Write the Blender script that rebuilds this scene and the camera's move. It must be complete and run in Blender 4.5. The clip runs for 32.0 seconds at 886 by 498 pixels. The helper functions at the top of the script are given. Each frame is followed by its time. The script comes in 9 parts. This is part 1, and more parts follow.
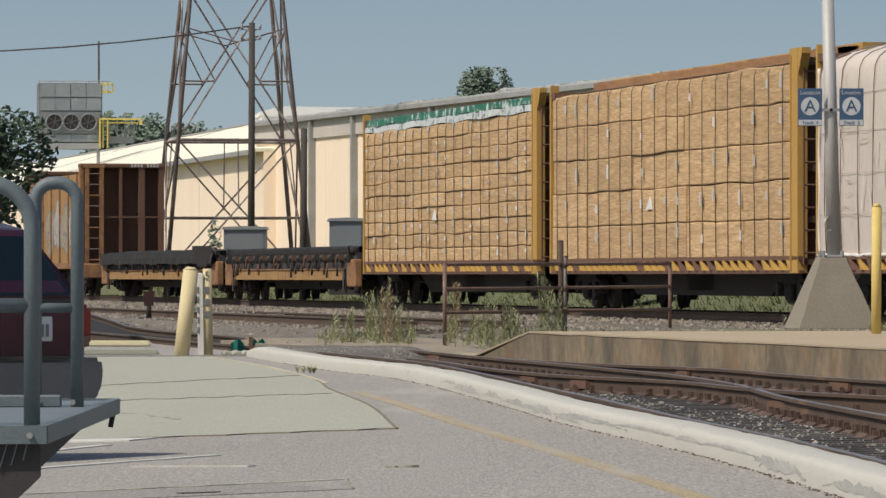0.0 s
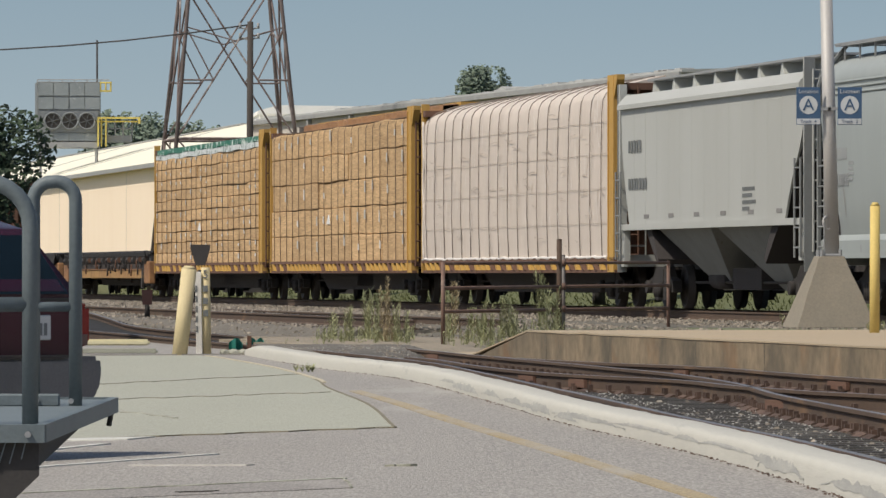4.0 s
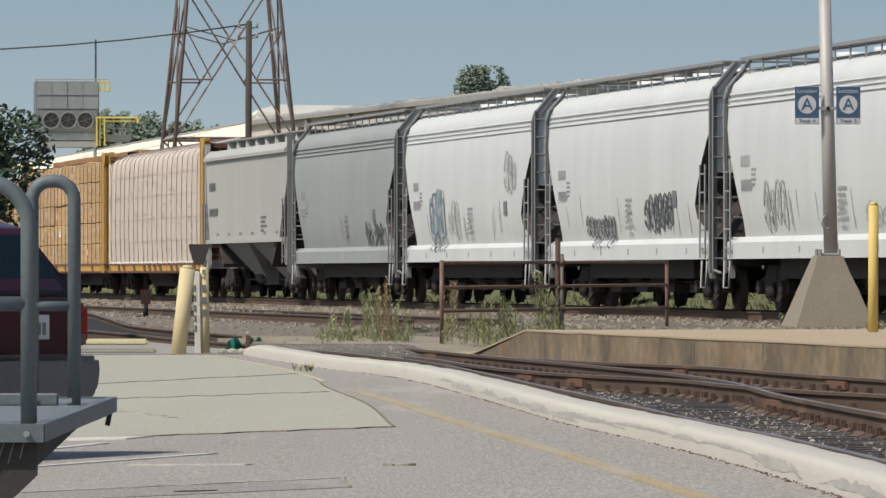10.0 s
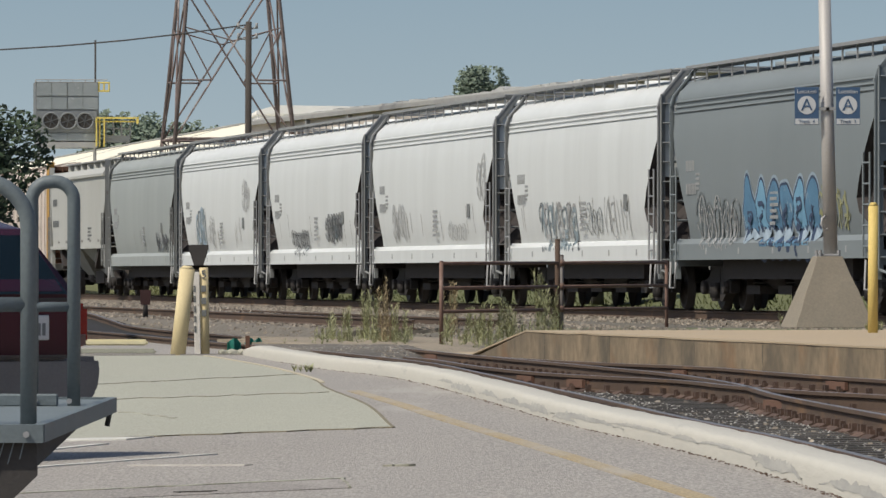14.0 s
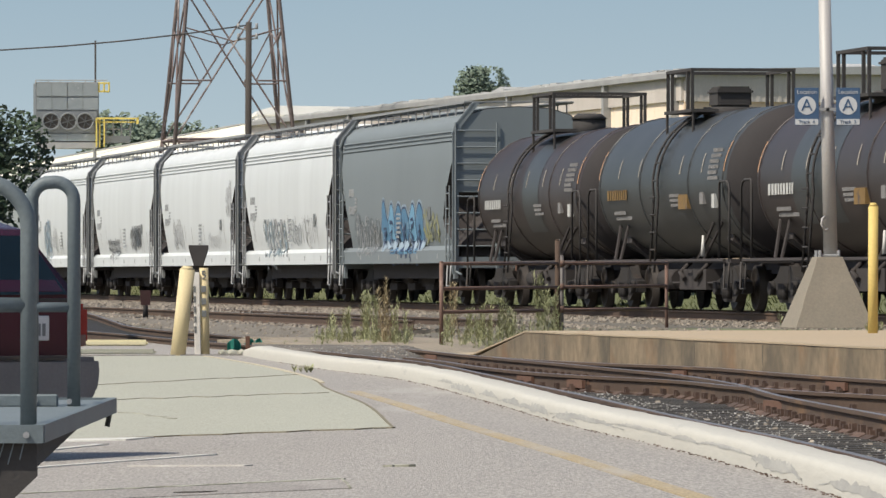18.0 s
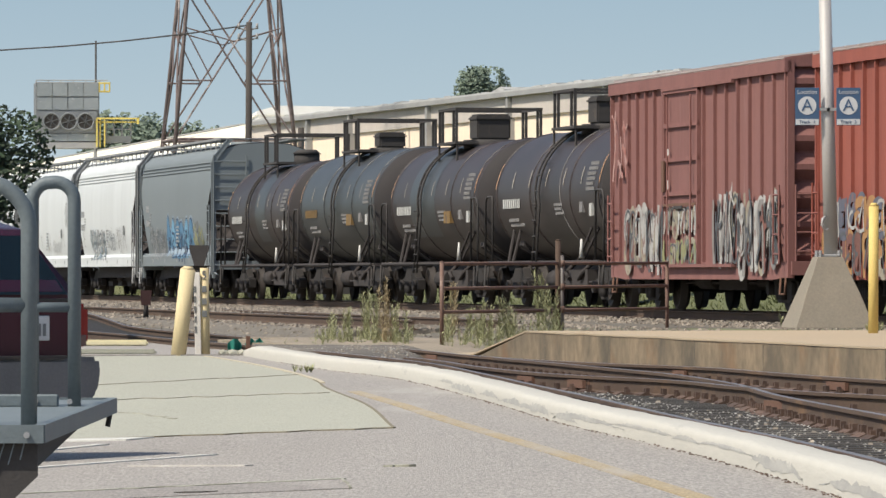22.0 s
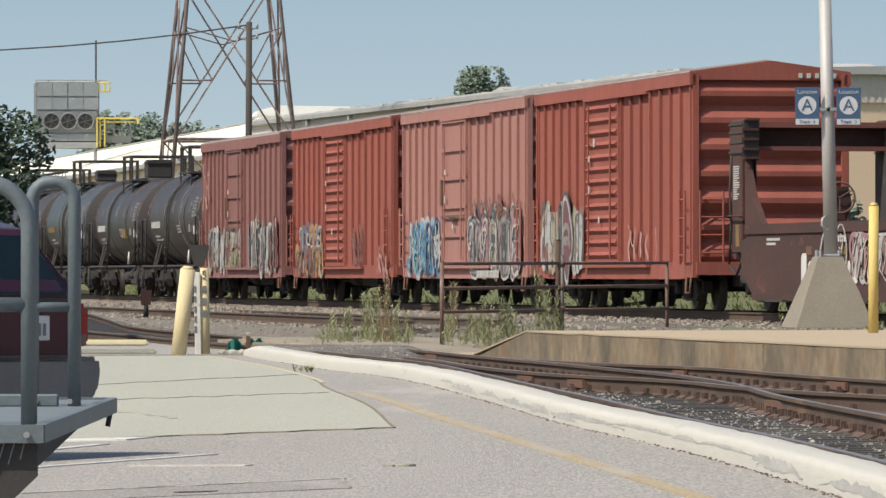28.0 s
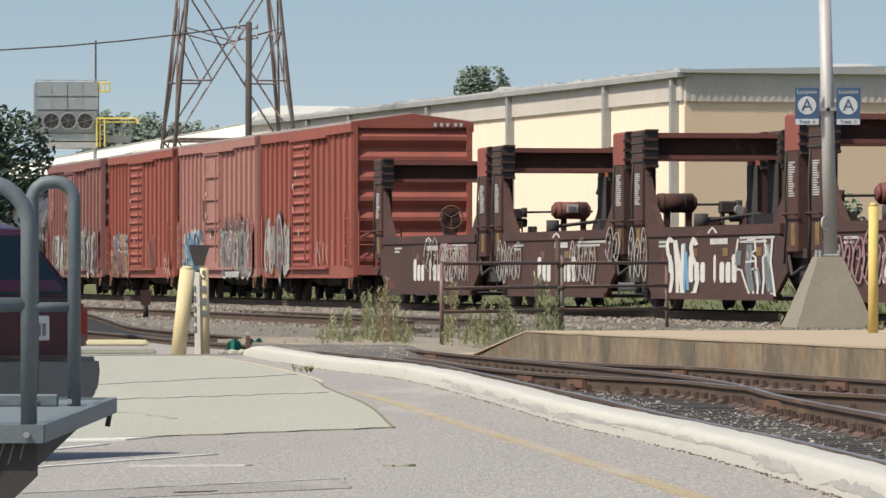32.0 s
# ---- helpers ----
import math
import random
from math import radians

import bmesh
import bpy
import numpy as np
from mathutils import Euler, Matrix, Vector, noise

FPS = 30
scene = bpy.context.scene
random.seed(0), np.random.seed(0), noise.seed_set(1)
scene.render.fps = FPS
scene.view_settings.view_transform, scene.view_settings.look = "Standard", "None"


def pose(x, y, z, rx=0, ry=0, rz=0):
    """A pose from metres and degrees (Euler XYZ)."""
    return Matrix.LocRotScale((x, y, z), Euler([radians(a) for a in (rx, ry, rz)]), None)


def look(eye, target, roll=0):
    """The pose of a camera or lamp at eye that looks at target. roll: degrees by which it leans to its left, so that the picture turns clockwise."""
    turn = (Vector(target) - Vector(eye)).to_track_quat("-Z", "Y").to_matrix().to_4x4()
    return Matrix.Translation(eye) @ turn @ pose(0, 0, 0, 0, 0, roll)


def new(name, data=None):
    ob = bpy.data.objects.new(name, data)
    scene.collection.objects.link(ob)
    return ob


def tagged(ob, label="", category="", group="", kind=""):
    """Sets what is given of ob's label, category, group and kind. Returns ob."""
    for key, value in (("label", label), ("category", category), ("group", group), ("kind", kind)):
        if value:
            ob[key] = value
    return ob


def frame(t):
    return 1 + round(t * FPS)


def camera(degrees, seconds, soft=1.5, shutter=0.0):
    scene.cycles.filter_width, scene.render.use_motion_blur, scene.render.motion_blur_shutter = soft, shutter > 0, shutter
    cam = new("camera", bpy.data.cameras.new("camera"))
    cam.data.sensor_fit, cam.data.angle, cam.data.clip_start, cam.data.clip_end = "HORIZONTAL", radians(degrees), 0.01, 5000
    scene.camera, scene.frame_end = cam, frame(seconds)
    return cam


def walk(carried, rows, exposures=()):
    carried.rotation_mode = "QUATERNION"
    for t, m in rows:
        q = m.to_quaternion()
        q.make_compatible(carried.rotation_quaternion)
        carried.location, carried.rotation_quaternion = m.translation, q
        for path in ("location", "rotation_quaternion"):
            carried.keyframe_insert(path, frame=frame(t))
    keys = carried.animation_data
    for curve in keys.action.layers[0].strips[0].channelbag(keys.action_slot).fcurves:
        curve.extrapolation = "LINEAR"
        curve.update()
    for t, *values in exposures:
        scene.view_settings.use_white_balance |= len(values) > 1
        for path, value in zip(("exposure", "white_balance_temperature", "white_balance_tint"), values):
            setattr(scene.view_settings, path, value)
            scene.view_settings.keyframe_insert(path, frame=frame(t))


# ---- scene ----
# ---- camera ----
F = 11200.0
cam = camera(math.degrees(2 * math.atan(784 / F)), 32.0, soft=1.5)
EYE = (0.0, 0.0, 1.1)
SHAKE = [(0, 5.5, 1.5), (1.0, 4.5, 1), (2, 4.5, 1), (3, 4.5, 1), (3.5, 3, 0), (5.5, 2, -1), (6, 1.5, -1), (7, 2, 1), (8, 1.5, 0.5), (9, 0.5, -1),
         (10, 0, -1.5), (11, 1, -1), (12, -1, -1), (13, -0.5, 0), (14, -0.5, -0.5), (17, -0.5, 0), (20, 0, 0.5), (25, 0.5, 0), (32, 0, 0)]
walk(cam, [(t, look(EYE, (-dx, F, EYE[2] + 46 + dy))) for t, dx, dy in SHAKE],
     exposures=[(0, -0.38), (3, -0.38), (6, -0.28), (9, -0.28), (11, -0.27), (14, -0.33), (16.5, -0.10), (18, -0.03), (20, 0.07), (32, 0.05)])

# ---- the line of the track: lat metres right of the eye, along metres down the line ----
TURN = math.atan(1984 / F)
CT, ST = math.cos(TURN), math.sin(TURN)
RAIL = 0.40          # top of the rail of the through track
MID = 27.05          # its centre line
SPEED = 10.0


def on_line(lat, along, z=0.0):
    return Vector((lat * CT - along * ST, lat * ST + along * CT, z))


def line_pose(lat, along, z=0.0):
    """x runs down the line, y towards the car park."""
    return Matrix.Translation(on_line(lat, along, z)) @ Matrix.Rotation(TURN + math.pi / 2, 4, "Z")


# ---- light ----
SUN_TO = Vector((-0.51, -0.33, 0.79)).normalized()
world = bpy.data.worlds.new("world")
scene.world = world
world.use_nodes = True
wn = world.node_tree.nodes
sky = wn.new("ShaderNodeTexSky")
sky.sky_type, sky.sun_disc = "NISHITA", False
sky.sun_elevation = math.asin(SUN_TO.z)
sky.sun_rotation = math.atan2(SUN_TO.x, SUN_TO.y)
sky.air_density, sky.dust_density, sky.ozone_density = 1.0, 2.0, 1.5
wn["Background"].inputs["Strength"].default_value = 0.13
world.node_tree.links.new(sky.outputs[0], wn["Background"].inputs["Color"])
sun = new("sun", bpy.data.lights.new("sun", "SUN"))
sun.data.energy, sun.data.angle, sun.data.color = 4.7, radians(0.6), (1.0, 0.925, 0.80)
sun.matrix_world = look(SUN_TO * 100, (0, 0, 0))


# ---- materials ----
def mat(name, base, rough=0.8, metal=0.0, dark=None, spot=None, scale=3.0, amount=0.5, fine=60.0, fine_amount=0.25, bump=0.15, stretch=(1, 1, 1), spot_at=0.62, spot_scale=1.2, spot_soft=0.08, island=0.0, per_object=0.0):
    """Base colour with broad blotches towards dark, fine grain, and patches of a second colour (spot)."""
    m = bpy.data.materials.new(name)
    m.use_nodes = True
    n, l = m.node_tree.nodes, m.node_tree.links
    b = n["Principled BSDF"]
    b.inputs["Roughness"].default_value, b.inputs["Metallic"].default_value = rough, metal
    tc = n.new("ShaderNodeTexCoord")
    mp = n.new("ShaderNodeMapping")
    mp.inputs["Scale"].default_value = stretch
    l.new(tc.outputs["Object"], mp.inputs["Vector"])
    info = n.new("ShaderNodeObjectInfo")
    add = n.new("ShaderNodeVectorMath")
    add.operation = "MULTIPLY_ADD"
    l.new(info.outputs["Random"], add.inputs[0])
    add.inputs[1].default_value = (37, 11, 5)
    l.new(mp.outputs[0], add.inputs[2])

    def noise_at(s, detail=6.0, rough_n=0.6):
        t = n.new("ShaderNodeTexNoise")
        t.inputs["Scale"].default_value, t.inputs["Detail"].default_value, t.inputs["Roughness"].default_value = s, detail, rough_n
        l.new(add.outputs[0], t.inputs["Vector"])
        return t.outputs["Fac"]

    def ramp(src, lo, hi):
        r = n.new("ShaderNodeMapRange")
        r.inputs["From Min"].default_value, r.inputs["From Max"].default_value = lo, hi
        l.new(src, r.inputs["Value"])
        return r.outputs[0]

    def mix(fac, a, c, k=1.0):
        x = n.new("ShaderNodeMix")
        x.data_type = "RGBA"
        if k != 1.0:
            mu = n.new("ShaderNodeMath")
            mu.operation = "MULTIPLY"
            mu.inputs[1].default_value = k
            l.new(fac, mu.inputs[0])
            fac = mu.outputs[0]
        l.new(fac, x.inputs[0])
        for i, v in ((6, a), (7, c)):
            if isinstance(v, tuple):
                x.inputs[i].default_value = (*v, 1)
            else:
                l.new(v, x.inputs[i])
        return x.outputs[2]

    dark = dark or tuple(c * 0.55 for c in base)
    col = mix(ramp(noise_at(scale), 0.35, 0.75), base, dark, amount)
    grain = noise_at(fine, 3.0)
    col = mix(ramp(grain, 0.3, 0.7), col, tuple(c * 0.5 for c in dark), fine_amount)
    if spot:
        col = mix(ramp(noise_at(spot_scale, 8.0, 0.7), spot_at, spot_at + spot_soft), col, spot)
    if per_object:
        hs = n.new("ShaderNodeHueSaturation")
        l.new(ramp(info.outputs["Random"], 0, 1), hs.inputs["Value"])
        r = hs.inputs["Value"].links[0].from_node
        r.inputs["To Min"].default_value, r.inputs["To Max"].default_value = 1 - per_object, 1 + per_object
        l.new(col, hs.inputs["Color"])
        col = hs.outputs[0]
    if island:
        hs = n.new("ShaderNodeHueSaturation")
        geo = n.new("ShaderNodeNewGeometry")
        r = n.new("ShaderNodeMapRange")
        r.inputs["To Min"].default_value, r.inputs["To Max"].default_value = 1 - island, 1 + island
        l.new(geo.outputs["Random Per Island"], r.inputs["Value"])
        l.new(r.outputs[0], hs.inputs["Value"])
        l.new(col, hs.inputs["Color"])
        col = hs.outputs[0]
    l.new(col, b.inputs["Base Color"])
    if bump:
        bp = n.new("ShaderNodeBump")
        bp.inputs["Strength"].default_value, bp.inputs["Distance"].default_value = bump, 0.02
        l.new(grain, bp.inputs["Height"])
        l.new(bp.outputs[0], b.inputs["Normal"])
    return m


def plain(name, base, rough=0.6, metal=0.0):
    return mat(name, base, rough, metal, amount=0.25, fine_amount=0.1, bump=0.03)


ASPHALT = mat("asphalt", (0.40, 0.375, 0.34), 0.95, dark=(0.30, 0.28, 0.255), scale=0.5, fine=60, fine_amount=0.8, bump=0.4, stretch=(1, 0.12, 1), spot=(0.45, 0.425, 0.385), spot_at=0.58, spot_scale=0.5, spot_soft=0.2)
PAD = mat("old_concrete", (0.41, 0.41, 0.335), 0.95, dark=(0.35, 0.35, 0.29), scale=0.7, fine=60, fine_amount=0.5, bump=0.3, stretch=(1, 0.12, 1), spot=(0.35, 0.35, 0.285), spot_at=0.64, spot_scale=0.9, spot_soft=0.2)
TAR_DARK = plain("dark_joint", (0.05, 0.045, 0.035), 0.95)
JOINT_BROWN = mat("weedy_brown_joint", (0.21, 0.185, 0.125), 0.95, dark=(0.14, 0.12, 0.08), scale=4, amount=0.8, spot=(0.35, 0.34, 0.27), spot_at=0.60, spot_scale=2.0, spot_soft=0.15, stretch=(1, 0.2, 1))
TAR = mat("joint_tar", (0.25, 0.245, 0.19), 0.9, dark=(0.27, 0.26, 0.195), spot=(0.38, 0.375, 0.31), spot_at=0.45, spot_scale=3.2, spot_soft=0.12)
LINE_Y = mat("worn_yellow_paint", (0.44, 0.345, 0.20), 0.95, dark=(0.40, 0.335, 0.225), scale=2.0, amount=0.8, spot=(0.365, 0.335, 0.29), spot_at=0.45, spot_scale=1.4, spot_soft=0.22, fine=60, fine_amount=0.8, stretch=(1, 0.25, 1))
LINE_C = mat("cream_edge_paint", (0.52, 0.46, 0.33), 0.9, dark=(0.42, 0.38, 0.29), scale=2.0, spot=(0.40, 0.385, 0.33), spot_at=0.6, spot_scale=1.5)
LINE_T = mat("worn_off_white_paint", (0.52, 0.50, 0.465), 0.9, dark=(0.44, 0.42, 0.38), scale=3.0, spot=(0.40, 0.375, 0.34), spot_at=0.47, spot_scale=2.0)
PATCH = mat("darker_asphalt", (0.35, 0.325, 0.295), 0.95, dark=(0.27, 0.25, 0.23), scale=0.5, fine=60, fine_amount=0.8, bump=0.4, stretch=(1, 0.12, 1), spot=(0.40, 0.375, 0.34), spot_at=0.56, spot_scale=1.2, spot_soft=0.2)
JOINT_D = mat("wall_joint_grime", (0.13, 0.11, 0.085), 0.95, scale=3, spot=(0.2, 0.16, 0.11), spot_at=0.5, spot_scale=4)
LINE_W = mat("worn_white_paint", (0.66, 0.65, 0.60), 0.9, dark=(0.4, 0.4, 0.37), scale=2.5, spot=(0.33, 0.32, 0.30), spot_at=0.58, spot_scale=3.0)
KERB_PAINT = mat("white_painted_concrete", (0.49, 0.475, 0.42), 0.85, dark=(0.42, 0.405, 0.36), scale=1.3, amount=0.6, fine=30, fine_amount=0.1, spot=(0.33, 0.325, 0.30), spot_at=0.60, spot_scale=4.0, spot_soft=0.12, bump=0.2, stretch=(1, 0.10, 1))
SCUFF = mat("tyre_scuffed_concrete", (0.31, 0.307, 0.29), 0.9, dark=(0.43, 0.42, 0.38), scale=6, amount=0.9, fine=25, fine_amount=0.15, spot=(0.42, 0.41, 0.37), spot_at=0.56, spot_scale=5, stretch=(1, 0.25, 1))
CONCRETE = mat("weathered_concrete", (0.29, 0.22, 0.14), 0.95, dark=(0.075, 0.066, 0.05), amount=1.0, scale=1.5, fine=9, fine_amount=0.45, stretch=(0.6, 1, 0.55), spot=(0.235, 0.12, 0.05), spot_at=0.53, spot_scale=0.7, spot_soft=0.2, bump=0.25)
SAND = mat("sandy_platform_top", (0.43, 0.335, 0.22), 0.95, dark=(0.34, 0.29, 0.22), scale=0.5, fine=18, bump=0.5)
SAND_DULL = mat("dusty_sand", (0.34, 0.285, 0.21), 1.0, dark=(0.24, 0.21, 0.165), scale=0.8, amount=0.9, fine=14, fine_amount=0.5, bump=0.6, spot=(0.19, 0.17, 0.14), spot_at=0.58, spot_scale=1.6, spot_soft=0.2)
BASE_C = mat("cast_concrete", (0.255, 0.222, 0.17), 0.9, dark=(0.19, 0.175, 0.14), scale=2.0, fine=30, bump=0.3)
DIRT = mat("cinder_dirt", (0.165, 0.148, 0.115), 1.0, dark=(0.09, 0.082, 0.07), scale=0.5, fine=6, fine_amount=0.5, bump=0.8, spot=(0.13, 0.17, 0.06), spot_at=0.56, spot_scale=0.12, spot_soft=0.15)
GRASS_G = mat("rough_grass_ground", (0.135, 0.145, 0.06), 1.0, dark=(0.085, 0.10, 0.036), scale=0.6, fine=9, fine_amount=0.5, bump=0.9)
STONE = mat("ballast_stone", (0.27, 0.235, 0.19), 0.95, dark=(0.17, 0.145, 0.12), scale=2, fine=20, island=0.35)
STONE_PALE = mat("pale_ballast_stone", (0.33, 0.32, 0.295), 0.95, dark=(0.2, 0.19, 0.17), scale=2, fine=20, island=0.6)
CROSSING = mat("tarry_crossing", (0.185, 0.168, 0.142), 1.0, dark=(0.09, 0.082, 0.07), scale=0.9, amount=0.9, fine=14, fine_amount=0.5, bump=0.6, spot=(0.23, 0.205, 0.165), spot_at=0.57, spot_scale=0.8, spot_soft=0.15)
BED = mat("tarry_cinder_bed", (0.06, 0.055, 0.047), 1.0, dark=(0.03, 0.028, 0.025), scale=2, fine=9, fine_amount=0.5, bump=0.8)
# Darkest of the bed colours, for the climbing siding.
BLACK_BED = mat("near_black_bed", (0.022, 0.02, 0.018), 0.9, dark=(0.012, 0.011, 0.010), scale=1.0, fine=9, fine_amount=0.4, bump=0.6, spot=(0.06, 0.05, 0.04), spot_at=0.62, spot_scale=1.0)
BALLAST = mat("ballast_bed", (0.19, 0.17, 0.14), 1.0, dark=(0.10, 0.09, 0.075), scale=1.2, fine=9, fine_amount=0.6, bump=1.0)
TIE = mat("creosoted_tie", (0.06, 0.055, 0.05), 0.95, dark=(0.03, 0.028, 0.026), scale=3, fine=30, stretch=(1, 6, 1), spot=(0.2, 0.19, 0.17), spot_at=0.64, spot_scale=4, per_object=0.3)
RAIL_RUST = mat("rusty_rail_side", (0.10, 0.064, 0.043), 0.9, dark=(0.06, 0.04, 0.03), scale=1.2, amount=0.8, fine=25, stretch=(1, 0.4, 1), spot=(0.165, 0.095, 0.05), spot_at=0.56, spot_scale=1.5, spot_soft=0.15)
RAIL_TOP = mat("worn_rail_head", (0.34, 0.31, 0.29), 0.42, 0.75, dark=(0.22, 0.18, 0.15), scale=2)
RUST = mat("rusted_steel", (0.155, 0.082, 0.055), 0.9, dark=(0.12, 0.06, 0.035), scale=2.5, fine=30)
BLACK = mat("grimy_black_steel", (0.052, 0.047, 0.044), 0.85, dark=(0.03, 0.028, 0.027), scale=2, spot=(0.09, 0.07, 0.055), spot_at=0.6)
UNDER = mat("underframe_grime_and_end_shade", (0.048, 0.041, 0.039), 0.95, dark=(0.030, 0.026, 0.026), scale=2, spot=(0.05, 0.036, 0.03), spot_at=0.66)
WHEEL = mat("wheel_steel", (0.045, 0.037, 0.032), 0.7, 0.3, scale=4)
GALV = mat("galvanised_steel", (0.34, 0.345, 0.345), 0.6, 0.3, dark=(0.26, 0.265, 0.27), scale=2)
YELLOW_CAR = mat("yellow_car_paint", (0.52, 0.31, 0.075), 0.65, dark=(0.38, 0.21, 0.05), scale=1.5, spot=(0.26, 0.12, 0.05), spot_at=0.64, spot_scale=1.5)


# ---- building helpers ----
def bm_box(bm, x0, x1, y0, y1, z0, z1):
    v = [bm.verts.new((x, y, z)) for z in (z0, z1) for y in (y0, y1) for x in (x0, x1)]
    for f in ((0, 2, 3, 1), (4, 5, 7, 6), (0, 1, 5, 4), (2, 6, 7, 3), (0, 4, 6, 2), (1, 3, 7, 5)):
        bm.faces.new([v[i] for i in f])
    return bm


def boxes(*rows):
    bm = bmesh.new()
    for r in rows:
        bm_box(bm, *r)
    return bm


def bevelled(bm, width, segments=1):
    bmesh.ops.bevel(bm, geom=bm.edges[:], offset=width, segments=segments, affect="EDGES", clamp_overlap=True)
    return bm


def rod(bm, a, b, r, n=8, r2=None):
    a, b = Vector(a), Vector(b)
    d = (b - a).normalized()
    u = d.orthogonal().normalized()
    w = d.cross(u)
    r2 = r if r2 is None else r2
    ring = [[bm.verts.new(p + (u * math.cos(k * math.tau / n) + w * math.sin(k * math.tau / n)) * q) for k in range(n)] for p, q in ((a, r), (b, r2))]
    for k in range(n):
        f = bm.faces.new((ring[0][k], ring[0][(k + 1) % n], ring[1][(k + 1) % n], ring[1][k]))
        f.smooth = n > 6
    bm.faces.new(ring[0][::-1]), bm.faces.new(ring[1])
    return bm


def pipe(bm, pts, r, n=8):
    """A bent tube through the points."""
    pts = [Vector(p) for p in pts]
    rings = []
    u = None
    for i, p in enumerate(pts):
        d = (pts[min(i + 1, len(pts) - 1)] - pts[max(i - 1, 0)]).normalized()
        u = d.orthogonal().normalized() if u is None else (u - d * u.dot(d)).normalized()
        w = d.cross(u)
        rings.append([bm.verts.new(p + (u * math.cos(k * math.tau / n) + w * math.sin(k * math.tau / n)) * r) for k in range(n)])
    for a, b in zip(rings, rings[1:]):
        for k in range(n):
            bm.faces.new((a[k], a[(k + 1) % n], b[(k + 1) % n], b[k])).smooth = True
    bm.faces.new(rings[0][::-1]), bm.faces.new(rings[-1])
    return bm


def prism(bm, outline, y0, y1, axis="y"):
    """A flat outline (x, z) pushed from y0 to y1; axis 'x': an outline (y, z) pushed along x."""
    def at(p, q):
        return (p[0], q, p[1]) if axis == "y" else (q, p[0], p[1])
    a = [bm.verts.new(at(p, y0)) for p in outline]
    b = [bm.verts.new(at(p, y1)) for p in outline]
    k = len(outline)
    for i in range(k):
        bm.faces.new((a[i], a[(i + 1) % k], b[(i + 1) % k], b[i]))
    bm.faces.new(a[::-1]), bm.faces.new(b)
    return bm


def mesh_of(name, bm, material):
    bmesh.ops.recalc_face_normals(bm, faces=bm.faces[:])
    me = bpy.data.meshes.new(name)
    bm.to_mesh(me)
    bm.free()
    for m in material if isinstance(material, (list, tuple)) else (material,):
        me.materials.append(m)
    return me


def part(name, bm, material, parent, label="", m=None):
    ob = new(name, bm if isinstance(bm, bpy.types.Mesh) else mesh_of(name, bm, material))
    ob.parent = parent
    if m is not None:
        ob.matrix_basis = m
    if label:
        tagged(ob, label)
    return ob


def thing(name, m, label, category, group="", kind=""):
    ob = new(name)
    ob.empty_display_size = 0.3
    ob.matrix_basis = m
    return tagged(ob, label, category, group, kind)


def solid(name, bm, material, label, category, m=None, group="", kind=""):
    ob = new(name, mesh_of(name, bm, material))
    if m is not None:
        ob.matrix_basis = m
    return tagged(ob, label, category, group, kind)


def strip(bm, left, right, z0, z1=None):
    """A slab between two plan lines of equal count; z0 the underside, z1 the top."""
    top = [[bm.verts.new((p[0], p[1], p[2] if len(p) > 2 else z1)) for p in row] for row in (left, right)]
    low = [[bm.verts.new((p[0], p[1], z0 if z0 is not None else p[2] - 0.02)) for p in row] for row in (left, right)]
    k = len(left)
    for i in range(k - 1):
        bm.faces.new((top[0][i], top[0][i + 1], top[1][i + 1], top[1][i]))
        bm.faces.new((low[0][i], low[1][i], low[1][i + 1], low[0][i + 1]))
        for s in (0, 1):
            bm.faces.new((top[s][i], low[s][i], low[s][i + 1], top[s][i + 1]))
    for i in (0, k - 1):
        bm.faces.new((top[0][i], top[1][i], low[1][i], low[0][i]))
    return bm


def bend(knots, y, scale=1.0):
    """Smooth x for y through (x, y) knots (Catmull-Rom on x)."""
    k = sorted(knots, key=lambda p: p[1])
    if y <= k[0][1]:
        (x0, y0), (x1, y1) = k[0], k[1]
        return x0 + (x1 - x0) * (y - y0) / (y1 - y0)
    if y >= k[-1][1]:
        (x0, y0), (x1, y1) = k[-2], k[-1]
        return x1 + (x1 - x0) * (y - y1) / (y1 - y0)
    for i in range(len(k) - 1):
        if k[i][1] <= y <= k[i + 1][1]:
            (x1, y1), (x2, y2) = k[i], k[i + 1]
            x0, y0 = k[i - 1] if i else (2 * x1 - x2, 2 * y1 - y2)
            x3, y3 = k[i + 2] if i + 2 < len(k) else (2 * x2 - x1, 2 * y2 - y1)
            h = y2 - y1
            t = (y - y1) / h
            m1, m2 = (x2 - x0) / (y2 - y0) * h, (x3 - x1) / (y3 - y1) * h
            return (2 * t**3 - 3 * t**2 + 1) * x1 + (t**3 - 2 * t**2 + t) * m1 + (-2 * t**3 + 3 * t**2) * x2 + (t**3 - t**2) * m2


def spaced(a, b, n):
    return [a + (b - a) * i / (n - 1) for i in range(n)]


# ---- ground ----
def lot_z(x, y):
    return -0.035 * max(0.0, min(-x, 14.0)) * max(0.0, min((92 - y) / 40, 1.0))


def smooth(a, b, t):
    t = max(0.0, min(1.0, (t - a) / (b - a)))
    return t * t * (3 - 2 * t)


KERB = [(-2.76, 87.4), (-1.52, 76.1), (-0.51, 68.0), (0.33, 56.0), (0.90, 46.7), (1.49, 39.6), (1.87, 33.4), (2.93, 10.0)]
PLAT = 0.38          # platform top
PLAT_LAT = 15.35     # platform face towards the sidings


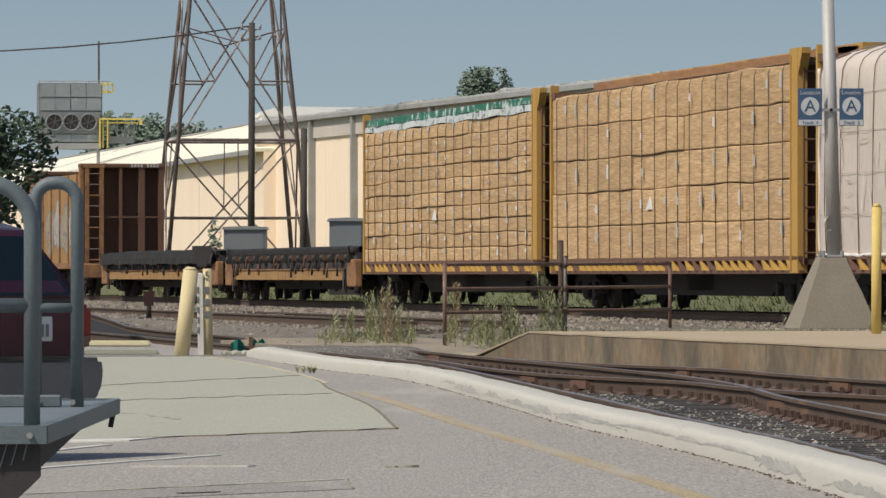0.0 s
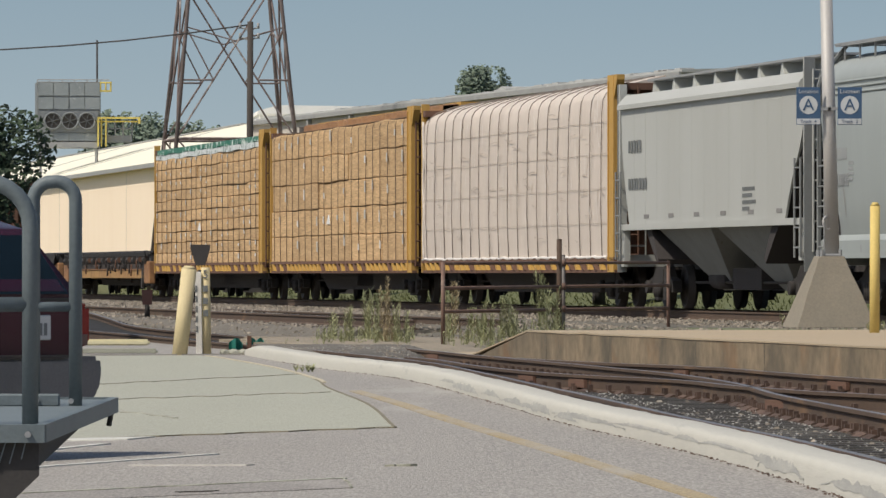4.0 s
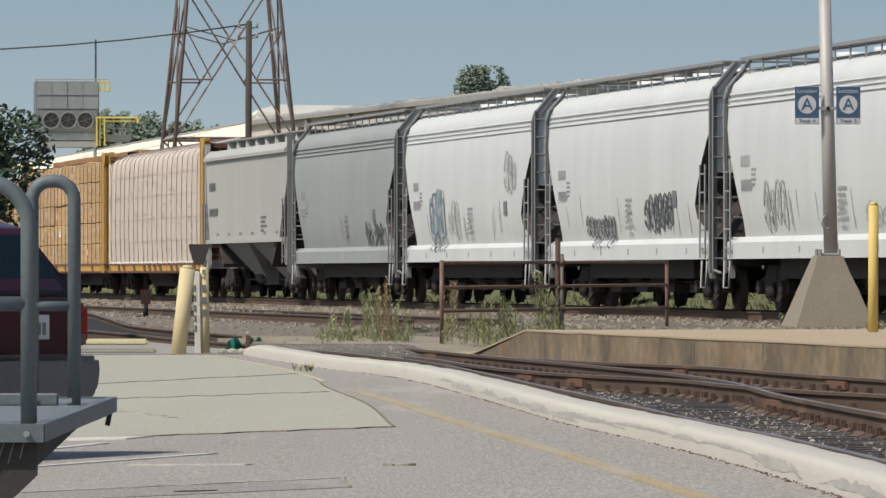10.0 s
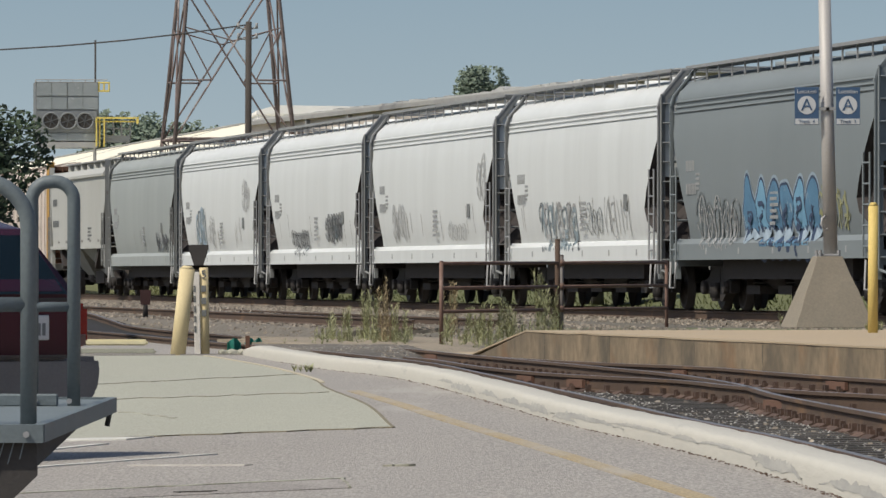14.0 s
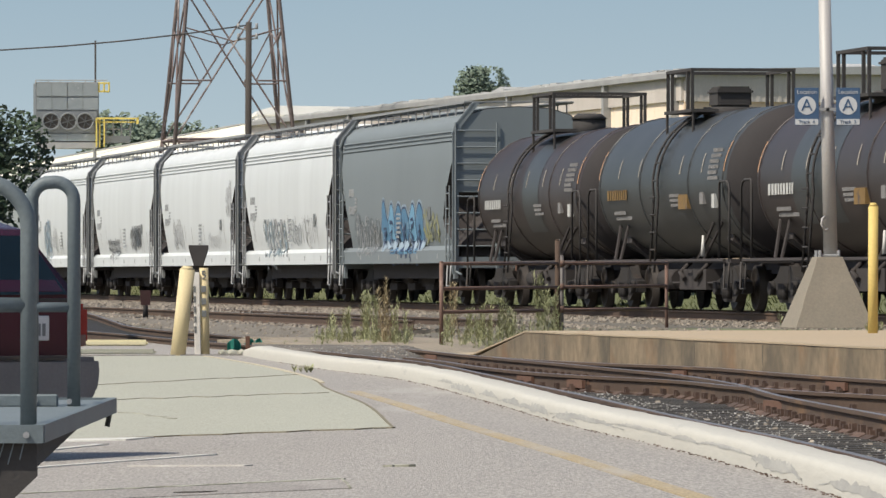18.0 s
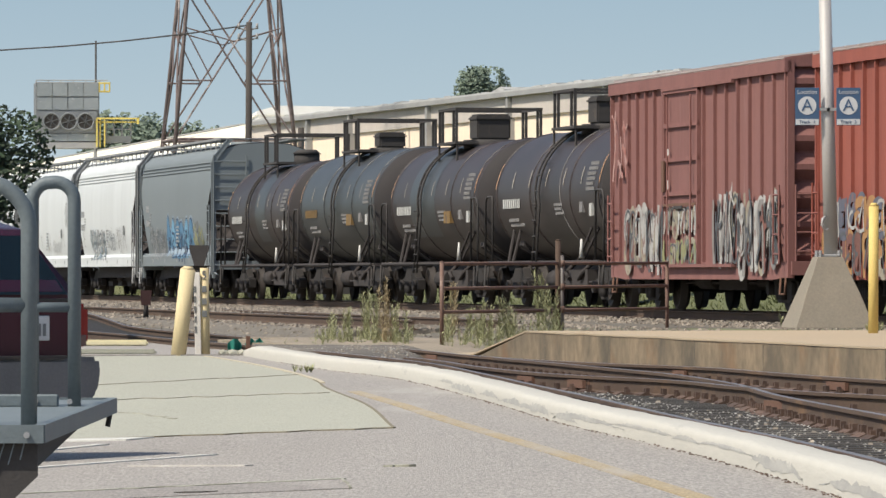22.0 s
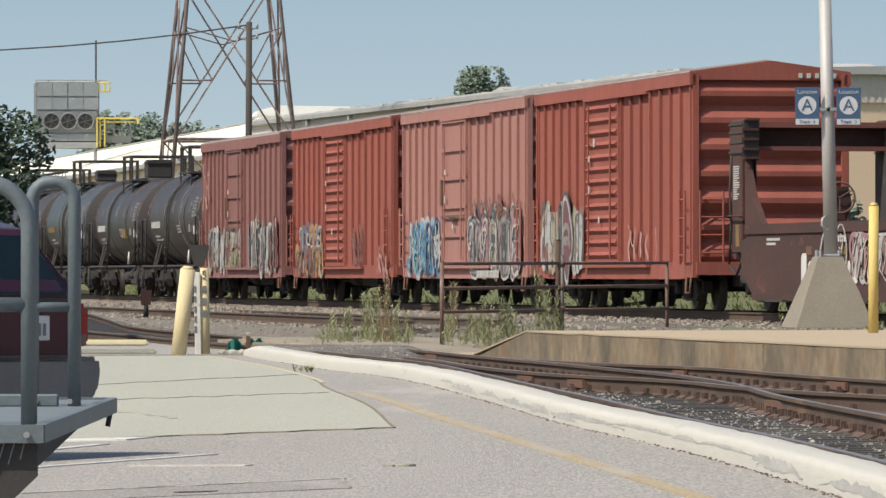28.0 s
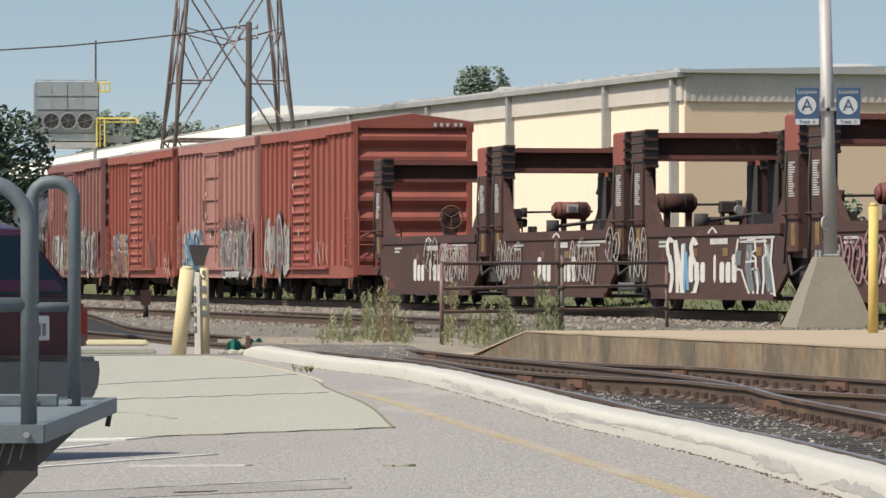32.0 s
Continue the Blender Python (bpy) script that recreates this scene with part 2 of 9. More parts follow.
def ground_z(x, y):
    lat, along = x * CT + y * ST, -x * ST + y * CT
    z = -0.07 + 0.30 * smooth(15.6, 19.5, lat) + 0.80 * smooth(31, 38, lat)
    z += 0.15 * smooth(100, 150, along) * smooth(15.2, 16.6, lat) * (1 - smooth(19, 24, lat))
    if y < 95 and lat < 15.6 and x < bend(KERB, y) + 0.2:
        z = lot_z(x, y) - 0.12
    return z


def build_ground():
    xs = sorted(set([-1500, -600, -250, -120, -70, 70, 120, 250, 600, 1500] + [i * 1.0 for i in range(-45, 46)]))
    ys = sorted(set([-400, -120, -40, 300, 400, 600, 1000, 1800, 3000] + [i * 3.0 for i in range(-5, 85)]))
    bm = bmesh.new()
    grid = [[bm.verts.new((x, y, ground_z(x, y) + 0.02 * noise.noise(Vector((x, y, 0)) * 0.7))) for x in xs] for y in ys]
    for j in range(len(ys) - 1):
        for i in range(len(xs) - 1):
            f = bm.faces.new((grid[j][i], grid[j][i + 1], grid[j + 1][i + 1], grid[j + 1][i]))
            f.smooth = True
            cx, cy = (xs[i] + xs[i + 1]) / 2, (ys[j] + ys[j + 1]) / 2
            lat = cx * CT + cy * ST
            f.material_index = 1 if lat > 31 or abs(cx) > 45 or cy > 240 else 0
    return solid("ground", bm, (DIRT, GRASS_G), "cinder and grass ground around the railway sidings", "ground", kind="structure")


build_ground()


def slab(name, edge_l, edge_r, dz, material, label, category="pavement"):
    bm = bmesh.new()
    rows = []
    for row in (edge_l, edge_r):
        rows.append([(x, y, lot_z(x, y) + dz) for x, y in row])
    strip(bm, rows[0], rows[1], -1.2)
    return solid(name, bm, material, label, category, kind="structure")


# the car park, in strips so that its fall to the left follows
LOT_Y = spaced(-30, 87.4, 60)
lot = bmesh.new()
cols = 14
net = []
for y in LOT_Y:
    right = bend(KERB, y) if y > 10 else 2.9
    net.append([lot.verts.new((-45 + (right + 45) * (1 - (1 - i / cols) ** 2), y, lot_z(-45 + (right + 45) * (1 - (1 - i / cols) ** 2), y))) for i in range(cols + 1)])
for a, b in zip(net, net[1:]):
    for i in range(cols):
        lot.faces.new((a[i], a[i + 1], b[i + 1], b[i])).smooth = True
solid("car_park", lot, ASPHALT, "grey worn asphalt car park surface", "pavement", kind="structure")


def paint(name, pts, width, material, label, dz=0.006, parent=None):
    """A painted or sealed line through plan points."""
    bm = bmesh.new()
    a, b = [], []
    for i, p in enumerate(pts):
        p = Vector(p)
        d = (Vector(pts[min(i + 1, len(pts) - 1)]) - Vector(pts[max(i - 1, 0)])).normalized()
        s = Vector((d.y, -d.x)) * width / 2
        a.append(p - s), b.append(p + s)
    strip(bm, [(p.x, p.y, lot_z(p.x, p.y) + dz) for p in a], [(p.x, p.y, lot_z(p.x, p.y) + dz) for p in b], -0.6)
    return solid(name, bm, material, label, "marking", kind="structure")


# paler concrete pad in the asphalt
PAD_R = [(-0.36, 46.0), (-0.66, 54.6), (-1.17, 63.2), (-1.39, 68.0), (-2.09, 76.6), (-3.07, 85.2), (-3.4, 87.2)]
pad = bmesh.new()
pad_rows = []
for y in spaced(46.0, 87.2, 24):
    r = bend(PAD_R, y)
    lft = -12.0
    pad_rows.append([pad.verts.new((lft + (r - lft) * i / 6, y + (1 - i / 6) * (-0.5 if y < 46.5 else 0.0), lot_z(lft + (r - lft) * i / 6, y) + 0.004)) for i in range(7)])
for a, b in zip(pad_rows, pad_rows[1:]):
    for i in range(6):
        pad.faces.new((a[i], a[i + 1], b[i + 1], b[i]))
solid("concrete_pad", pad, PAD, "pale greenish-grey concrete slab set in the asphalt", "pavement", kind="structure")


def wander(a, b, n, amp, seed):
    """A crack's wavering line between two plan points."""
    r = random.Random(seed)
    return [(a[0] + (b[0] - a[0]) * t + r.uniform(-amp, amp) * 0.25, a[1] + (b[1] - a[1]) * t + r.uniform(-amp, amp)) for t in spaced(0, 1, n)]


paint("pad_joint", wander((-7, 45.2), (-0.36, 46.0), 44, 0.12, 1), 0.04, JOINT_BROWN, "weedy joint at the slab's edge", 0.009)
paint("pad_joint", wander((-3.6, 60.0), (-1.1, 60.5), 26, 0.25, 2), 0.025, JOINT_BROWN, "tarred crack across the slab", 0.009)
paint("pad_joint", wander((-4.2, 67.0), (-1.67, 71.3), 26, 0.25, 3), 0.025, JOINT_BROWN, "hairline crack across the slab", 0.009)
paint("pad_joint", [(bend(PAD_R, y), y) for y in spaced(46.0, 68, 40)], 0.022, JOINT_BROWN, "cracked joint along the slab's edge", 0.009)
paint("pad_joint", wander((-3.2, 57.3), (-2.2, 51.6), 14, 0.2, 4), 0.045, TAR, "crack in the slab", 0.009)
paint("edge_line", [(bend(PAD_R, y) + 0.03, y) for y in spaced(66, 86.5, 18)], 0.05, LINE_C, "faded cream edge line", 0.012)
YL = [(-1.13, 64.7), (-0.37, 54.2), (0.07, 47.4), (0.77, 38.1), (1.19, 32.2), (1.5, 28.0)]
paint("yellow_line", [(bend(YL, y), y) for y in spaced(28, 61, 52)], 0.12, LINE_Y, "faded yellow no-parking line", 0.008)
paint("bay_line", [(-3.2, 45.75), (-2.17, 45.35)], 0.5, LINE_W, "worn white bay line", 0.010)
paint("bay_line", [(-3.0, 42.0), (-2.6, 43.4), (-2.37, 44.1)], 0.10, LINE_W, "worn white bay line", 0.008)
paint("bay_line", wander((-2.6, 38.8), (-1.48, 40.5), 8, 0.02, 5), 0.10, LINE_W, "worn white bay line", 0.008)
paint("bay_line", wander((-1.9, 38.6), (-1.16, 37.8), 8, 0.02, 6), 0.07, LINE_T, "nearly worn-off white bay line", 0.008)
patch = bmesh.new()
strip(patch, [(-2.3, 34.0, lot_z(-2.3, 34.0) + 0.005), (-0.55, 34.63, lot_z(-0.55, 34.6) + 0.005)], [(-2.3, 32.6, lot_z(-2.3, 32.6) + 0.005), (-0.48, 33.1, lot_z(-0.48, 33.1) + 0.005)], -0.6)
solid("asphalt_patch", patch, PATCH, "slightly darker asphalt patch", "pavement", kind="structure")
paint("patch_edge", wander((-2.3, 34.0), (-0.55, 34.63), 20, 0.03, 7), 0.10, TAR, "dark edge of an asphalt patch", 0.010)
paint("patch_edge", wander((-0.55, 34.63), (-0.48, 33.1), 8, 0.02, 8), 0.012, TAR, "dark edge of an asphalt patch", 0.010)
paint("crack", wander((-1.4, 33.25), (-1.2, 33.22), 6, 0.02, 9), 0.10, TAR_DARK, "crack in the asphalt", 0.010)
paint("crack", wander((-0.32, 36.82), (-0.18, 36.77), 6, 0.02, 10), 0.10, TAR, "crack in the asphalt", 0.008)


# ---- kerb, in cast lengths ----
def build_kerb():
    prof = [(0.0, -0.3), (0.002, 0.0), (0.008, 0.06), (0.014, 0.105), (0.024, 0.128), (0.042, 0.141), (0.08, 0.146), (0.18, 0.147), (0.28, 0.143), (0.31, 0.125), (0.32, 0.09), (0.325, -0.3)]
    kerb = thing("kerb", pose(0, 0, 0), "white-painted scuffed concrete kerb along the car park", "kerb", kind="structure")
    cuts = [12, 87.6]
    for y0, y1 in zip(cuts, cuts[1:]):
        bm = bmesh.new()
        rings = []
        for y in spaced(y0 + 0.002, y1 - 0.002, 190):
            low = 1.0 if y < 86.2 else 0.55 + 0.45 * (87.6 - y) / 1.4
            x0 = bend(KERB, y) + 0.02 * noise.noise(Vector((0, y * 0.8, 1)))
            dx = (bend(KERB, y + 0.1) - bend(KERB, y - 0.1)) / 0.2
            d = Vector((1, -dx)).normalized()
            rings.append([bm.verts.new((x0 + d.x * p, y + d.y * p, (q if q < 0 else q * low * (1 + 0.05 * noise.noise(Vector((y * 0.5, p * 2, 3))) + 0.035 * noise.noise(Vector((y * 2.2, p * 6, 5))))) + lot_z(x0, y))) for p, q in prof])
        for a, b in zip(rings, rings[1:]):
            for i in range(len(prof) - 1):
                bm.faces.new((a[i], a[i + 1], b[i + 1], b[i])).smooth = True
        bm.faces.new(rings[0]), bm.faces.new(rings[-1][::-1])
        part("kerb_stone", bm, KERB_PAINT, kerb)
    rnd = random.Random(4)
    for y0, long, low, high, steep in ((33.6, 1.5, 0.02, 0.135, True), (34.9, 0.7, 0.05, 0.12, True), (36.3, 1.9, 0.07, 0.125, False), (39.0, 0.9, 0.06, 0.11, True), (40.6, 2.4, 0.07, 0.12, False), (43.8, 3.2, 0.05, 0.11, False), (46.2, 1.2, 0.02, 0.10, False), (48.6, 1.6, 0.02, 0.13, True), (50.5, 2.6, 0.03, 0.10, False), (54.2, 1.5, 0.04, 0.115, False), (57.2, 2.4, 0.02, 0.125, True), (60.0, 1.5, 0.06, 0.12, False), (29.5, 2.2, 0.03, 0.11, False)):
        bm = bmesh.new()
        prev = None
        for t in spaced(0, 1, 44):
            y = y0 - 0.3 * long + 1.6 * long * t
            x = bend(KERB, y) + 0.02 * noise.noise(Vector((0, y * 0.8, 1))) - 0.0015
            env = math.sin(math.pi * t) ** (0.5 if steep else 0.9)
            rag = noise.noise(Vector((y * 2.5, y0, 3))) + 0.7 * noise.noise(Vector((y * 8.0, y0, 5)))
            top = low + (high - low) * max(0.0, env * (0.75 + 0.4 * rag))
            bot = low + (high - low) * (0.20 + 0.30 * noise.noise(Vector((y * 4.0, y0, 8)))) * (1 - 0.5 * env)
            cur = [bm.verts.new((x + max(0.0, z - 0.095) * 0.45 + 0.12 * z, y, z + lot_z(x, y))) for z in (max(0.004, min(bot, top - 0.003)), (bot + top) / 2, top)]
            if prev:
                for q in range(2):
                    bm.faces.new((prev[q], prev[q + 1], cur[q + 1], cur[q]))
            prev = cur
        part("tyre_scuff", bm, SCUFF, kerb)


build_kerb()


# ---- tracks ----
def rail_mesh(pts, top):
    """Flat-bottomed rail along plan points, head at height top."""
    prof = [(-0.07, -0.17), (-0.07, -0.155), (-0.012, -0.135), (-0.012, -0.04), (-0.036, -0.03), (-0.036, -0.004), (-0.028, 0.0),
            (0.028, 0.0), (0.036, -0.004), (0.036, -0.03), (0.012, -0.04), (0.012, -0.135), (0.07, -0.155), (0.07, -0.17)]
    bm = bmesh.new()
    rings = []
    for i, p in enumerate(pts):
        p = Vector(p)
        d = (Vector(pts[min(i + 1, len(pts) - 1)]) - Vector(pts[max(i - 1, 0)])).normalized()
        s = Vector((d.y, -d.x))
        z = top(p.y) if callable(top) else top
        rings.append([bm.verts.new((p.x + s.x * a, p.y + s.y * a, z + b)) for a, b in prof])
    k = len(prof)
    for a, b in zip(rings, rings[1:]):
        for i in range(k):
            bm.faces.new((a[i], a[(i + 1) % k], b[(i + 1) % k], b[i])).material_index = 1 if i == 6 else 0
    bm.faces.new(rings[0]), bm.faces.new(rings[-1][::-1])
    return bm


def rail(pts, top, label="rusty flat-bottomed running rail"):
    return solid("rail", rail_mesh(pts, top), (RAIL_RUST, RAIL_TOP), label, "rail", kind="structure")


def line_pts(lat, a, b, n):
    return [tuple(on_line(lat, s)[:2]) for s in spaced(a, b, n)]


def bed(name, mid, half, a, b, top, foot, material, label):
    bm = bmesh.new()
    outline = [(-half - (top - foot) * 2.0, foot), (-half, top), (half, top), (half + (top - foot) * 2.0, foot)]
    prism(bm, outline, a, b, "x")
    return solid(name, bm, material, label, "ballast", line_pose(mid, 0), kind="structure")


bed("ballast_through", MID, 2.0, -400, 620, RAIL - 0.19, -0.5, BALLAST, "grey stone ballast under the through track")
for side in (-0.7525, 0.7525):
    rail(line_pts(MID + side, -400, 620, 30), RAIL, "worn running rail of the through track")
R1 = [(3.3, 10.0), (2.37, 34.0), (2.12, 38.5), (1.91, 41.4), (1.66, 44.8), (1.23, 51.8), (0.85, 57.4), (0.38, 64.7), (-0.22, 72.7), (-1.95, 85.5), (-3.93, 97.4), (-6.0, 111.0), (-7.3, 117.0), (-7.85, 121.0), (-8.8, 127.5), (-21.5, 195.0)]
R2 = [(4.9, 10.0), (3.16, 45.2), (2.80, 52.6), (2.70, 58.0), (2.36, 63.6), (1.9, 67.5), (1.45, 70.9), (0.62, 77.0)]
R3 = [(10.4, 20.0), (3.68, 52.6), (3.22, 54.1), (2.63, 57.1), (2.24, 60.2), (1.49, 62.8), (0.97, 65.0), (0.41, 69.1), (-0.15, 75.1), (-0.45, 77.0)]
R4 = [(12.0, 20.0), (4.2, 60.2), (3.52, 64.0), (2.86, 68.7), (2.0, 71.3), (1.11, 74.7), (0.46, 78.3), (-0.45, 85.5), (-2.47, 97.4), (-4.5, 111.0), (-5.8, 117.0), (-6.35, 121.0), (-7.3, 127.5), (-20.0, 195.0)]
SID = 0.10


def siding_z(y):
    """The sidings climb to the through track's height beyond the crossing."""
    return SID + 0.28 * smooth(111, 131, y)


for knots, a, b, label in ((R1, 10, 195, "rusty siding stock rail"), (R2, 10, 77, "rusty closure rail of the turnout"), (R3, 20, 77, "rusty closure rail of the turnout"), (R4, 20, 195, "rusty siding stock rail")):
    rail([(bend(knots, y), y) for y in spaced(a, b, 70 if b < 150 else 110)], siding_z, label)
for lat in (17.75, 19.2):
    rail(line_pts(lat, 103, 330, 12), 0.36, "rusty rail of the stub track")
bed("ballast_stub", 18.5, 1.7, 103, 330, 0.19, -0.5, BALLAST, "stone ballast under the stub track")


# tarry infill that covers the rails where the track crosses the end of the car park
crossing = bmesh.new()
rows = []
for y in spaced(79.0, 97.0, 14):
    xl = bend(KERB, y) + 0.36 if y < 87 else -2.55 - 0.04 * (y - 87)
    xr = -0.5 + 0.07 * (y - 79.0)
    rows.append([(xl + (xr - xl) * k / 8, y + 0.25 * math.sin(k * 2.1 + y), SID + 0.012 - 0.20 * (1 - smooth(79, 85, y)) + 0.012 * noise.noise(Vector((k * 0.9, y * 0.5, 3))) - 0.11 * smooth(5.5, 8, k)) for k in range(9)])
grid = [[crossing.verts.new(p) for p in row] for row in rows]
for a, b in zip(grid, grid[1:]):
    for k in range(8):
        crossing.faces.new((a[k], a[k + 1], b[k + 1], b[k])).smooth = True
rim = [grid[0][k] for k in range(9)] + [grid[j][8] for j in range(1, 14)] + [grid[13][k] for k in range(7, -1, -1)] + [grid[j][0] for j in range(12, 0, -1)]
low = [crossing.verts.new((v.co.x, v.co.y, -0.25)) for v in rim]
for i in range(len(rim)):
    j = (i + 1) % len(rim)
    crossing.faces.new((rim[i], rim[j], low[j], low[i]))
solid("track_crossing", crossing, CROSSING, "dark tarry infill over the rails at the crossing", "pavement", kind="structure")


path = bmesh.new()
rows = []
for y in spaced(87.2, 99.5, 12):
    xl, xr = -2.15 + 0.55 * smooth(94, 99.5, y) - 0.10 * (y - 87) + 0.5 * math.sin(y * 1.7), 0.75 + 0.05 * (y - 87)
    xl += 1.1 * (1 - smooth(87, 90, y))
    rows.append([(xl + (xr - xl) * k / 10, y + 0.35 * noise.noise(Vector((k * 0.8, y, 6))), SID + 0.030 - 0.11 * smooth(6, 10, k) - 0.16 * (1 - smooth(86.5, 90.5, y)) + 0.010 * noise.noise(Vector((k * 0.9, y * 0.7, 9)))) for k in range(11)])
grid = [[path.verts.new(p) for p in row] for row in rows]
for a, b in zip(grid, grid[1:]):
    for k in range(10):
        path.faces.new((a[k], a[k + 1], b[k + 1], b[k])).smooth = True
rim = [grid[0][k] for k in range(11)] + [grid[j][10] for j in range(1, 12)] + [grid[11][k] for k in range(9, -1, -1)] + [grid[j][0] for j in range(10, 0, -1)]
low = [path.verts.new((v.co.x, v.co.y, -0.25)) for v in rim]
for i in range(len(rim)):
    j = (i + 1) % len(rim)
    path.faces.new((rim[i], rim[j], low[j], low[i]))
solid("sandy_path", path, SAND_DULL, "pale sandy dirt trodden over the crossing", "path", kind="structure")


# ---- platform ----
def build_platform():
    bm = bmesh.new()
    prism(bm, [(-60, -0.8), (80.5, -0.8), (84.5, -0.4), (84.5, -0.05), (80.5, PLAT - 0.022), (-60, PLAT - 0.022)], -6.9, 0.0)
    plat = solid("platform", bm, CONCRETE, "stained low concrete platform wall with a ramped end", "platform", line_pose(PLAT_LAT, 0), kind="structure")
    for k in range(24):
        x = 79.2 - k * 4.3 + 1.2 * math.sin(k * 3.0)
        part("wall_joint", boxes((x, x + 0.03, 0.0, 0.003, -0.3, PLAT - 0.03)), JOINT_D, plat)
    top = bmesh.new()
    xs = spaced(-60, 80.5, 150)
    lip = [(x, 0.006 + 0.012 * abs(noise.noise(Vector((x * 1.7, 0, 4)))), PLAT + 0.014 * noise.noise(Vector((x * 2.3, 1, 2)))) for x in xs]
    strip(top, [(x, -6.9, PLAT) for x in xs] + [(84.5, -6.9, 0.14), (93, -5.0, 0.06)], lip + [(84.5, 0.012, 0.02), (93, 0.3, -0.03)], None)
    solid("platform_top", top, SAND, "sandy worn platform surface", "platform", line_pose(PLAT_LAT, 0), kind="structure")


build_platform()


# ---- distance and sky ----
def glow(name, low, high, z0, z1):
    m = bpy.data.materials.new(name)
    m.use_nodes = True
    n, l = m.node_tree.nodes, m.node_tree.links
    n.remove(n["Principled BSDF"])
    em = n.new("ShaderNodeEmission")
    tc = n.new("ShaderNodeTexCoord")
    sp = n.new("ShaderNodeSeparateXYZ")
    r = n.new("ShaderNodeMapRange")
    r.inputs["From Min"].default_value, r.inputs["From Max"].default_value = z0, z1
    x = n.new("ShaderNodeMix")
    x.data_type = "RGBA"
    x.inputs[6].default_value, x.inputs[7].default_value = (*low, 1), (*high, 1)
    l.new(tc.outputs["Object"], sp.inputs[0]), l.new(sp.outputs["Z"], r.inputs["Value"]), l.new(r.outputs[0], x.inputs[0])
    l.new(x.outputs[2], em.inputs["Color"]), l.new(em.outputs[0], n["Material Output"].inputs["Surface"])
    return m


SKY_M = glow("hazy_blue_sky", (0.53, 0.625, 0.66), (0.35, 0.475, 0.57), 0, 125)
bm = bmesh.new()
pts = [(2600 * math.sin(a), 2600 * math.cos(a)) for a in spaced(-0.5, 0.5, 13)]
prev = None
for x, y in pts:
    cur = [bm.verts.new((x, y, z)) for z in (-40, 420)]
    if prev:
        bm.faces.new((prev[0], cur[0], cur[1], prev[1]))
    prev = cur
solid("backdrop", bm, SKY_M, "hazy pale blue summer sky", "sky", kind="structure")

LEAF = mat("dark_green_leaves", (0.032, 0.056, 0.024), 0.75, dark=(0.018, 0.032, 0.015), scale=1.0, island=0.5, bump=0)
# Paled green: the haze of distance is put into the leaf colour.
LEAF_FAR = mat("haze_toned_green_leaves", (0.17, 0.215, 0.16), 0.9, dark=(0.13, 0.17, 0.125), scale=0.6, island=0.2, bump=0)
BARK = mat("grey_brown_bark", (0.14, 0.11, 0.085), 0.95, scale=4, stretch=(4, 4, 0.6))
WOOD_POLE = mat("weathered_pole_timber", (0.075, 0.064, 0.056), 0.95, dark=(0.04, 0.035, 0.03), scale=2, stretch=(5, 5, 0.3))
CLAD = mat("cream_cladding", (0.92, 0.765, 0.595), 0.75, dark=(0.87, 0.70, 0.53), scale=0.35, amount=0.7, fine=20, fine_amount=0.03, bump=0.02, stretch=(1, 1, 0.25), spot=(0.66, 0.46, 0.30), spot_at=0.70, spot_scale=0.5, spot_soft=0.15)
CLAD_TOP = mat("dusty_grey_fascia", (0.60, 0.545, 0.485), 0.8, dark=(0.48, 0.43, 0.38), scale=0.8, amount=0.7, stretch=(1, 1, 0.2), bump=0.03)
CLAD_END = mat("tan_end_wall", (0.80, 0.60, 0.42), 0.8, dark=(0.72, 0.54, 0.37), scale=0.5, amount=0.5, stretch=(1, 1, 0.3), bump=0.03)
ROOF_CREAM = mat("cream_metal_roof", (0.93, 0.88, 0.70), 0.6, dark=(0.88, 0.82, 0.65), scale=0.3, amount=0.4, bump=0.02)
ROOF_GREY = mat("bright_grey_roof", (0.50, 0.50, 0.48), 0.6, scale=0.5, spot=(0.8, 0.8, 0.8), spot_at=0.62, spot_scale=0.8)
SHEET_WHITE = mat("white_sheet", (0.80, 0.80, 0.78), 0.6, scale=0.5, amount=0.2)
TRIM = mat("grey_steel_trim", (0.36, 0.36, 0.35), 0.7, scale=1.5)
STEEL_OLD = mat("faded_red_tower_steel", (0.20, 0.148, 0.133), 0.8, dark=(0.11, 0.085, 0.08), scale=0.8, amount=0.8, spot=(0.38, 0.335, 0.315), spot_at=0.54, spot_scale=0.8)
STEEL_LEG = mat("weathered_tower_leg_steel", (0.17, 0.135, 0.125), 0.8, dark=(0.10, 0.08, 0.075), scale=0.5, amount=0.9, spot=(0.40, 0.32, 0.29), spot_at=0.52, spot_scale=0.5, spot_soft=0.2)
PLANT_PANEL = mat("blue_grey_plant_panel", (0.26, 0.29, 0.305), 0.6, dark=(0.19, 0.215, 0.23), scale=0.8, amount=0.8, spot=(0.36, 0.38, 0.385), spot_at=0.6, spot_scale=1.5)
PLANT_GREY = mat("grey_plant_sheet", (0.21, 0.225, 0.235), 0.7, dark=(0.155, 0.168, 0.175), scale=0.6)
UNDER_PLANT = plain("dark_fan_steel", (0.07, 0.075, 0.08), 0.7)
PLANT_YELLOW = plain("yellow_safety_paint", (0.62, 0.50, 0.12), 0.6)


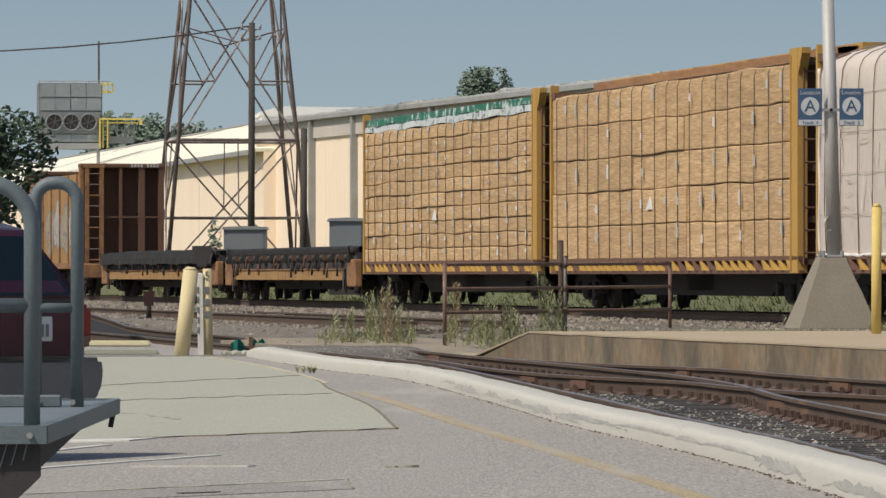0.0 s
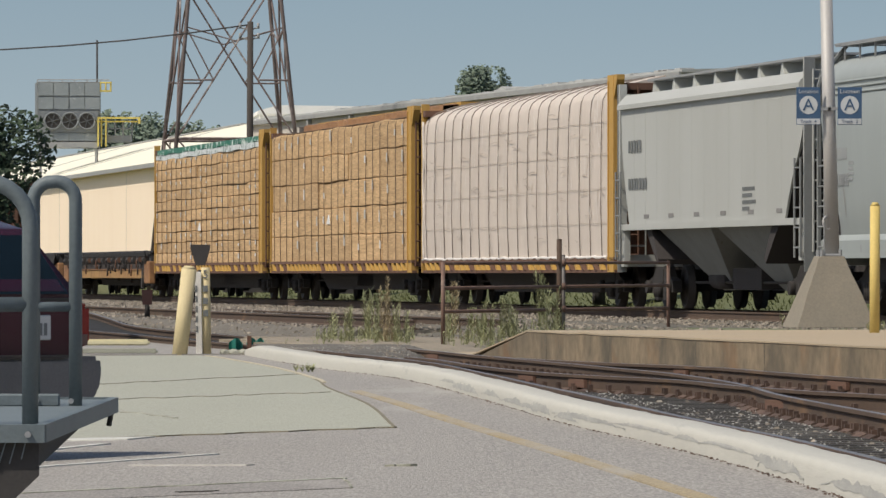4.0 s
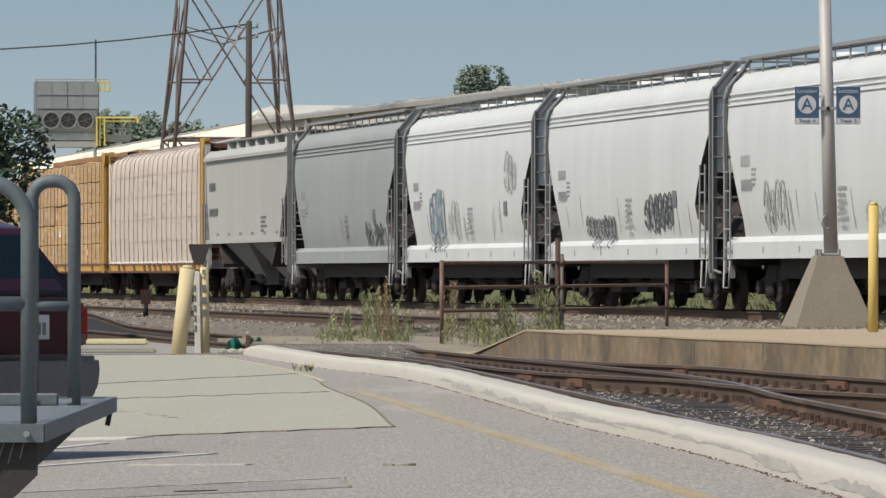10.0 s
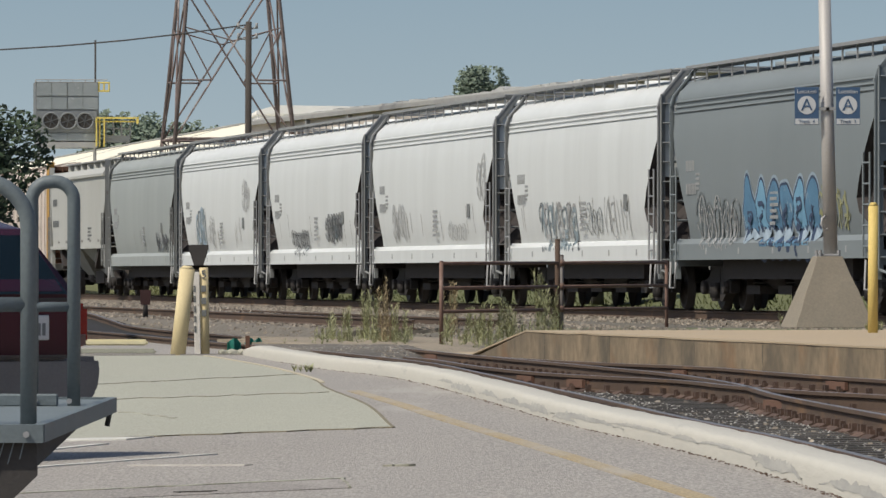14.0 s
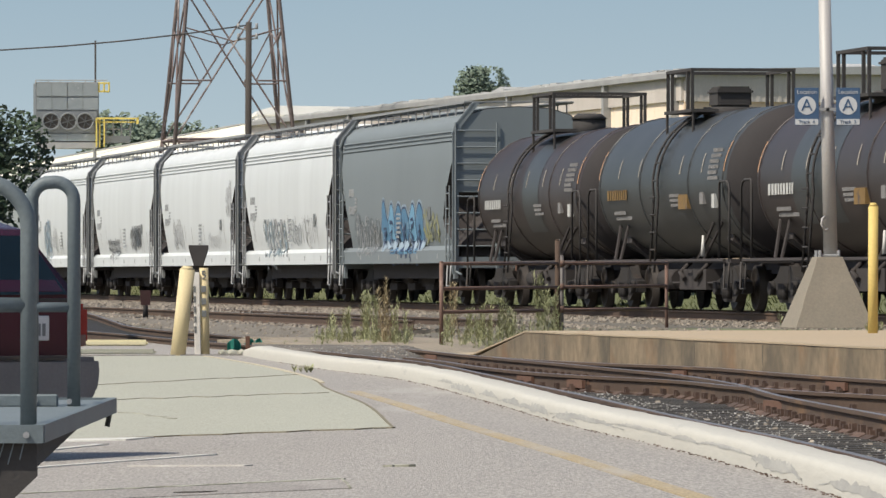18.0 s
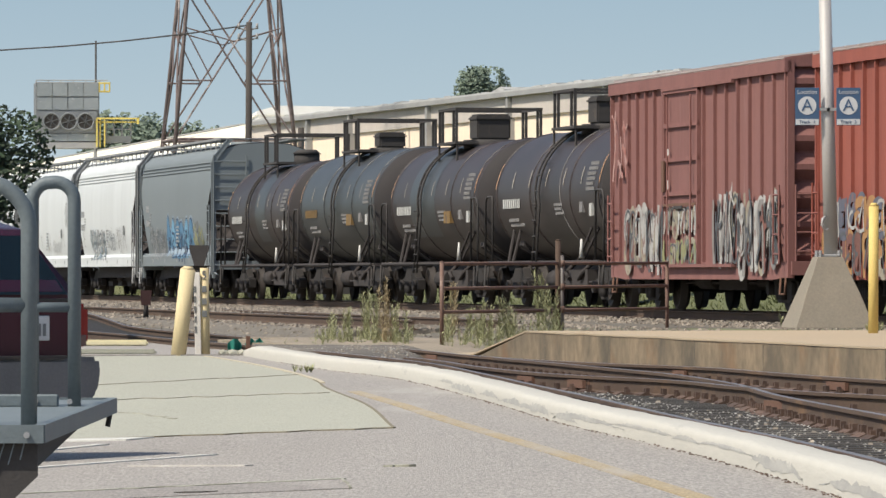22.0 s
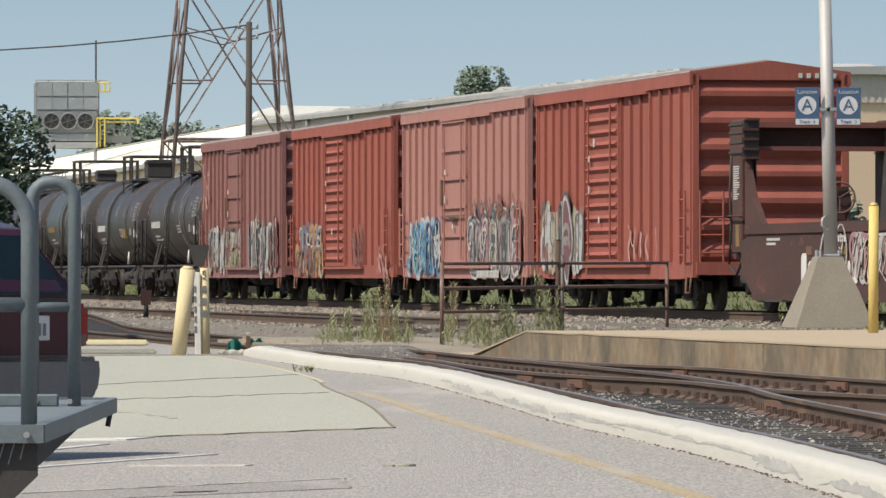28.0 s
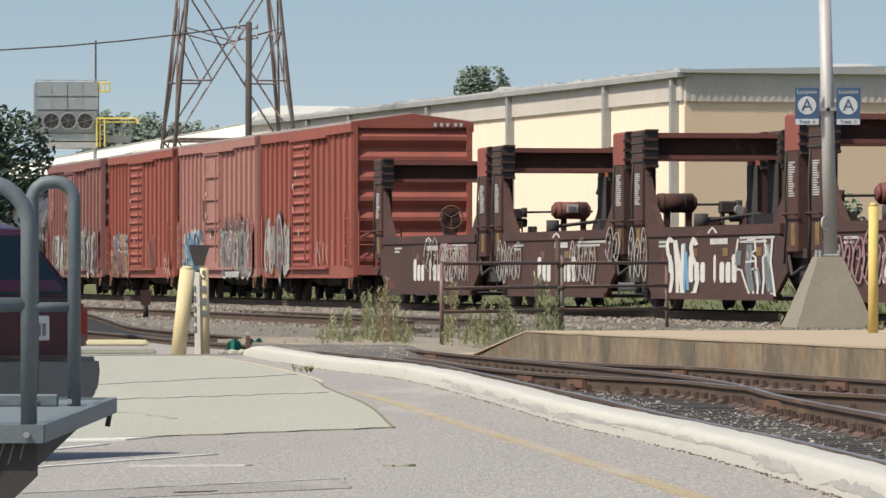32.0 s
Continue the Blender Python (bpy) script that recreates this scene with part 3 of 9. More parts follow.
def leaf_cloud(bm, centre, radii, count, size, rnd, flat=0.0):
    """Many small bent leaf clumps inside an uneven ellipsoid."""
    made = 0
    while made < count:
        p = Vector((rnd.uniform(-1, 1), rnd.uniform(-1, 1), rnd.uniform(-1, 1)))
        if p.length > 1 or p.length < 0.35 * rnd.random():
            continue
        q = Vector((p.x * radii[0], p.y * radii[1], p.z * radii[2])) + Vector(centre)
        if noise.noise(q * (1.6 / max(radii))) < -0.22 - flat:
            made += 0.2
            continue
        s = size * rnd.uniform(0.6, 1.4)
        u = Vector((rnd.uniform(-1, 1), rnd.uniform(-1, 1), rnd.uniform(-0.6, 0.6))).normalized() * s
        w = u.orthogonal().normalized() * s * rnd.uniform(0.4, 0.8)
        a = [bm.verts.new(q + d) for d in (-u, w, u, -w)]
        bm.faces.new(a[:3]), bm.faces.new((a[0], a[2], a[3]))
        made += 1


def tree(x, y, z, height, spread, label, seed, material, count=2500, size=0.18, trunk_h=0.3, dense=0.0):
    rnd = random.Random(seed)
    ob = thing("tree", pose(x, y, z), label, "tree", "trees")
    bm = bmesh.new()
    rod(bm, (0, 0, 0), (0.1, 0, height * 0.7), spread * 0.07, 10, spread * 0.03)
    for k in range(9):
        a = k * 2.4
        z0 = height * (trunk_h + (0.62 - trunk_h) * max(0, k / 9) if trunk_h < 0.6 else 0.55 + 0.015 * k)
        rod(bm, (0.05, 0, z0), (math.cos(a) * spread * 0.5, math.sin(a) * spread * 0.5, z0 + height * 0.16), spread * 0.025, 6, spread * 0.008)
    part("trunk", bm, BARK, ob)
    bm = bmesh.new()
    lumps = 9
    for k in range(lumps):
        a = k * 2.4
        q = math.sqrt((k + 0.5) / lumps) * 0.62
        zc = height * (trunk_h + 0.12 + (1 - trunk_h - 0.28) * rnd.random())
        leaf_cloud(bm, (math.cos(a) * spread * q, math.sin(a) * spread * q, zc), (spread * 0.5, spread * 0.5, height * 0.17), count // lumps, size, rnd, dense)
    leaf_cloud(bm, (0, 0, height * 0.78), (spread * 0.6, spread * 0.6, height * 0.24), count // 5, size, rnd, dense)
    part("crown", bm, material, ob)
    return ob


# ---- the long warehouse behind the line ----
WALL_TURN = math.atan((784 + 1880) / F)
WC, WS = math.cos(WALL_TURN), math.sin(WALL_TURN)
CORNER = Vector((7.764, 204.0, 0.0))


def wall_pose(z=0.0):
    """x runs away along the wall, y out of it towards the tracks."""
    return Matrix.Translation((CORNER.x, CORNER.y, z - 0.22)) @ Matrix.Rotation(WALL_TURN + math.pi / 2, 4, "Z") @ Matrix.Scale(1.2, 4)


def warehouse():
    ob = thing("warehouse", wall_pose(), "long cream metal-clad warehouse with a grey fascia", "building")
    long, top, band = 57.2, 6.55, 0.76
    part("wall", boxes((0.0, long, -30, 0, -0.5, top - band)), CLAD, ob, "cream sheet wall")
    bm = bmesh.new()
    for k in range(int(long / 0.6)):
        bm_box(bm, k * 0.6, k * 0.6 + 0.04, 0.0, 0.006, -0.3, top - band)
    part("wall_rib", bm, CLAD, ob)
    part("fascia", boxes((-0.05, long, -0.3, 0.08, top - band, top - 0.12)), CLAD_TOP, ob, "dusty grey fascia sheet")
    part("gutter", boxes((-0.3, long, -0.1, 0.26, top - 0.14, top)), TRIM, ob)
    bm = bmesh.new()
    prism(bm, [(-31, top - 0.1), (0.2, top - 0.02), (0.2, top + 0.06), (-15, top + 0.42), (-31, top - 0.02)], -0.35, long, "x")
    part("roof", bm, ROOF_GREY, ob, "bright grey low-pitched roof")
    for x in (0.6, 7.7, 18.9, 29.4, 40.7, 47.3):
        part("downpipe", boxes((x - 0.12, x + 0.12, 0.0, 0.22, -0.3, top - 0.1)), TRIM, ob)
    # End wall is given a darker tan than the long wall's cream.
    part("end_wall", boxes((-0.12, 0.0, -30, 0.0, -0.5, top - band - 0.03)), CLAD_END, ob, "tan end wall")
    bm = bmesh.new()
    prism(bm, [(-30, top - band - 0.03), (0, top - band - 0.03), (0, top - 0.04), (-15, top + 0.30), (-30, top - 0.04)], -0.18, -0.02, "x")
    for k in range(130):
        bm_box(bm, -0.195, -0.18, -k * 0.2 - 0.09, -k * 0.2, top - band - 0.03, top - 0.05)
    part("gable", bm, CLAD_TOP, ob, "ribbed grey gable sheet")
    for x, y, w, t in ((21, -0.9, 1.5, 0.24), (3, -6, 3.0, 0.42)):
        bm = bmesh.new()
        prism(bm, [(x, top), (x + w, top), (x + w * 0.9, top + t * 0.7), (x + w * 0.5, top + t), (x + w * 0.1, top + t * 0.7)], y - 0.6, y + 0.6)
        part("roof_vent", bm, ROOF_GREY, ob)
    # lifted sheet laps that catch the light along the eave
    rnd = random.Random(12)
    for k in range(60):
        x = rnd.uniform(-0.2, long - 1)
        part("roof_lap", boxes((x, x + rnd.uniform(0.3, 1.1), -0.3, 0.1, top + 0.055, top + rnd.uniform(0.075, 0.12))), ROOF_GREY, ob)


warehouse()


SHED_TURN = math.atan((784 + 1050) / F)


def far_shed():
    """The lower shed beyond the warehouse, with its cream roof, turned a few degrees from it."""
    m = Matrix.Translation((-8.53, 270.6, -0.22)) @ Matrix.Rotation(SHED_TURN + math.pi / 2, 4, "Z")
    ob = thing("shed", m, "lower cream shed with a pale metal roof", "building")
    x0, x1, e = -4.0, 210.0, 6.62
    part("wall", boxes((x0, x1, -22, -0.2, -0.5, e)), CLAD, ob, "cream sheet wall")
    hip = 76.0
    bm = bmesh.new()
    low = [bm.verts.new((x, y, e - 0.06)) for x, y in ((x0, 0.15), (x1, 0.15), (x1, -22), (x0, -22))]
    eave = [bm.verts.new((v.co.x, v.co.y, e + 0.08)) for v in low]
    ridge = [bm.verts.new((x, -10, e + 2.95)) for x in (hip, x1)]
    for i in range(4):
        bm.faces.new((low[i], low[(i + 1) % 4], eave[(i + 1) % 4], eave[i]))
    bm.faces.new(low[::-1]), bm.faces.new((eave[0], eave[1], ridge[1], ridge[0]))
    bm.faces.new((eave[2], eave[3], ridge[0], ridge[1])), bm.faces.new((eave[3], eave[0], ridge[0])), bm.faces.new((eave[1], eave[2], ridge[1]))
    part("roof", bm, ROOF_CREAM, ob, "sunlit cream sheet roof")
    part("gutter", boxes((x0, x1, 0.15, 0.26, e - 0.16, e + 0.04)), TRIM, ob)
    part("ridge_cap", boxes((hip, x1, -10.2, -9.8, e + 2.93, e + 3.01)), TRIM, ob)
    for k in range(3):
        x = hip + 8 + k * 45
        bm = bmesh.new()
        prism(bm, [(0.155, e + 0.07), (0.155, e + 0.11), (-10, e + 2.98), (-10, e + 2.95)], x, x + 0.14, "x")
        part("roof_seam", bm, ROOF_GREY, ob)
    for x in (18.0, 47.0, 80.0):
        part("wall_joint", boxes((x, x + 0.08, -0.2, -0.19, 0.0, e - 0.2)), CLAD_TOP, ob)


far_shed()


def white_shed():
    """Only its upper part clears the warehouse."""
    Y = 342.0
    k = Y / F
    ob = thing("white_shed", pose((543 - 784) * k, Y, 0, 0, 0, 4), "white sheet-metal hall behind the warehouse", "building")
    w = 86 * k
    part("wall", boxes((-w, w, 0, 9, -0.5, 1.1 + 284 * k)), SHEET_WHITE, ob)
    bm = bmesh.new()
    prism(bm, [(-w - 0.1, 1.1 + 284 * k), (w + 0.1, 1.1 + 284 * k), (w + 0.1, 1.1 + 298 * k), (-w + 1.0, 1.1 + 300 * k), (-w - 0.1, 1.1 + 290 * k)], -0.15, 9.1)
    part("roof", bm, SHEET_WHITE, ob)


white_shed()


# ---- lattice tower ----
def tower():
    cx, cy = (403.5 - 784) / F * 240, 240.0
    ob = thing("lattice_tower", pose(cx, cy, 0, 0, 0, 8.5), "tall rusty lattice steel tower on four legs", "tower")

    def half(z):
        return 2.25 + (6.21 - z) * 0.0944

    def corner(i, z):
        sx, sy = ((-1, -1), (1, -1), (1, 1), (-1, 1))[i % 4]
        return Vector((sx * half(z), sy * half(z), z))

    def bar(name, a, b, r, n=6):
        part(name, rod(bmesh.new(), a, b, r, n), STEEL_OLD if name != "leg" else STEEL_LEG, ob)
    for i in range(4):
        part("leg", rod(bmesh.new(), corner(i, -0.4), corner(i, 22.0), 0.088, 8, 0.06), STEEL_LEG, ob)
        p, q = i, i + 1

        def between(z, t):
            return corner(p, z).lerp(corner(q, z), t)
        for z in (3.29, 6.21, 12.35, 17.6, 22.0):
            bar("girt", corner(p, z), corner(q, z), 0.052 if z == 6.21 else 0.036)
        for a, b in ((0.6, 6.21), (6.21, 12.35), (12.35, 17.6), (17.6, 22.0)):
            bar("brace", corner(p, a), corner(q, b), 0.036), bar("brace", corner(q, a), corner(p, b), 0.036)
        # half girts at two heights, from each leg to the crossing braces, and their knees
        cross = between(9.9, 0.5)
        for u, v in ((p, q), (q, p)):
            on = corner(u, 6.21).lerp(corner(v, 12.35), (8.42 - 6.21) / (12.35 - 6.21))
            bar("half_girt", corner(u, 8.42), on, 0.034)
            bar("knee_brace", corner(u, 10.42), on, 0.028)
            bar("tie_bar", corner(u, 10.42), cross, 0.026)
        bar("hanger", between(6.21, 0.5), between(3.62, 0.5), 0.026)
    part("cap_plate", boxes((-0.8, 0.8, -0.8, 0.8, 22.0, 22.15)), STEEL_OLD, ob)


tower()


def utility_pole(u, Y, top, r, label, arms=True):
    ob = thing("utility_pole", pose((u - 784) / F * Y, Y, -0.2), label, "utility pole", "utility poles")
    bm = bmesh.new()
    rod(bm, (0, 0, 0), (0.04, 0, top + 0.2), r * 1.25, 12, r)
    part("pole", bm, WOOD_POLE, ob)
    if arms:
        for k, z in enumerate((top - 0.1, top - 0.45)):
            for s in (1, -1):
                bm = bmesh.new()
                rod(bm, (0, 0, z), (s * 0.32, 0, z + 0.1), 0.03, 6)
                rod(bm, (s * 0.32, 0, z + 0.05), (s * 0.32, 0, z + 0.25), 0.045, 8)
                part("insulator", bm, TRIM, ob)
    return ob


utility_pole(438.5, 222, 9.98, 0.108, "weathered timber utility pole with small insulators")
utility_pole(530.5, 205, 5.88, 0.106, "dark timber pole stub beside the tower", False)


def cable(p, q, sag, r, label):
    bm = bmesh.new()
    pipe(bm, [Vector(p).lerp(Vector(q), t) - Vector((0, 0, sag * 4 * t * (1 - t))) for t in spaced(0, 1, 13)], r, 5)
    solid("overhead_cable", bm, BLACK, label, "cable", group="cables")


cable((-6.85, 222, 9.87), (-34.3, 244.8, 10.78), 1.02, 0.028, "sagging black overhead cable")


def cabinet(u, Y, w, d, z1, label):
    ob = thing("equipment_cabinet", pose((u - 784) / F * Y, Y, 0.0), label, "cabinet", "line-side cabinets")
    part("body", bevelled(boxes((-w / 2, w / 2, -d / 2, d / 2, 1.55, z1 - 0.12)), 0.02), PLANT_GREY, ob)
    # Black plinth is added, unseen, to keep the gap under the train dark.
    part("plinth", boxes((-w / 2 + 0.03, w / 2 - 0.03, -d / 2 + 0.03, d / 2 - 0.03, 0.5, 1.55)), BLACK, ob, "added black plinth")
    bm = bmesh.new()
    prism(bm, [(-w / 2 - 0.08, z1 - 0.12), (w / 2 + 0.08, z1 - 0.12), (w / 2 + 0.02, z1 - 0.03), (0, z1), (-w / 2 - 0.02, z1 - 0.03)], -d / 2 - 0.08, d / 2 + 0.08)
    part("lid", bm, GALV, ob)
    part("door", boxes((-w / 2 + 0.1, w / 2 - 0.1, -d / 2 - 0.02, -d / 2 - 0.001, 1.65, z1 - 0.25)), PLANT_GREY, ob)


cabinet(429, 215, 1.45, 1.1, 2.79, "grey steel line-side cabinet with a pale lid")
cabinet(609, 201, 1.12, 1.4, 2.95, "grey steel equipment cabinet against the wall")
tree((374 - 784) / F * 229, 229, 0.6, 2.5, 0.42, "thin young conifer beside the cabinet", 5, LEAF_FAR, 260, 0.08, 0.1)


# ---- cooling plant on the far roof ----
def cooling_plant():
    Y = 360.0
    k = Y / F
    ob = thing("cooling_tower", pose((115.5 - 784) * k, Y, 0, 0, 0, 6), "grey cooling plant with three round fans", "cooling tower")
    def X(u): return (u - 120) * k
    def Z(v): return 1.1 + (487 - v) * k
    part("casing", boxes((X(68), X(180), 0, 3.2, Z(250), Z(146))), PLANT_GREY, ob)
    part("base_frame", boxes((X(70), X(178), -0.1, 3.2, Z(262), Z(252)), (X(72), X(76), 0, 0.15, 5.8, Z(262)), (X(170), X(174), 0, 0.15, 5.8, Z(262))), GALV, ob)
    part("panel_band", boxes((X(72), X(176), -0.10, 0, Z(235), Z(197))), PLANT_GREY, ob)
    for v0, v1, m in ((147, 170, PLANT_PANEL), (173, 194, PLANT_PANEL), (237, 250, PLANT_PANEL)):
        for u in (70, 97, 125, 152):
            part("panel", boxes((X(u), X(u + 26), -0.06, 0, Z(v1), Z(v0))), m, ob)
    for u in (95, 125, 155):
        bm = bmesh.new()
        rod(bm, (X(u), -0.20, Z(215)), (X(u), -0.10, Z(215)), 14 * k, 24)
        f = part("fan", bm, BLACK, ob, "round dark fan opening")
        bm = bmesh.new()
        pipe(bm, [(X(u) + 14.5 * k * math.cos(a), -0.22, Z(215) + 14.5 * k * math.sin(a)) for a in spaced(0, math.tau, 25)], 0.05, 6)
        part("fan_guard", bm, PLANT_GREY, f)
        for j in range(6):
            a = j * math.tau / 6 + 0.3
            part("fan_blade", rod(bmesh.new(), (X(u), -0.23, Z(215)), (X(u) + 13 * k * math.cos(a), -0.23, Z(215) + 13 * k * math.sin(a)), 0.03, 5), UNDER_PLANT, f)
    bm = bmesh.new()
    for u in (68, 90, 112, 134, 156, 180):
        rod(bm, (X(u), 0, Z(150)), (X(u), 0, Z(142)), 0.03, 5)
    rod(bm, (X(68), 0, Z(142)), (X(195), 0, Z(142)), 0.03, 5)
    rod(bm, (X(68), 0, Z(146)), (X(180), 0, Z(146)), 0.03, 5)
    part("top_rail", bm, TRIM, ob)
    bm = boxes((X(180), X(198), 0.0, 0.6, Z(163), Z(160)))
    for u in (180, 189, 198):
        rod(bm, (X(u), 0, Z(163)), (X(u), 0, Z(145)), 0.05, 5)
    rod(bm, (X(180), 0, Z(147)), (X(198), 0, Z(147)), 0.05, 5)
    part("balcony", bm, PLANT_YELLOW, ob, "small yellow railed balcony")
    bm = boxes((X(174), X(250), -0.3, -0.1, Z(211), Z(208)), (X(172), X(244), -0.1, 0.2, Z(217), Z(214.5)), (X(246), X(250), -0.3, 0.2, Z(219), Z(208)), (X(174), X(176.5), -0.3, 0.1, Z(260), Z(208)), (X(180), X(182.5), -0.1, 0.1, Z(260), Z(208)), (X(188), X(190), -0.3, 0.1, Z(260), Z(208)))
    part("pipe_rack", bm, PLANT_YELLOW, ob, "yellow pipe rack")
    bm = boxes((X(190), X(236), 0.2, 2.5, Z(252), Z(240)))
    for u in (192, 206, 220, 236):
        rod(bm, (X(u), 0.2, Z(240)), (X(u), 0.2, Z(216)), 0.06, 5)
    rod(bm, (X(190), 0.2, Z(228)), (X(236), 0.2, Z(228)), 0.05, 5)
    part("walkway", bm, PLANT_GREY, ob)
    bm = bmesh.new()
    rod(bm, (X(176), 1.5, 5.8), (X(176), 1.5, Z(70)), 0.055, 8)
    part("mast", bm, BLACK, ob, "thin dark mast")


cooling_plant()
cy = 504
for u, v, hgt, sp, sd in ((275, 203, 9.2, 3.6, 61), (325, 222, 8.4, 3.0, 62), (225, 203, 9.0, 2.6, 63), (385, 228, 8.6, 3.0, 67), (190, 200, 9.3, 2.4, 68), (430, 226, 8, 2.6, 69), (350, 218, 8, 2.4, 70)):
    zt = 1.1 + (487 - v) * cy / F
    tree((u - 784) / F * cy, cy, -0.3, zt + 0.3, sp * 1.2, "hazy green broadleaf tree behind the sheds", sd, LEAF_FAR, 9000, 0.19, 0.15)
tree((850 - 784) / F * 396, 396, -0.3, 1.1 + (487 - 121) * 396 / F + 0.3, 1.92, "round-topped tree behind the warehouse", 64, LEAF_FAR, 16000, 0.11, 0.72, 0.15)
tree(-8.32, 104, 0.0, 4.3, 1.83, "dark leafy tree beside the line", 65, LEAF, 15000, 0.053, 0.06)
tree(-8.75, 101, 0.0, 3.71, 1.95, "dark leafy tree beside the line", 66, LEAF, 9000, 0.053, 0.06)


# ---- things between the line and the warehouse ----
def lift_truck():
    """A yard lift truck; its cab shows over the empty well cars."""
    ob = thing("lift_truck", pose(4.72, 160.0, ground_z(4.72, 160.0) + 0.0), "grey-white yard lift truck with a glazed cab", "lift truck")
    g = 0.62
    part("chassis", bevelled(boxes((-0.9, 0.9, -0.7, 2.0, 0.35, 1.25)), 0.08), GALV, ob)
    part("counterweight", bevelled(boxes((-0.55, 0.35, -0.75, 0.3, 1.25, 1.85)), 0.10, 2), BLACK, ob)
    for x, z0 in ((-0.42, 1.25), (0.42, 1.25)):
        for y in (-0.1, 1.0):
            part("cab_post", boxes((x - 0.035, x + 0.035, y - 0.035, y + 0.035, z0, 2.75)), BLACK, ob)
    part("cab_roof", bevelled(boxes((-0.46, 0.46, -0.14, 1.05, 2.72, 2.82)), 0.03), BLACK, ob)
    part("cab_window", boxes((-0.36, 0.36, -0.02, 0.0, 2.1, 2.66)), CAB_GLASS, ob, "pale glazed cab window")
    part("window_bar", boxes((-0.38, 0.38, -0.05, -0.02, 2.30, 2.36)), BLACK, ob)
    m = part("mirror", rod(bmesh.new(), (-0.72, -0.10, 2.78), (-0.66, -0.14, 2.95), 0.16, 14), BLACK, ob, "round black mirror on an arm")
    part("mirror_arm", pipe(bmesh.new(), [(-0.42, 0, 2.3), (-0.62, -0.05, 2.4), (-0.68, -0.08, 2.75)], 0.03, 6), BLACK, m)
    for x in (-0.62, -0.5, 0.5):
        part("mast", boxes((x - 0.03, x + 0.03, -0.3, -0.2, 0.6, 2.25)), GALV, ob)
    part("mast_bar", boxes((-0.75, 0.75, -0.3, -0.22, 2.2, 2.26)), GALV, ob)
    for x in (-0.8, 0.8):
        for y in (-0.1, 1.5):
            part("wheel", rod(bmesh.new(), (x - 0.14, y, 0.40), (x + 0.14, y, 0.40), 0.40, 20), BLACK, ob)


# Light green with haze put into the colour, for the slim conifer.
LEAF_PALE = mat("haze_paled_leaves", (0.20, 0.24, 0.13), 0.9, dark=(0.14, 0.17, 0.09), scale=0.8, island=0.25, bump=0)
CAB_GLASS = plain("pale_glass", (0.52, 0.54, 0.52), 0.25)
lift_truck()


def small_tree(x, y, top, spread, count, label, seed, slim):
    rnd = random.Random(seed)
    z = ground_z(x, y)
    h = top - z
    ob = thing("shrub", pose(x, y, z), label, "shrub", "shrubs")
    part("trunk", rod(bmesh.new(), (0, 0, -0.1), (0.05, 0, h * 0.9), 0.05, 8, 0.015), BARK, ob)
    bm = bmesh.new()
    for k in range(6):
        t = k / 5
        q = spread * (1.0 - 0.75 * t if slim else 0.95 - 0.25 * t)
        leaf_cloud(bm, (rnd.uniform(-0.2, 0.2) * q, rnd.uniform(-0.2, 0.2) * q, h * (0.22 + 0.68 * t)), (q, q, h * 0.16), count // 6, 0.07, rnd)
    part("crown", bm, LEAF_PALE if slim else LEAF_FAR, ob)


small_tree(8.95, 158.0, 3.7, 0.42, 700, "thin young conifer in front of the warehouse", 71, True)
small_tree(8.75, 152.0, 2.75, 0.75, 1500, "dark green bush in front of the warehouse", 72, False)
small_tree(9.95, 156.0, 3.0, 0.6, 1200, "dark green bush in front of the warehouse", 73, False)


# ---- rolling stock: x down the line, y towards the car park, z from the rail ----
TRAIN = []


def wheel_mesh():
    bm = bmesh.new()
    prof = [(0.0, 0.03), (0.12, 0.035), (0.16, 0.0), (0.33, 0.012), (0.36, 0.04), (0.42, 0.045), (0.425, -0.06), (0.46, -0.075), (0.46, -0.10), (0.36, -0.10), (0.0, -0.08)]
    n = 20
    rings = [[bm.verts.new((r * math.cos(k * math.tau / n), y, r * math.sin(k * math.tau / n))) for k in range(n)] for r, y in prof[1:-1]]
    for a, b in zip(rings, rings[1:]):
        for k in range(n):
            bm.faces.new((a[k], a[(k + 1) % n], b[(k + 1) % n], b[k])).smooth = True
    bm.faces.new(rings[0]), bm.faces.new(rings[-1][::-1])
    return mesh_of("wheel", bm, WHEEL)


WHEEL_ME = wheel_mesh()


TRUCK_GRIME = mat("oily_truck_casting", (0.027, 0.023, 0.021), 0.9, dark=(0.016, 0.014, 0.013), scale=2, spot=(0.075, 0.042, 0.027), spot_at=0.60, spot_scale=2.2, spot_soft=0.15)


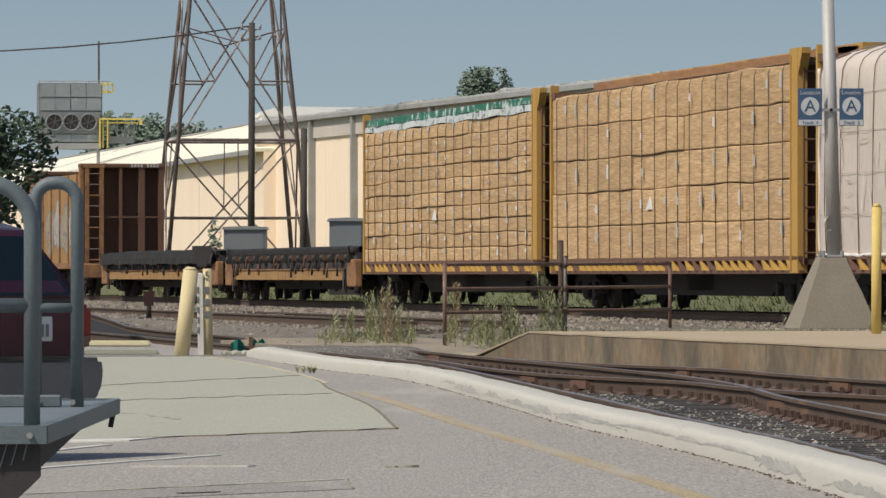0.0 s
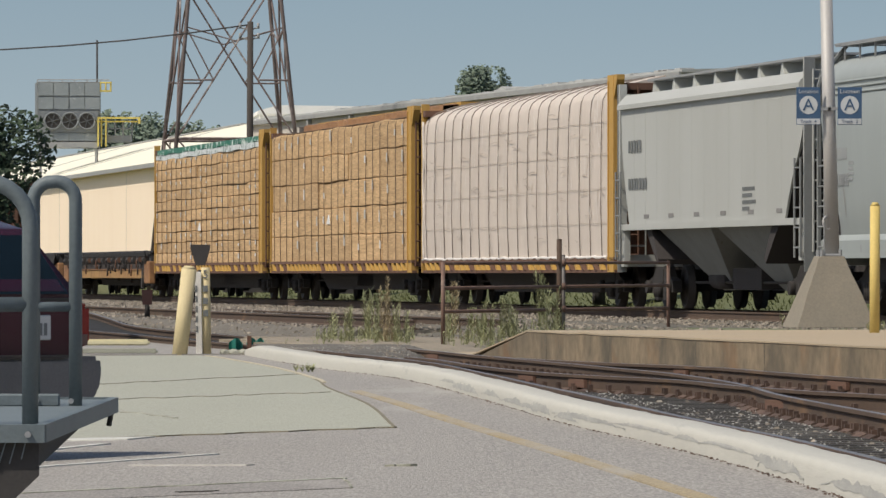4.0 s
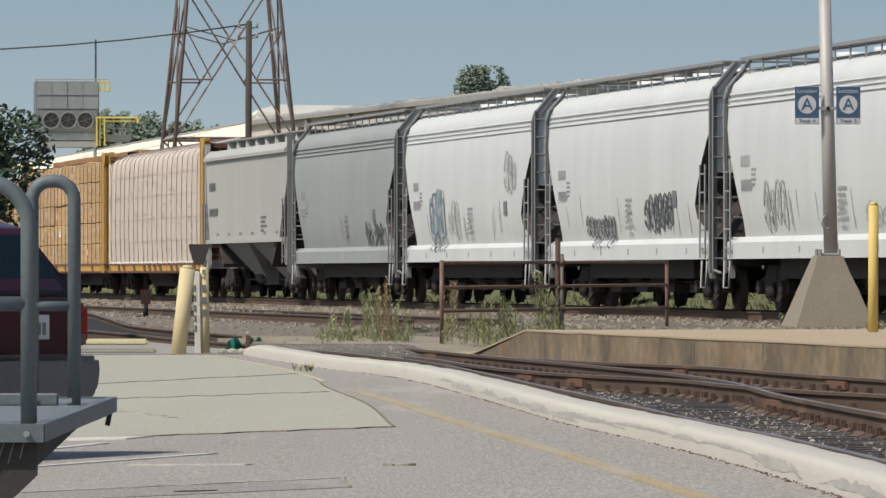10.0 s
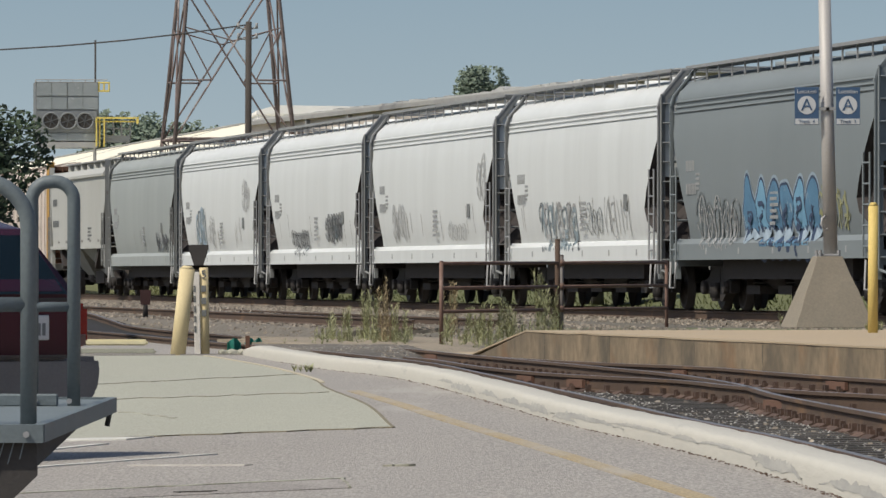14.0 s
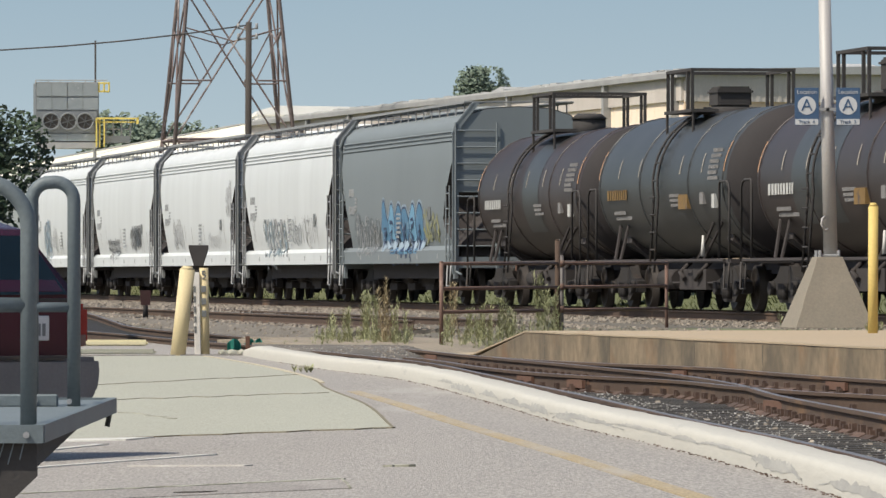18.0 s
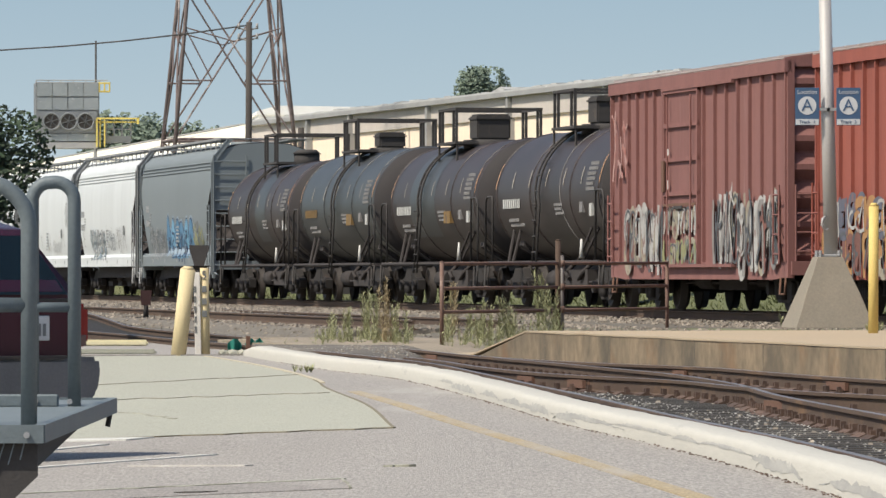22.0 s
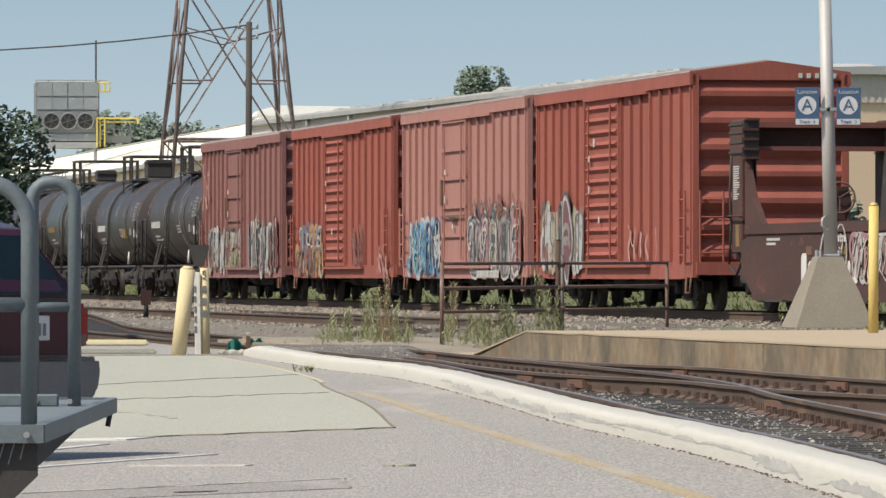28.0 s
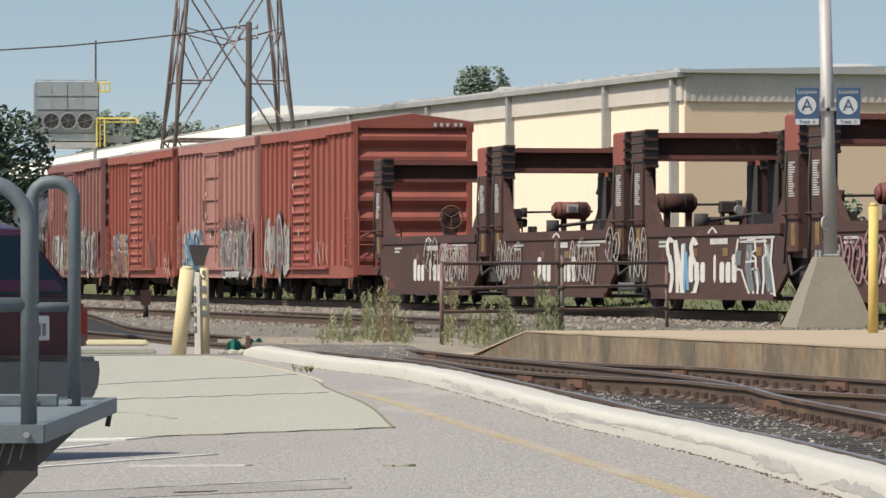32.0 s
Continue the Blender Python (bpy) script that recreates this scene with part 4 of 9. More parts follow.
def side_frame_mesh():
    bm = bmesh.new()
    for s in (1, -1):
        out = [(-1.15, 0.36), (-1.15, 0.58), (-0.72, 0.66), (-0.42, 0.86), (0.42, 0.86), (0.72, 0.66), (1.15, 0.58), (1.15, 0.36), (0.72, 0.34), (0.45, 0.20), (-0.45, 0.20), (-0.72, 0.34)]
        prism(bm, out, s * 1.0 - 0.09, s * 1.0 + 0.09)
        for x in (-0.9, 0.9):
            rod(bm, (x, s * 1.04, 0.46), (x, s * 1.19, 0.46), 0.13, 10)
        for x in (-0.16, 0.0, 0.16):
            rod(bm, (x, s * 1.13, 0.26), (x, s * 1.13, 0.55), 0.07, 8)
    bm_box(bm, -0.28, 0.28, -1.1, 1.1, 0.55, 0.80)
    for x in (-0.9, 0.9):
        rod(bm, (x, -0.8, 0.46), (x, 0.8, 0.46), 0.08, 8)
    return mesh_of("truck", bm, TRUCK_GRIME)


TRUCK_ME = side_frame_mesh()


def truck(parent, x):
    t = part("truck", TRUCK_ME, None, parent, "grimy cast-steel four-wheel truck", pose(x, 0, 0))
    for wx in (-0.9, 0.9):
        for s in (1, -1):
            part("wheel", WHEEL_ME, None, t, "", pose(wx, s * 0.76, 0.46, 0, 0, 0 if s > 0 else 180))
    return t


def coupler(parent, half):
    for s in (1, -1):
        bm = boxes((s * half, s * (half + 0.72), -0.10, 0.10, 0.72, 0.96))
        bm_box(bm, s * (half + 0.55), s * (half + 0.80), -0.17, 0.14, 0.66, 1.0)
        part("coupler", bm, RUST, parent, "rusty knuckle coupler")
        h = bmesh.new()
        pipe(h, [(s * half, 0.35, 0.75), (s * (half + 0.25), 0.38, 0.5), (s * (half + 0.6), 0.3, 0.42), (s * (half + 0.85), 0.2, 0.6)], 0.035, 6)
        part("air_hose", h, BLACK, parent, "black rubber air hose")


def ladder(parent, x, y, z0, z1, w, material, axis="x", n=None):
    bm = bmesh.new()
    n = n or max(3, int((z1 - z0) / 0.38))
    e = Vector((w / 2, 0, 0)) if axis == "x" else Vector((0, w / 2, 0))
    c = Vector((x, y, 0))
    for s in (1, -1):
        p = c + e * s
        rod(bm, (p.x, p.y, z0), (p.x, p.y, z1), 0.022, 6)
    for i in range(n):
        z = z0 + (z1 - z0) * (i + 0.5) / n
        rod(bm, c - e + Vector((0, 0, z)), c + e + Vector((0, 0, z)), 0.018, 6)
    return part("ladder", bm, material, parent, "steel rung ladder")


def bars(parent, x, y, z, rows, material, size=0.11, gap=0.17, seed=1, wide=1.0):
    """Lettering too small to read: short blocks in rows on the side at y."""
    rnd = random.Random(seed)
    bm = bmesh.new()
    for i, length in enumerate(rows):
        cx = x
        while cx > x - length:
            w = rnd.uniform(0.5, 0.9) * size * wide
            d = at_depth(y, z - i * gap - size / 2)
            bm_box(bm, cx - w, cx, d, d + 0.006, z - i * gap - size, z - i * gap)
            cx -= w + size * (0.42 if wide >= 1.0 else 0.29)
    return tagged(part("stencil_block", bm, material, parent), kind="stuff")


def ribbon(bm, pts, w, y):
    """A flat brush stroke of half-width w along (x, z) points at depth y."""
    prev = None
    n = len(pts) - 1
    off = 0.0
    if isinstance(y, tuple):
        y, off = y
    for i, p in enumerate(pts):
        a, b = pts[max(i - 1, 0)], pts[min(i + 1, n)]
        d = Vector((b[0] - a[0], b[1] - a[1]))
        d = d.normalized() if d.length > 1e-6 else Vector((0, 1))
        s = Vector((d.y, -d.x)) * w
        d = (y(p[1]) if callable(y) else y) + off
        pair = [bm.verts.new((p[0] - s.x, d, p[1] - s.y)), bm.verts.new((p[0] + s.x, d, p[1] + s.y))]
        if prev:
            bm.faces.new((prev[0], prev[1], pair[1], pair[0]))
        prev = pair


def long_ribbon(bm, pts, w, y, stretch=4.5):
    """A brush stroke that is drawn out along the car: uprights broad, level strokes thin."""
    flat = [(p[0] / stretch, p[1]) for p in pts]
    prev, n = None, len(pts) - 1
    y, off = y if isinstance(y, tuple) else (y, 0.0)
    for i in range(n + 1):
        a, b = flat[max(i - 1, 0)], flat[min(i + 1, n)]
        d = Vector((b[0] - a[0], b[1] - a[1]))
        d = d.normalized() if d.length > 1e-6 else Vector((0, 1))
        q = Vector((d.y, -d.x)) * w
        d = (y(flat[i][1]) if callable(y) else y) + off
        pair = [bm.verts.new(((flat[i][0] - q.x) * stretch, d, flat[i][1] - q.y)), bm.verts.new(((flat[i][0] + q.x) * stretch, d, flat[i][1] + q.y))]
        if prev:
            bm.faces.new((prev[0], prev[1], pair[1], pair[0]))
        prev = pair


def strokes_in(parent, x0, x1, z0, z1, y, shapes, material, label, width):
    """Sprayed strokes given as lines in a unit box that runs from x0 to x1 and z0 to z1."""
    bm = bmesh.new()
    for k, line in enumerate(shapes):
        fine = []
        for a, b in zip(line, line[1:]):
            fine += [(a[0] + (b[0] - a[0]) * t, a[1] + (b[1] - a[1]) * t) for t in (0.0, 0.34, 0.67)]
        fine.append(line[-1])
        long_ribbon(bm, [(x0 + (x1 - x0) * p, z0 + (z1 - z0) * q) for p, q in fine], width * (1 + 0.15 * math.sin(3 * k)), y + 0.0006 * k)
    return tagged(part("spray_stroke", bm, material, parent, label), kind="stuff")


def letter_strokes(rnd, x, w, lo, hi):
    """A few strokes of one sprayed letter shape: uprights, a bowl or a cross stroke."""
    lean = rnd.uniform(-0.12, 0.12) * w
    h = hi - lo

    def upright(cx, bow):
        return [(cx + lean * t + bow * math.sin(math.pi * t), lo + h * t) for t in spaced(0, 1, 9)]

    def bowl(c, r, a0, a1):
        return [(x + w * 0.5 + w * 0.45 * r * math.cos(a), lo + h * c + h * 0.26 * r * math.sin(a)) for a in spaced(a0, a1, 11)]
    kind = rnd.randrange(5)
    out = [upright(x + w * 0.18, rnd.uniform(-0.1, 0.1) * w)]
    if kind in (0, 3):
        out.append(upright(x + w * 0.8, rnd.uniform(-0.15, 0.15) * w))
    if kind in (0, 1):
        out.append([(x + w * (0.18 + 0.6 * t), lo + h * (0.9 - 0.6 * t + 0.1 * math.sin(5 * t))) for t in spaced(0, 1, 7)])
    if kind in (1, 2, 4):
        out.append(bowl(0.72, 1.0, 2.4, -1.4))
    if kind in (2, 4):
        out.append(bowl(0.27, 1.0, 1.6, -2.2))
    return out


def scrawl(parent, x0, x1, z0, z1, y, material, label, seed, strokes=9, width=0.07, depth=0.008, tall=True):
    """Sprayed lettering lying on the side: a row of letter shapes too wild to read."""
    rnd = random.Random(seed)
    bm = bmesh.new()
    n = max(2, round(strokes * 0.6))
    w = (x1 - x0) / n
    k = 0
    for i in range(n):
        lo, hi = z0 + rnd.uniform(0, 0.12) * (z1 - z0), z1 - rnd.uniform(0, 0.22) * (z1 - z0)
        for pts in letter_strokes(rnd, x0 + i * w, w, lo, hi):
            k += 1
            ribbon(bm, pts, width * rnd.uniform(0.8, 1.25), (y, depth + 0.0005 * (k % 9)))
    return tagged(part("spray_lettering", bm, material, parent, label), kind="stuff")


def at_depth(y, z):
    """Depth of the painted side at height z; y is a number or a function of z."""
    return y(z) if callable(y) else y


def blob_rows(rnd, cx, cz, rx, rz, boxy, spike, lean):
    """Outline of one swollen letter: uneven, boxy, with a pointed or flat top."""
    ph, k = rnd.uniform(0, 6.28), rnd.uniform(0.10, 0.20)
    out = []
    for i in range(36):
        a = i * math.tau / 36
        c, q = math.cos(a), math.sin(a)
        r = (abs(c) ** boxy + abs(q) ** boxy) ** (-1.0 / boxy)
        r *= 1 + k * math.sin(3 * a + ph) + 0.5 * k * math.sin(5 * a + 2 * ph)
        dx, dz = rx * r * c, rz * r * q
        dz += spike * rz * max(0.0, q) ** 8
        out.append((cx + dx + lean * dz, cz + dz))
    return out


def blob(bm, rows, grow, y, off):
    cx, cz = sum(p[0] for p in rows) / len(rows), sum(p[1] for p in rows) / len(rows)
    ring = []
    for px_, pz in rows:
        d = Vector((px_ - cx, pz - cz))
        d = d + d.normalized() * grow
        ring.append((cx + d.x, cz + d.y))
    inner = [(cx + (a - cx) * 0.5, cz + (b - cz) * 0.5) for a, b in ring]
    vo = [bm.verts.new((a, at_depth(y, b) + off, b)) for a, b in ring]
    vi = [bm.verts.new((a, at_depth(y, b) + off, b)) for a, b in inner]
    c = bm.verts.new((cx, at_depth(y, cz) + off, cz))
    for i in range(len(vo)):
        j = (i + 1) % len(vo)
        bm.faces.new((vo[i], vo[j], vi[j], vi[i]))
        bm.faces.new((vi[i], vi[j], c))


def piece(parent, x0, x1, z0, z1, y, fills, edge, label, seed, n, halo=None, boxy=3.0, spike=0.0, edge_w=0.05, detail=None, swell=0.60, marks=2):
    """A sprayed name: swollen filled letters side by side, an outline, strokes inside them and, where given, a pale halo."""
    rnd = random.Random(seed)
    w = (x1 - x0) / n
    letters = []
    for i in range(n):
        lo, hi = z0 + rnd.uniform(0, 0.10) * (z1 - z0), z1 - rnd.uniform(0, 0.16) * (z1 - z0)
        letters.append((blob_rows(rnd, x0 + (i + 0.5) * w, (lo + hi) / 2, w * swell * rnd.uniform(0.85, 1.1), (hi - lo) / 2, boxy, spike * rnd.uniform(0.4, 1.2), rnd.uniform(-0.12, 0.12)), lo, hi, i))
    if halo:
        bm = bmesh.new()
        for rows, lo, hi, i in letters:
            blob(bm, rows, edge_w * 2.0, y, 0.002 + 0.0004 * (i % 3))
        tagged(part("spray_halo", bm, halo, parent), kind="stuff")
    bm = bmesh.new()
    for rows, lo, hi, i in letters:
        blob(bm, rows, edge_w, y, 0.005 + 0.0016 * (i % 4))
    tagged(part("spray_outline", bm, edge, parent), kind="stuff")
    for j, fill in enumerate(fills):
        picked = [q for q in letters if q[3] % len(fills) == j]
        if picked:
            bm = bmesh.new()
            for rows, lo, hi, i in picked:
                blob(bm, rows, 0.0, y, 0.0066 + 0.0016 * (i % 4))
            tagged(part("spray_fill", bm, fill, parent, label if j == 0 else ""), kind="stuff")
    bm = bmesh.new()
    for rows, lo, hi, i in letters:
        cx = x0 + (i + 0.5) * w
        h = hi - lo
        for m in range(marks):
            kind = rnd.randrange(3)
            zc = lo + h * rnd.uniform(0.3, 0.72)
            if kind == 0:
                pts = [(cx + w * rnd.uniform(-0.2, 0.2) + 0.1 * w * math.sin(3 * t), lo + h * (0.12 + 0.5 * t)) for t in spaced(0, 1, 7)]
            elif kind == 1:
                pts = [(cx + w * 0.2 * math.cos(a), zc + h * 0.11 * math.sin(a)) for a in spaced(0.3, 5.6, 11)]
            else:
                pts = [(cx + w * (t - 0.5) * 0.5, zc + h * 0.12 * (t - 0.5) + 0.04 * h * math.sin(5 * t)) for t in spaced(0, 1, 6)]
            ribbon(bm, pts, edge_w * rnd.uniform(0.5, 0.9), at_depth(y, zc) + 0.016 + 0.0004 * m)
    tagged(part("spray_detail", bm, detail or edge, parent), kind="stuff")


def brushed(parent, x0, x1, z0, z1, y, mats, label, seed, n, width):
    """Ragged sprayed letters: broad overlapping strokes in a few tones, thin dark ones over them."""
    rnd = random.Random(seed)
    w = (x1 - x0) / n
    jobs = [[] for _ in mats]
    for i in range(n):
        for pas in range(2):
            lo, hi = z0 + rnd.uniform(0, 0.22) * (z1 - z0), z1 - rnd.uniform(0, 0.25) * (z1 - z0)
            for pts in letter_strokes(rnd, x0 + (i + rnd.uniform(-0.15, 0.15)) * w, w * rnd.uniform(0.9, 1.3), lo, hi):
                last = rnd.random() < 0.3
                j = len(mats) - 1 if last else rnd.randrange(len(mats) - 1)
                jobs[j].append((pts, width * (0.35 if last else rnd.uniform(0.7, 1.3))))
    for j, (m, rows) in enumerate(zip(mats, jobs)):
        if rows:
            bm = bmesh.new()
            for k, (pts, q) in enumerate(rows):
                ribbon(bm, pts, q, (y, 0.003 + 0.0025 * j + 0.0003 * (k % 7)))
            tagged(part("spray_stroke", bm, m, parent, label if j == 0 else ""), kind="stuff")


def loops(parent, x0, x1, z0, z1, y, material, label, seed, n, width):
    """Thin sprayed outlines: tall overlapping loops with small ones above."""
    rnd = random.Random(seed)
    bm = bmesh.new()
    for i in range(n):
        cx, rx = x0 + (x1 - x0) * (i + 0.5) / n, (x1 - x0) / n * rnd.uniform(0.42, 0.62)
        lo, hi = z0 + rnd.uniform(0, 0.2) * (z1 - z0), z1 - rnd.uniform(0, 0.3) * (z1 - z0)
        c, q = (lo + hi) / 2, (hi - lo) / 2
        lean, k = rnd.uniform(-0.25, 0.25) * rx, rnd.uniform(0.0, 0.35)
        long_ribbon(bm, [(cx + rx * math.cos(a) * (1 - k * math.sin(2 * a)) + lean * math.sin(a), c + q * math.sin(a) * (1 + 0.12 * math.cos(3 * a))) for a in spaced(0, 6.0, 22)], width, (y, 0.012 + 0.0006 * i))
        long_ribbon(bm, [(cx + 0.35 * rx * math.cos(a), c + q * (0.35 + 0.3 * math.sin(a))) for a in spaced(0.5, 5.5, 14)], width * 0.8, (y, 0.015 + 0.0006 * i))
        long_ribbon(bm, [(cx + rx * (0.5 - 0.9 * t), lo + (hi - lo) * (0.1 + 0.5 * t)) for t in spaced(0, 1, 5)], width * 0.8, (y, 0.018 + 0.0006 * i))
    return tagged(part("spray_outline", bm, material, parent, label), kind="stuff")


def drips(parent, x0, x1, z0, z1, y, mats, label, seed, gap=0.10):
    """Run-down sprayed letters: narrow uprights of uneven height in a few tones."""
    rnd = random.Random(seed)
    rows = [[] for _ in mats]
    x = x0
    while x < x1:
        g = noise.noise(Vector((x * 1.3, seed, 0)))
        lo, hi = z0 + (z1 - z0) * rnd.uniform(0, 0.18), z1 - (z1 - z0) * max(0.0, 0.18 + 0.35 * g + rnd.uniform(-0.1, 0.2))
        pick = rnd.choices(range(len(mats)), [4] + [2] * (len(mats) - 1))[0]
        bow, lean = rnd.uniform(-0.3, 0.3), rnd.uniform(-0.2, 0.2)
        rows[pick].append(([(x + lean * (t - 0.5) + bow * math.sin(3.1 * t) + 0.03 * math.sin(9 * t + x), lo + (hi - lo) * t) for t in spaced(0, 1, 8)], min(gap, 0.13) * rnd.uniform(0.2, 0.5)))
        for _ in range(rnd.choice((0, 1, 1, 2))):
            zc, rnd_h = lo + (hi - lo) * rnd.uniform(0.15, 0.9), rnd.uniform(-0.4, 0.4)
            rows[pick].append(([(x + 0.5 * t, zc + rnd_h * t + 0.10 * math.sin(5 * t)) for t in spaced(-0.5, 0.5, 6)], min(gap, 0.13) * rnd.uniform(0.2, 0.45)))
        x += gap * rnd.uniform(0.7, 1.5)
    for j, (m, jobs) in enumerate(zip(mats, rows)):
        if jobs:
            bm = bmesh.new()
            for k, (pts, w) in enumerate(jobs):
                ribbon(bm, pts, w, (y, 0.006 + 0.003 * j + 0.0003 * (k % 6)))
            tagged(part("spray_lettering", bm, m, parent, label if j == 0 else ""), kind="stuff")


def car(name, far, near, label, category, group):
    """A car from its far end to its near end along the line at the start."""
    mid = (far + near) / 2
    ob = thing(name, line_pose(MID, mid, RAIL), label, category, group)
    TRAIN.append((ob, mid))
    return ob, far - near


def underframe(ob, L, z0=0.72, z1=1.0, half=0.35):
    part("centre_sill", boxes((-L / 2, L / 2, -half, half, z0, z1)), UNDER, ob)
    bm = boxes((-1.2, 1.2, 0.2, 0.75, 0.42, 0.82))
    rod(bm, (2.0, 0.55, 0.62), (3.4, 0.55, 0.62), 0.2, 10)
    rod(bm, (-L / 2 + 3.4, 0.7, 0.55), (L / 2 - 3.4, 0.7, 0.55), 0.025, 6)
    part("brake_gear", bm, UNDER, ob, "grimy brake cylinder and rods")


# ---- covered hoppers ----
HOPPER_WHITE = mat("dusty_white_paint", (0.63, 0.652, 0.645), 0.45, dark=(0.52, 0.535, 0.525), scale=0.6, amount=0.6, fine=40, fine_amount=0.05, bump=0.02, stretch=(1.8, 1, 0.25))
HOPPER_GREY = mat("dull_grey_paint", (0.31, 0.335, 0.325), 0.55, dark=(0.27, 0.29, 0.285), scale=0.6, amount=0.9, fine=40, fine_amount=0.05, bump=0.02, stretch=(1.8, 1, 0.25))
HOPPER_TAN = mat("grey_tan_paint", (0.42, 0.425, 0.40), 0.6, dark=(0.36, 0.36, 0.33), scale=0.35, amount=0.7, fine=40, fine_amount=0.06, bump=0.02, stretch=(1, 1, 0.3))
HOPPER_DARK = mat("slate_grey_paint", (0.185, 0.21, 0.218), 0.6, dark=(0.155, 0.178, 0.185), scale=0.35, amount=0.6, fine=40, fine_amount=0.05, bump=0.02, stretch=(1, 1, 0.4))
SIGN_LABEL = plain("white_label", (0.62, 0.61, 0.57), 0.6)
INK = plain("dark_stencil", (0.16, 0.17, 0.17), 0.8)
INK_FADED = plain("faded_stencil", (0.33, 0.34, 0.34), 0.8)
END_GREY = mat("grimy_grey_end_post", (0.235, 0.245, 0.24), 0.7, dark=(0.16, 0.165, 0.16), scale=1.5, amount=0.7, spot=(0.12, 0.10, 0.085), spot_at=0.62, spot_scale=2.0)
DRESS = mat("streaked_grime", (0.30, 0.29, 0.27), 0.8, dark=(0.18, 0.16, 0.14), scale=3)
SIDE_PROFILE = [(1.50, 0.98), (1.55, 1.28), (1.46, 1.38), (1.46, 1.52), (1.50, 1.75), (1.525, 2.0), (1.545, 2.35), (1.555, 2.8), (1.55, 3.15), (1.54, 3.4), (1.50, 3.78)]


def hopper_side(z):
    """Depth of a covered hopper's side at height z, a little proud of the paint."""
    for (y0, z0), (y1, z1) in zip(SIDE_PROFILE, SIDE_PROFILE[1:]):
        if z <= z1:
            return y0 + (y1 - y0) * max(0.0, (z - z0) / (z1 - z0)) + 0.004
    return SIDE_PROFILE[-1][0]
PALE = plain("pale_stencil", (0.50, 0.50, 0.47), 0.8)
DUSTY_MARK = mat("dusty_stencil", (0.24, 0.23, 0.22), 0.8, scale=3)
SPRAY_BLACK = mat("black_spray", (0.09, 0.095, 0.10), 0.7, spot=(0.3, 0.3, 0.3), spot_at=0.60, spot_scale=4)
SPRAY_BLUE = mat("blue_spray", (0.09, 0.21, 0.33), 0.7, spot=(0.3, 0.38, 0.42), spot_at=0.58, spot_scale=2.5)
SPRAY_WHITE = mat("white_spray", (0.46, 0.45, 0.42), 0.8, spot=(0.2, 0.12, 0.10), spot_at=0.53, spot_scale=2.5)
SPRAY_CREAM = mat("cream_spray", (0.35, 0.32, 0.24), 0.8, spot=(0.2, 0.11, 0.09), spot_at=0.52, spot_scale=2.5)
SPRAY_TEAL = mat("slate_blue_spray", (0.24, 0.30, 0.33), 0.7, spot=(0.42, 0.45, 0.45), spot_at=0.54, spot_scale=3)
SPRAY_ORANGE = mat("orange_spray", (0.40, 0.215, 0.085), 0.8, spot=(0.28, 0.16, 0.1), spot_at=0.58, spot_scale=2.5)
SPRAY_NAVY = plain("deep_blue_spray", (0.03, 0.05, 0.10), 0.6)
SPRAY_INK = mat("dark_slate_spray", (0.15, 0.17, 0.18), 0.7, spot=(0.4, 0.4, 0.4), spot_at=0.55, spot_scale=3)
SPRAY_OLIVE = mat("dull_yellow_spray", (0.27, 0.27, 0.13), 0.8, spot=(0.2, 0.22, 0.2), spot_at=0.5, spot_scale=3)
SPRAY_GREY = mat("grey_spray", (0.26, 0.245, 0.23), 0.8, spot=(0.15, 0.1, 0.09), spot_at=0.56, spot_scale=3)
SPRAY_SMUDGE = mat("smudged_spray", (0.20, 0.085, 0.065), 0.8, dark=(0.12, 0.06, 0.05), scale=3)
SPRAY_AQUA = mat("aqua_spray", (0.22, 0.40, 0.42), 0.7, spot=(0.1, 0.2, 0.3), spot_at=0.6, spot_scale=3)
SPRAY_PALE = mat("pale_blue_spray", (0.30, 0.38, 0.45), 0.7, spot=(0.5, 0.5, 0.5), spot_at=0.6, spot_scale=3)
SPRAY_FAINT = mat("faint_grey_spray", (0.38, 0.38, 0.375), 0.7, spot=(0.52, 0.52, 0.51), spot_at=0.55, spot_scale=3)
SPRAY_SKY = mat("sky_blue_spray", (0.17, 0.34, 0.47), 0.7, dark=(0.10, 0.26, 0.40), spot=(0.30, 0.42, 0.47), spot_at=0.6, spot_scale=2)
SPRAY_PINK = plain("dull_pink_spray", (0.45, 0.22, 0.22), 0.7)
SPRAY_ROSE = mat("dusty_rose_spray", (0.33, 0.19, 0.20), 0.8, spot=(0.42, 0.36, 0.35), spot_at=0.56, spot_scale=2.5)
SPRAY_FADE = mat("faint_chalk", (0.44, 0.27, 0.24), 0.9, spot=(0.36, 0.14, 0.11), spot_at=0.5, spot_scale=3)
SPRAY_DUSK = mat("slate_violet_spray", (0.12, 0.125, 0.16), 0.8, spot=(0.25, 0.11, 0.08), spot_at=0.56, spot_scale=3)
SPRAY_PLUM = mat("dull_plum_spray", (0.16, 0.07, 0.08), 0.8, spot=(0.24, 0.09, 0.07), spot_at=0.58, spot_scale=3)


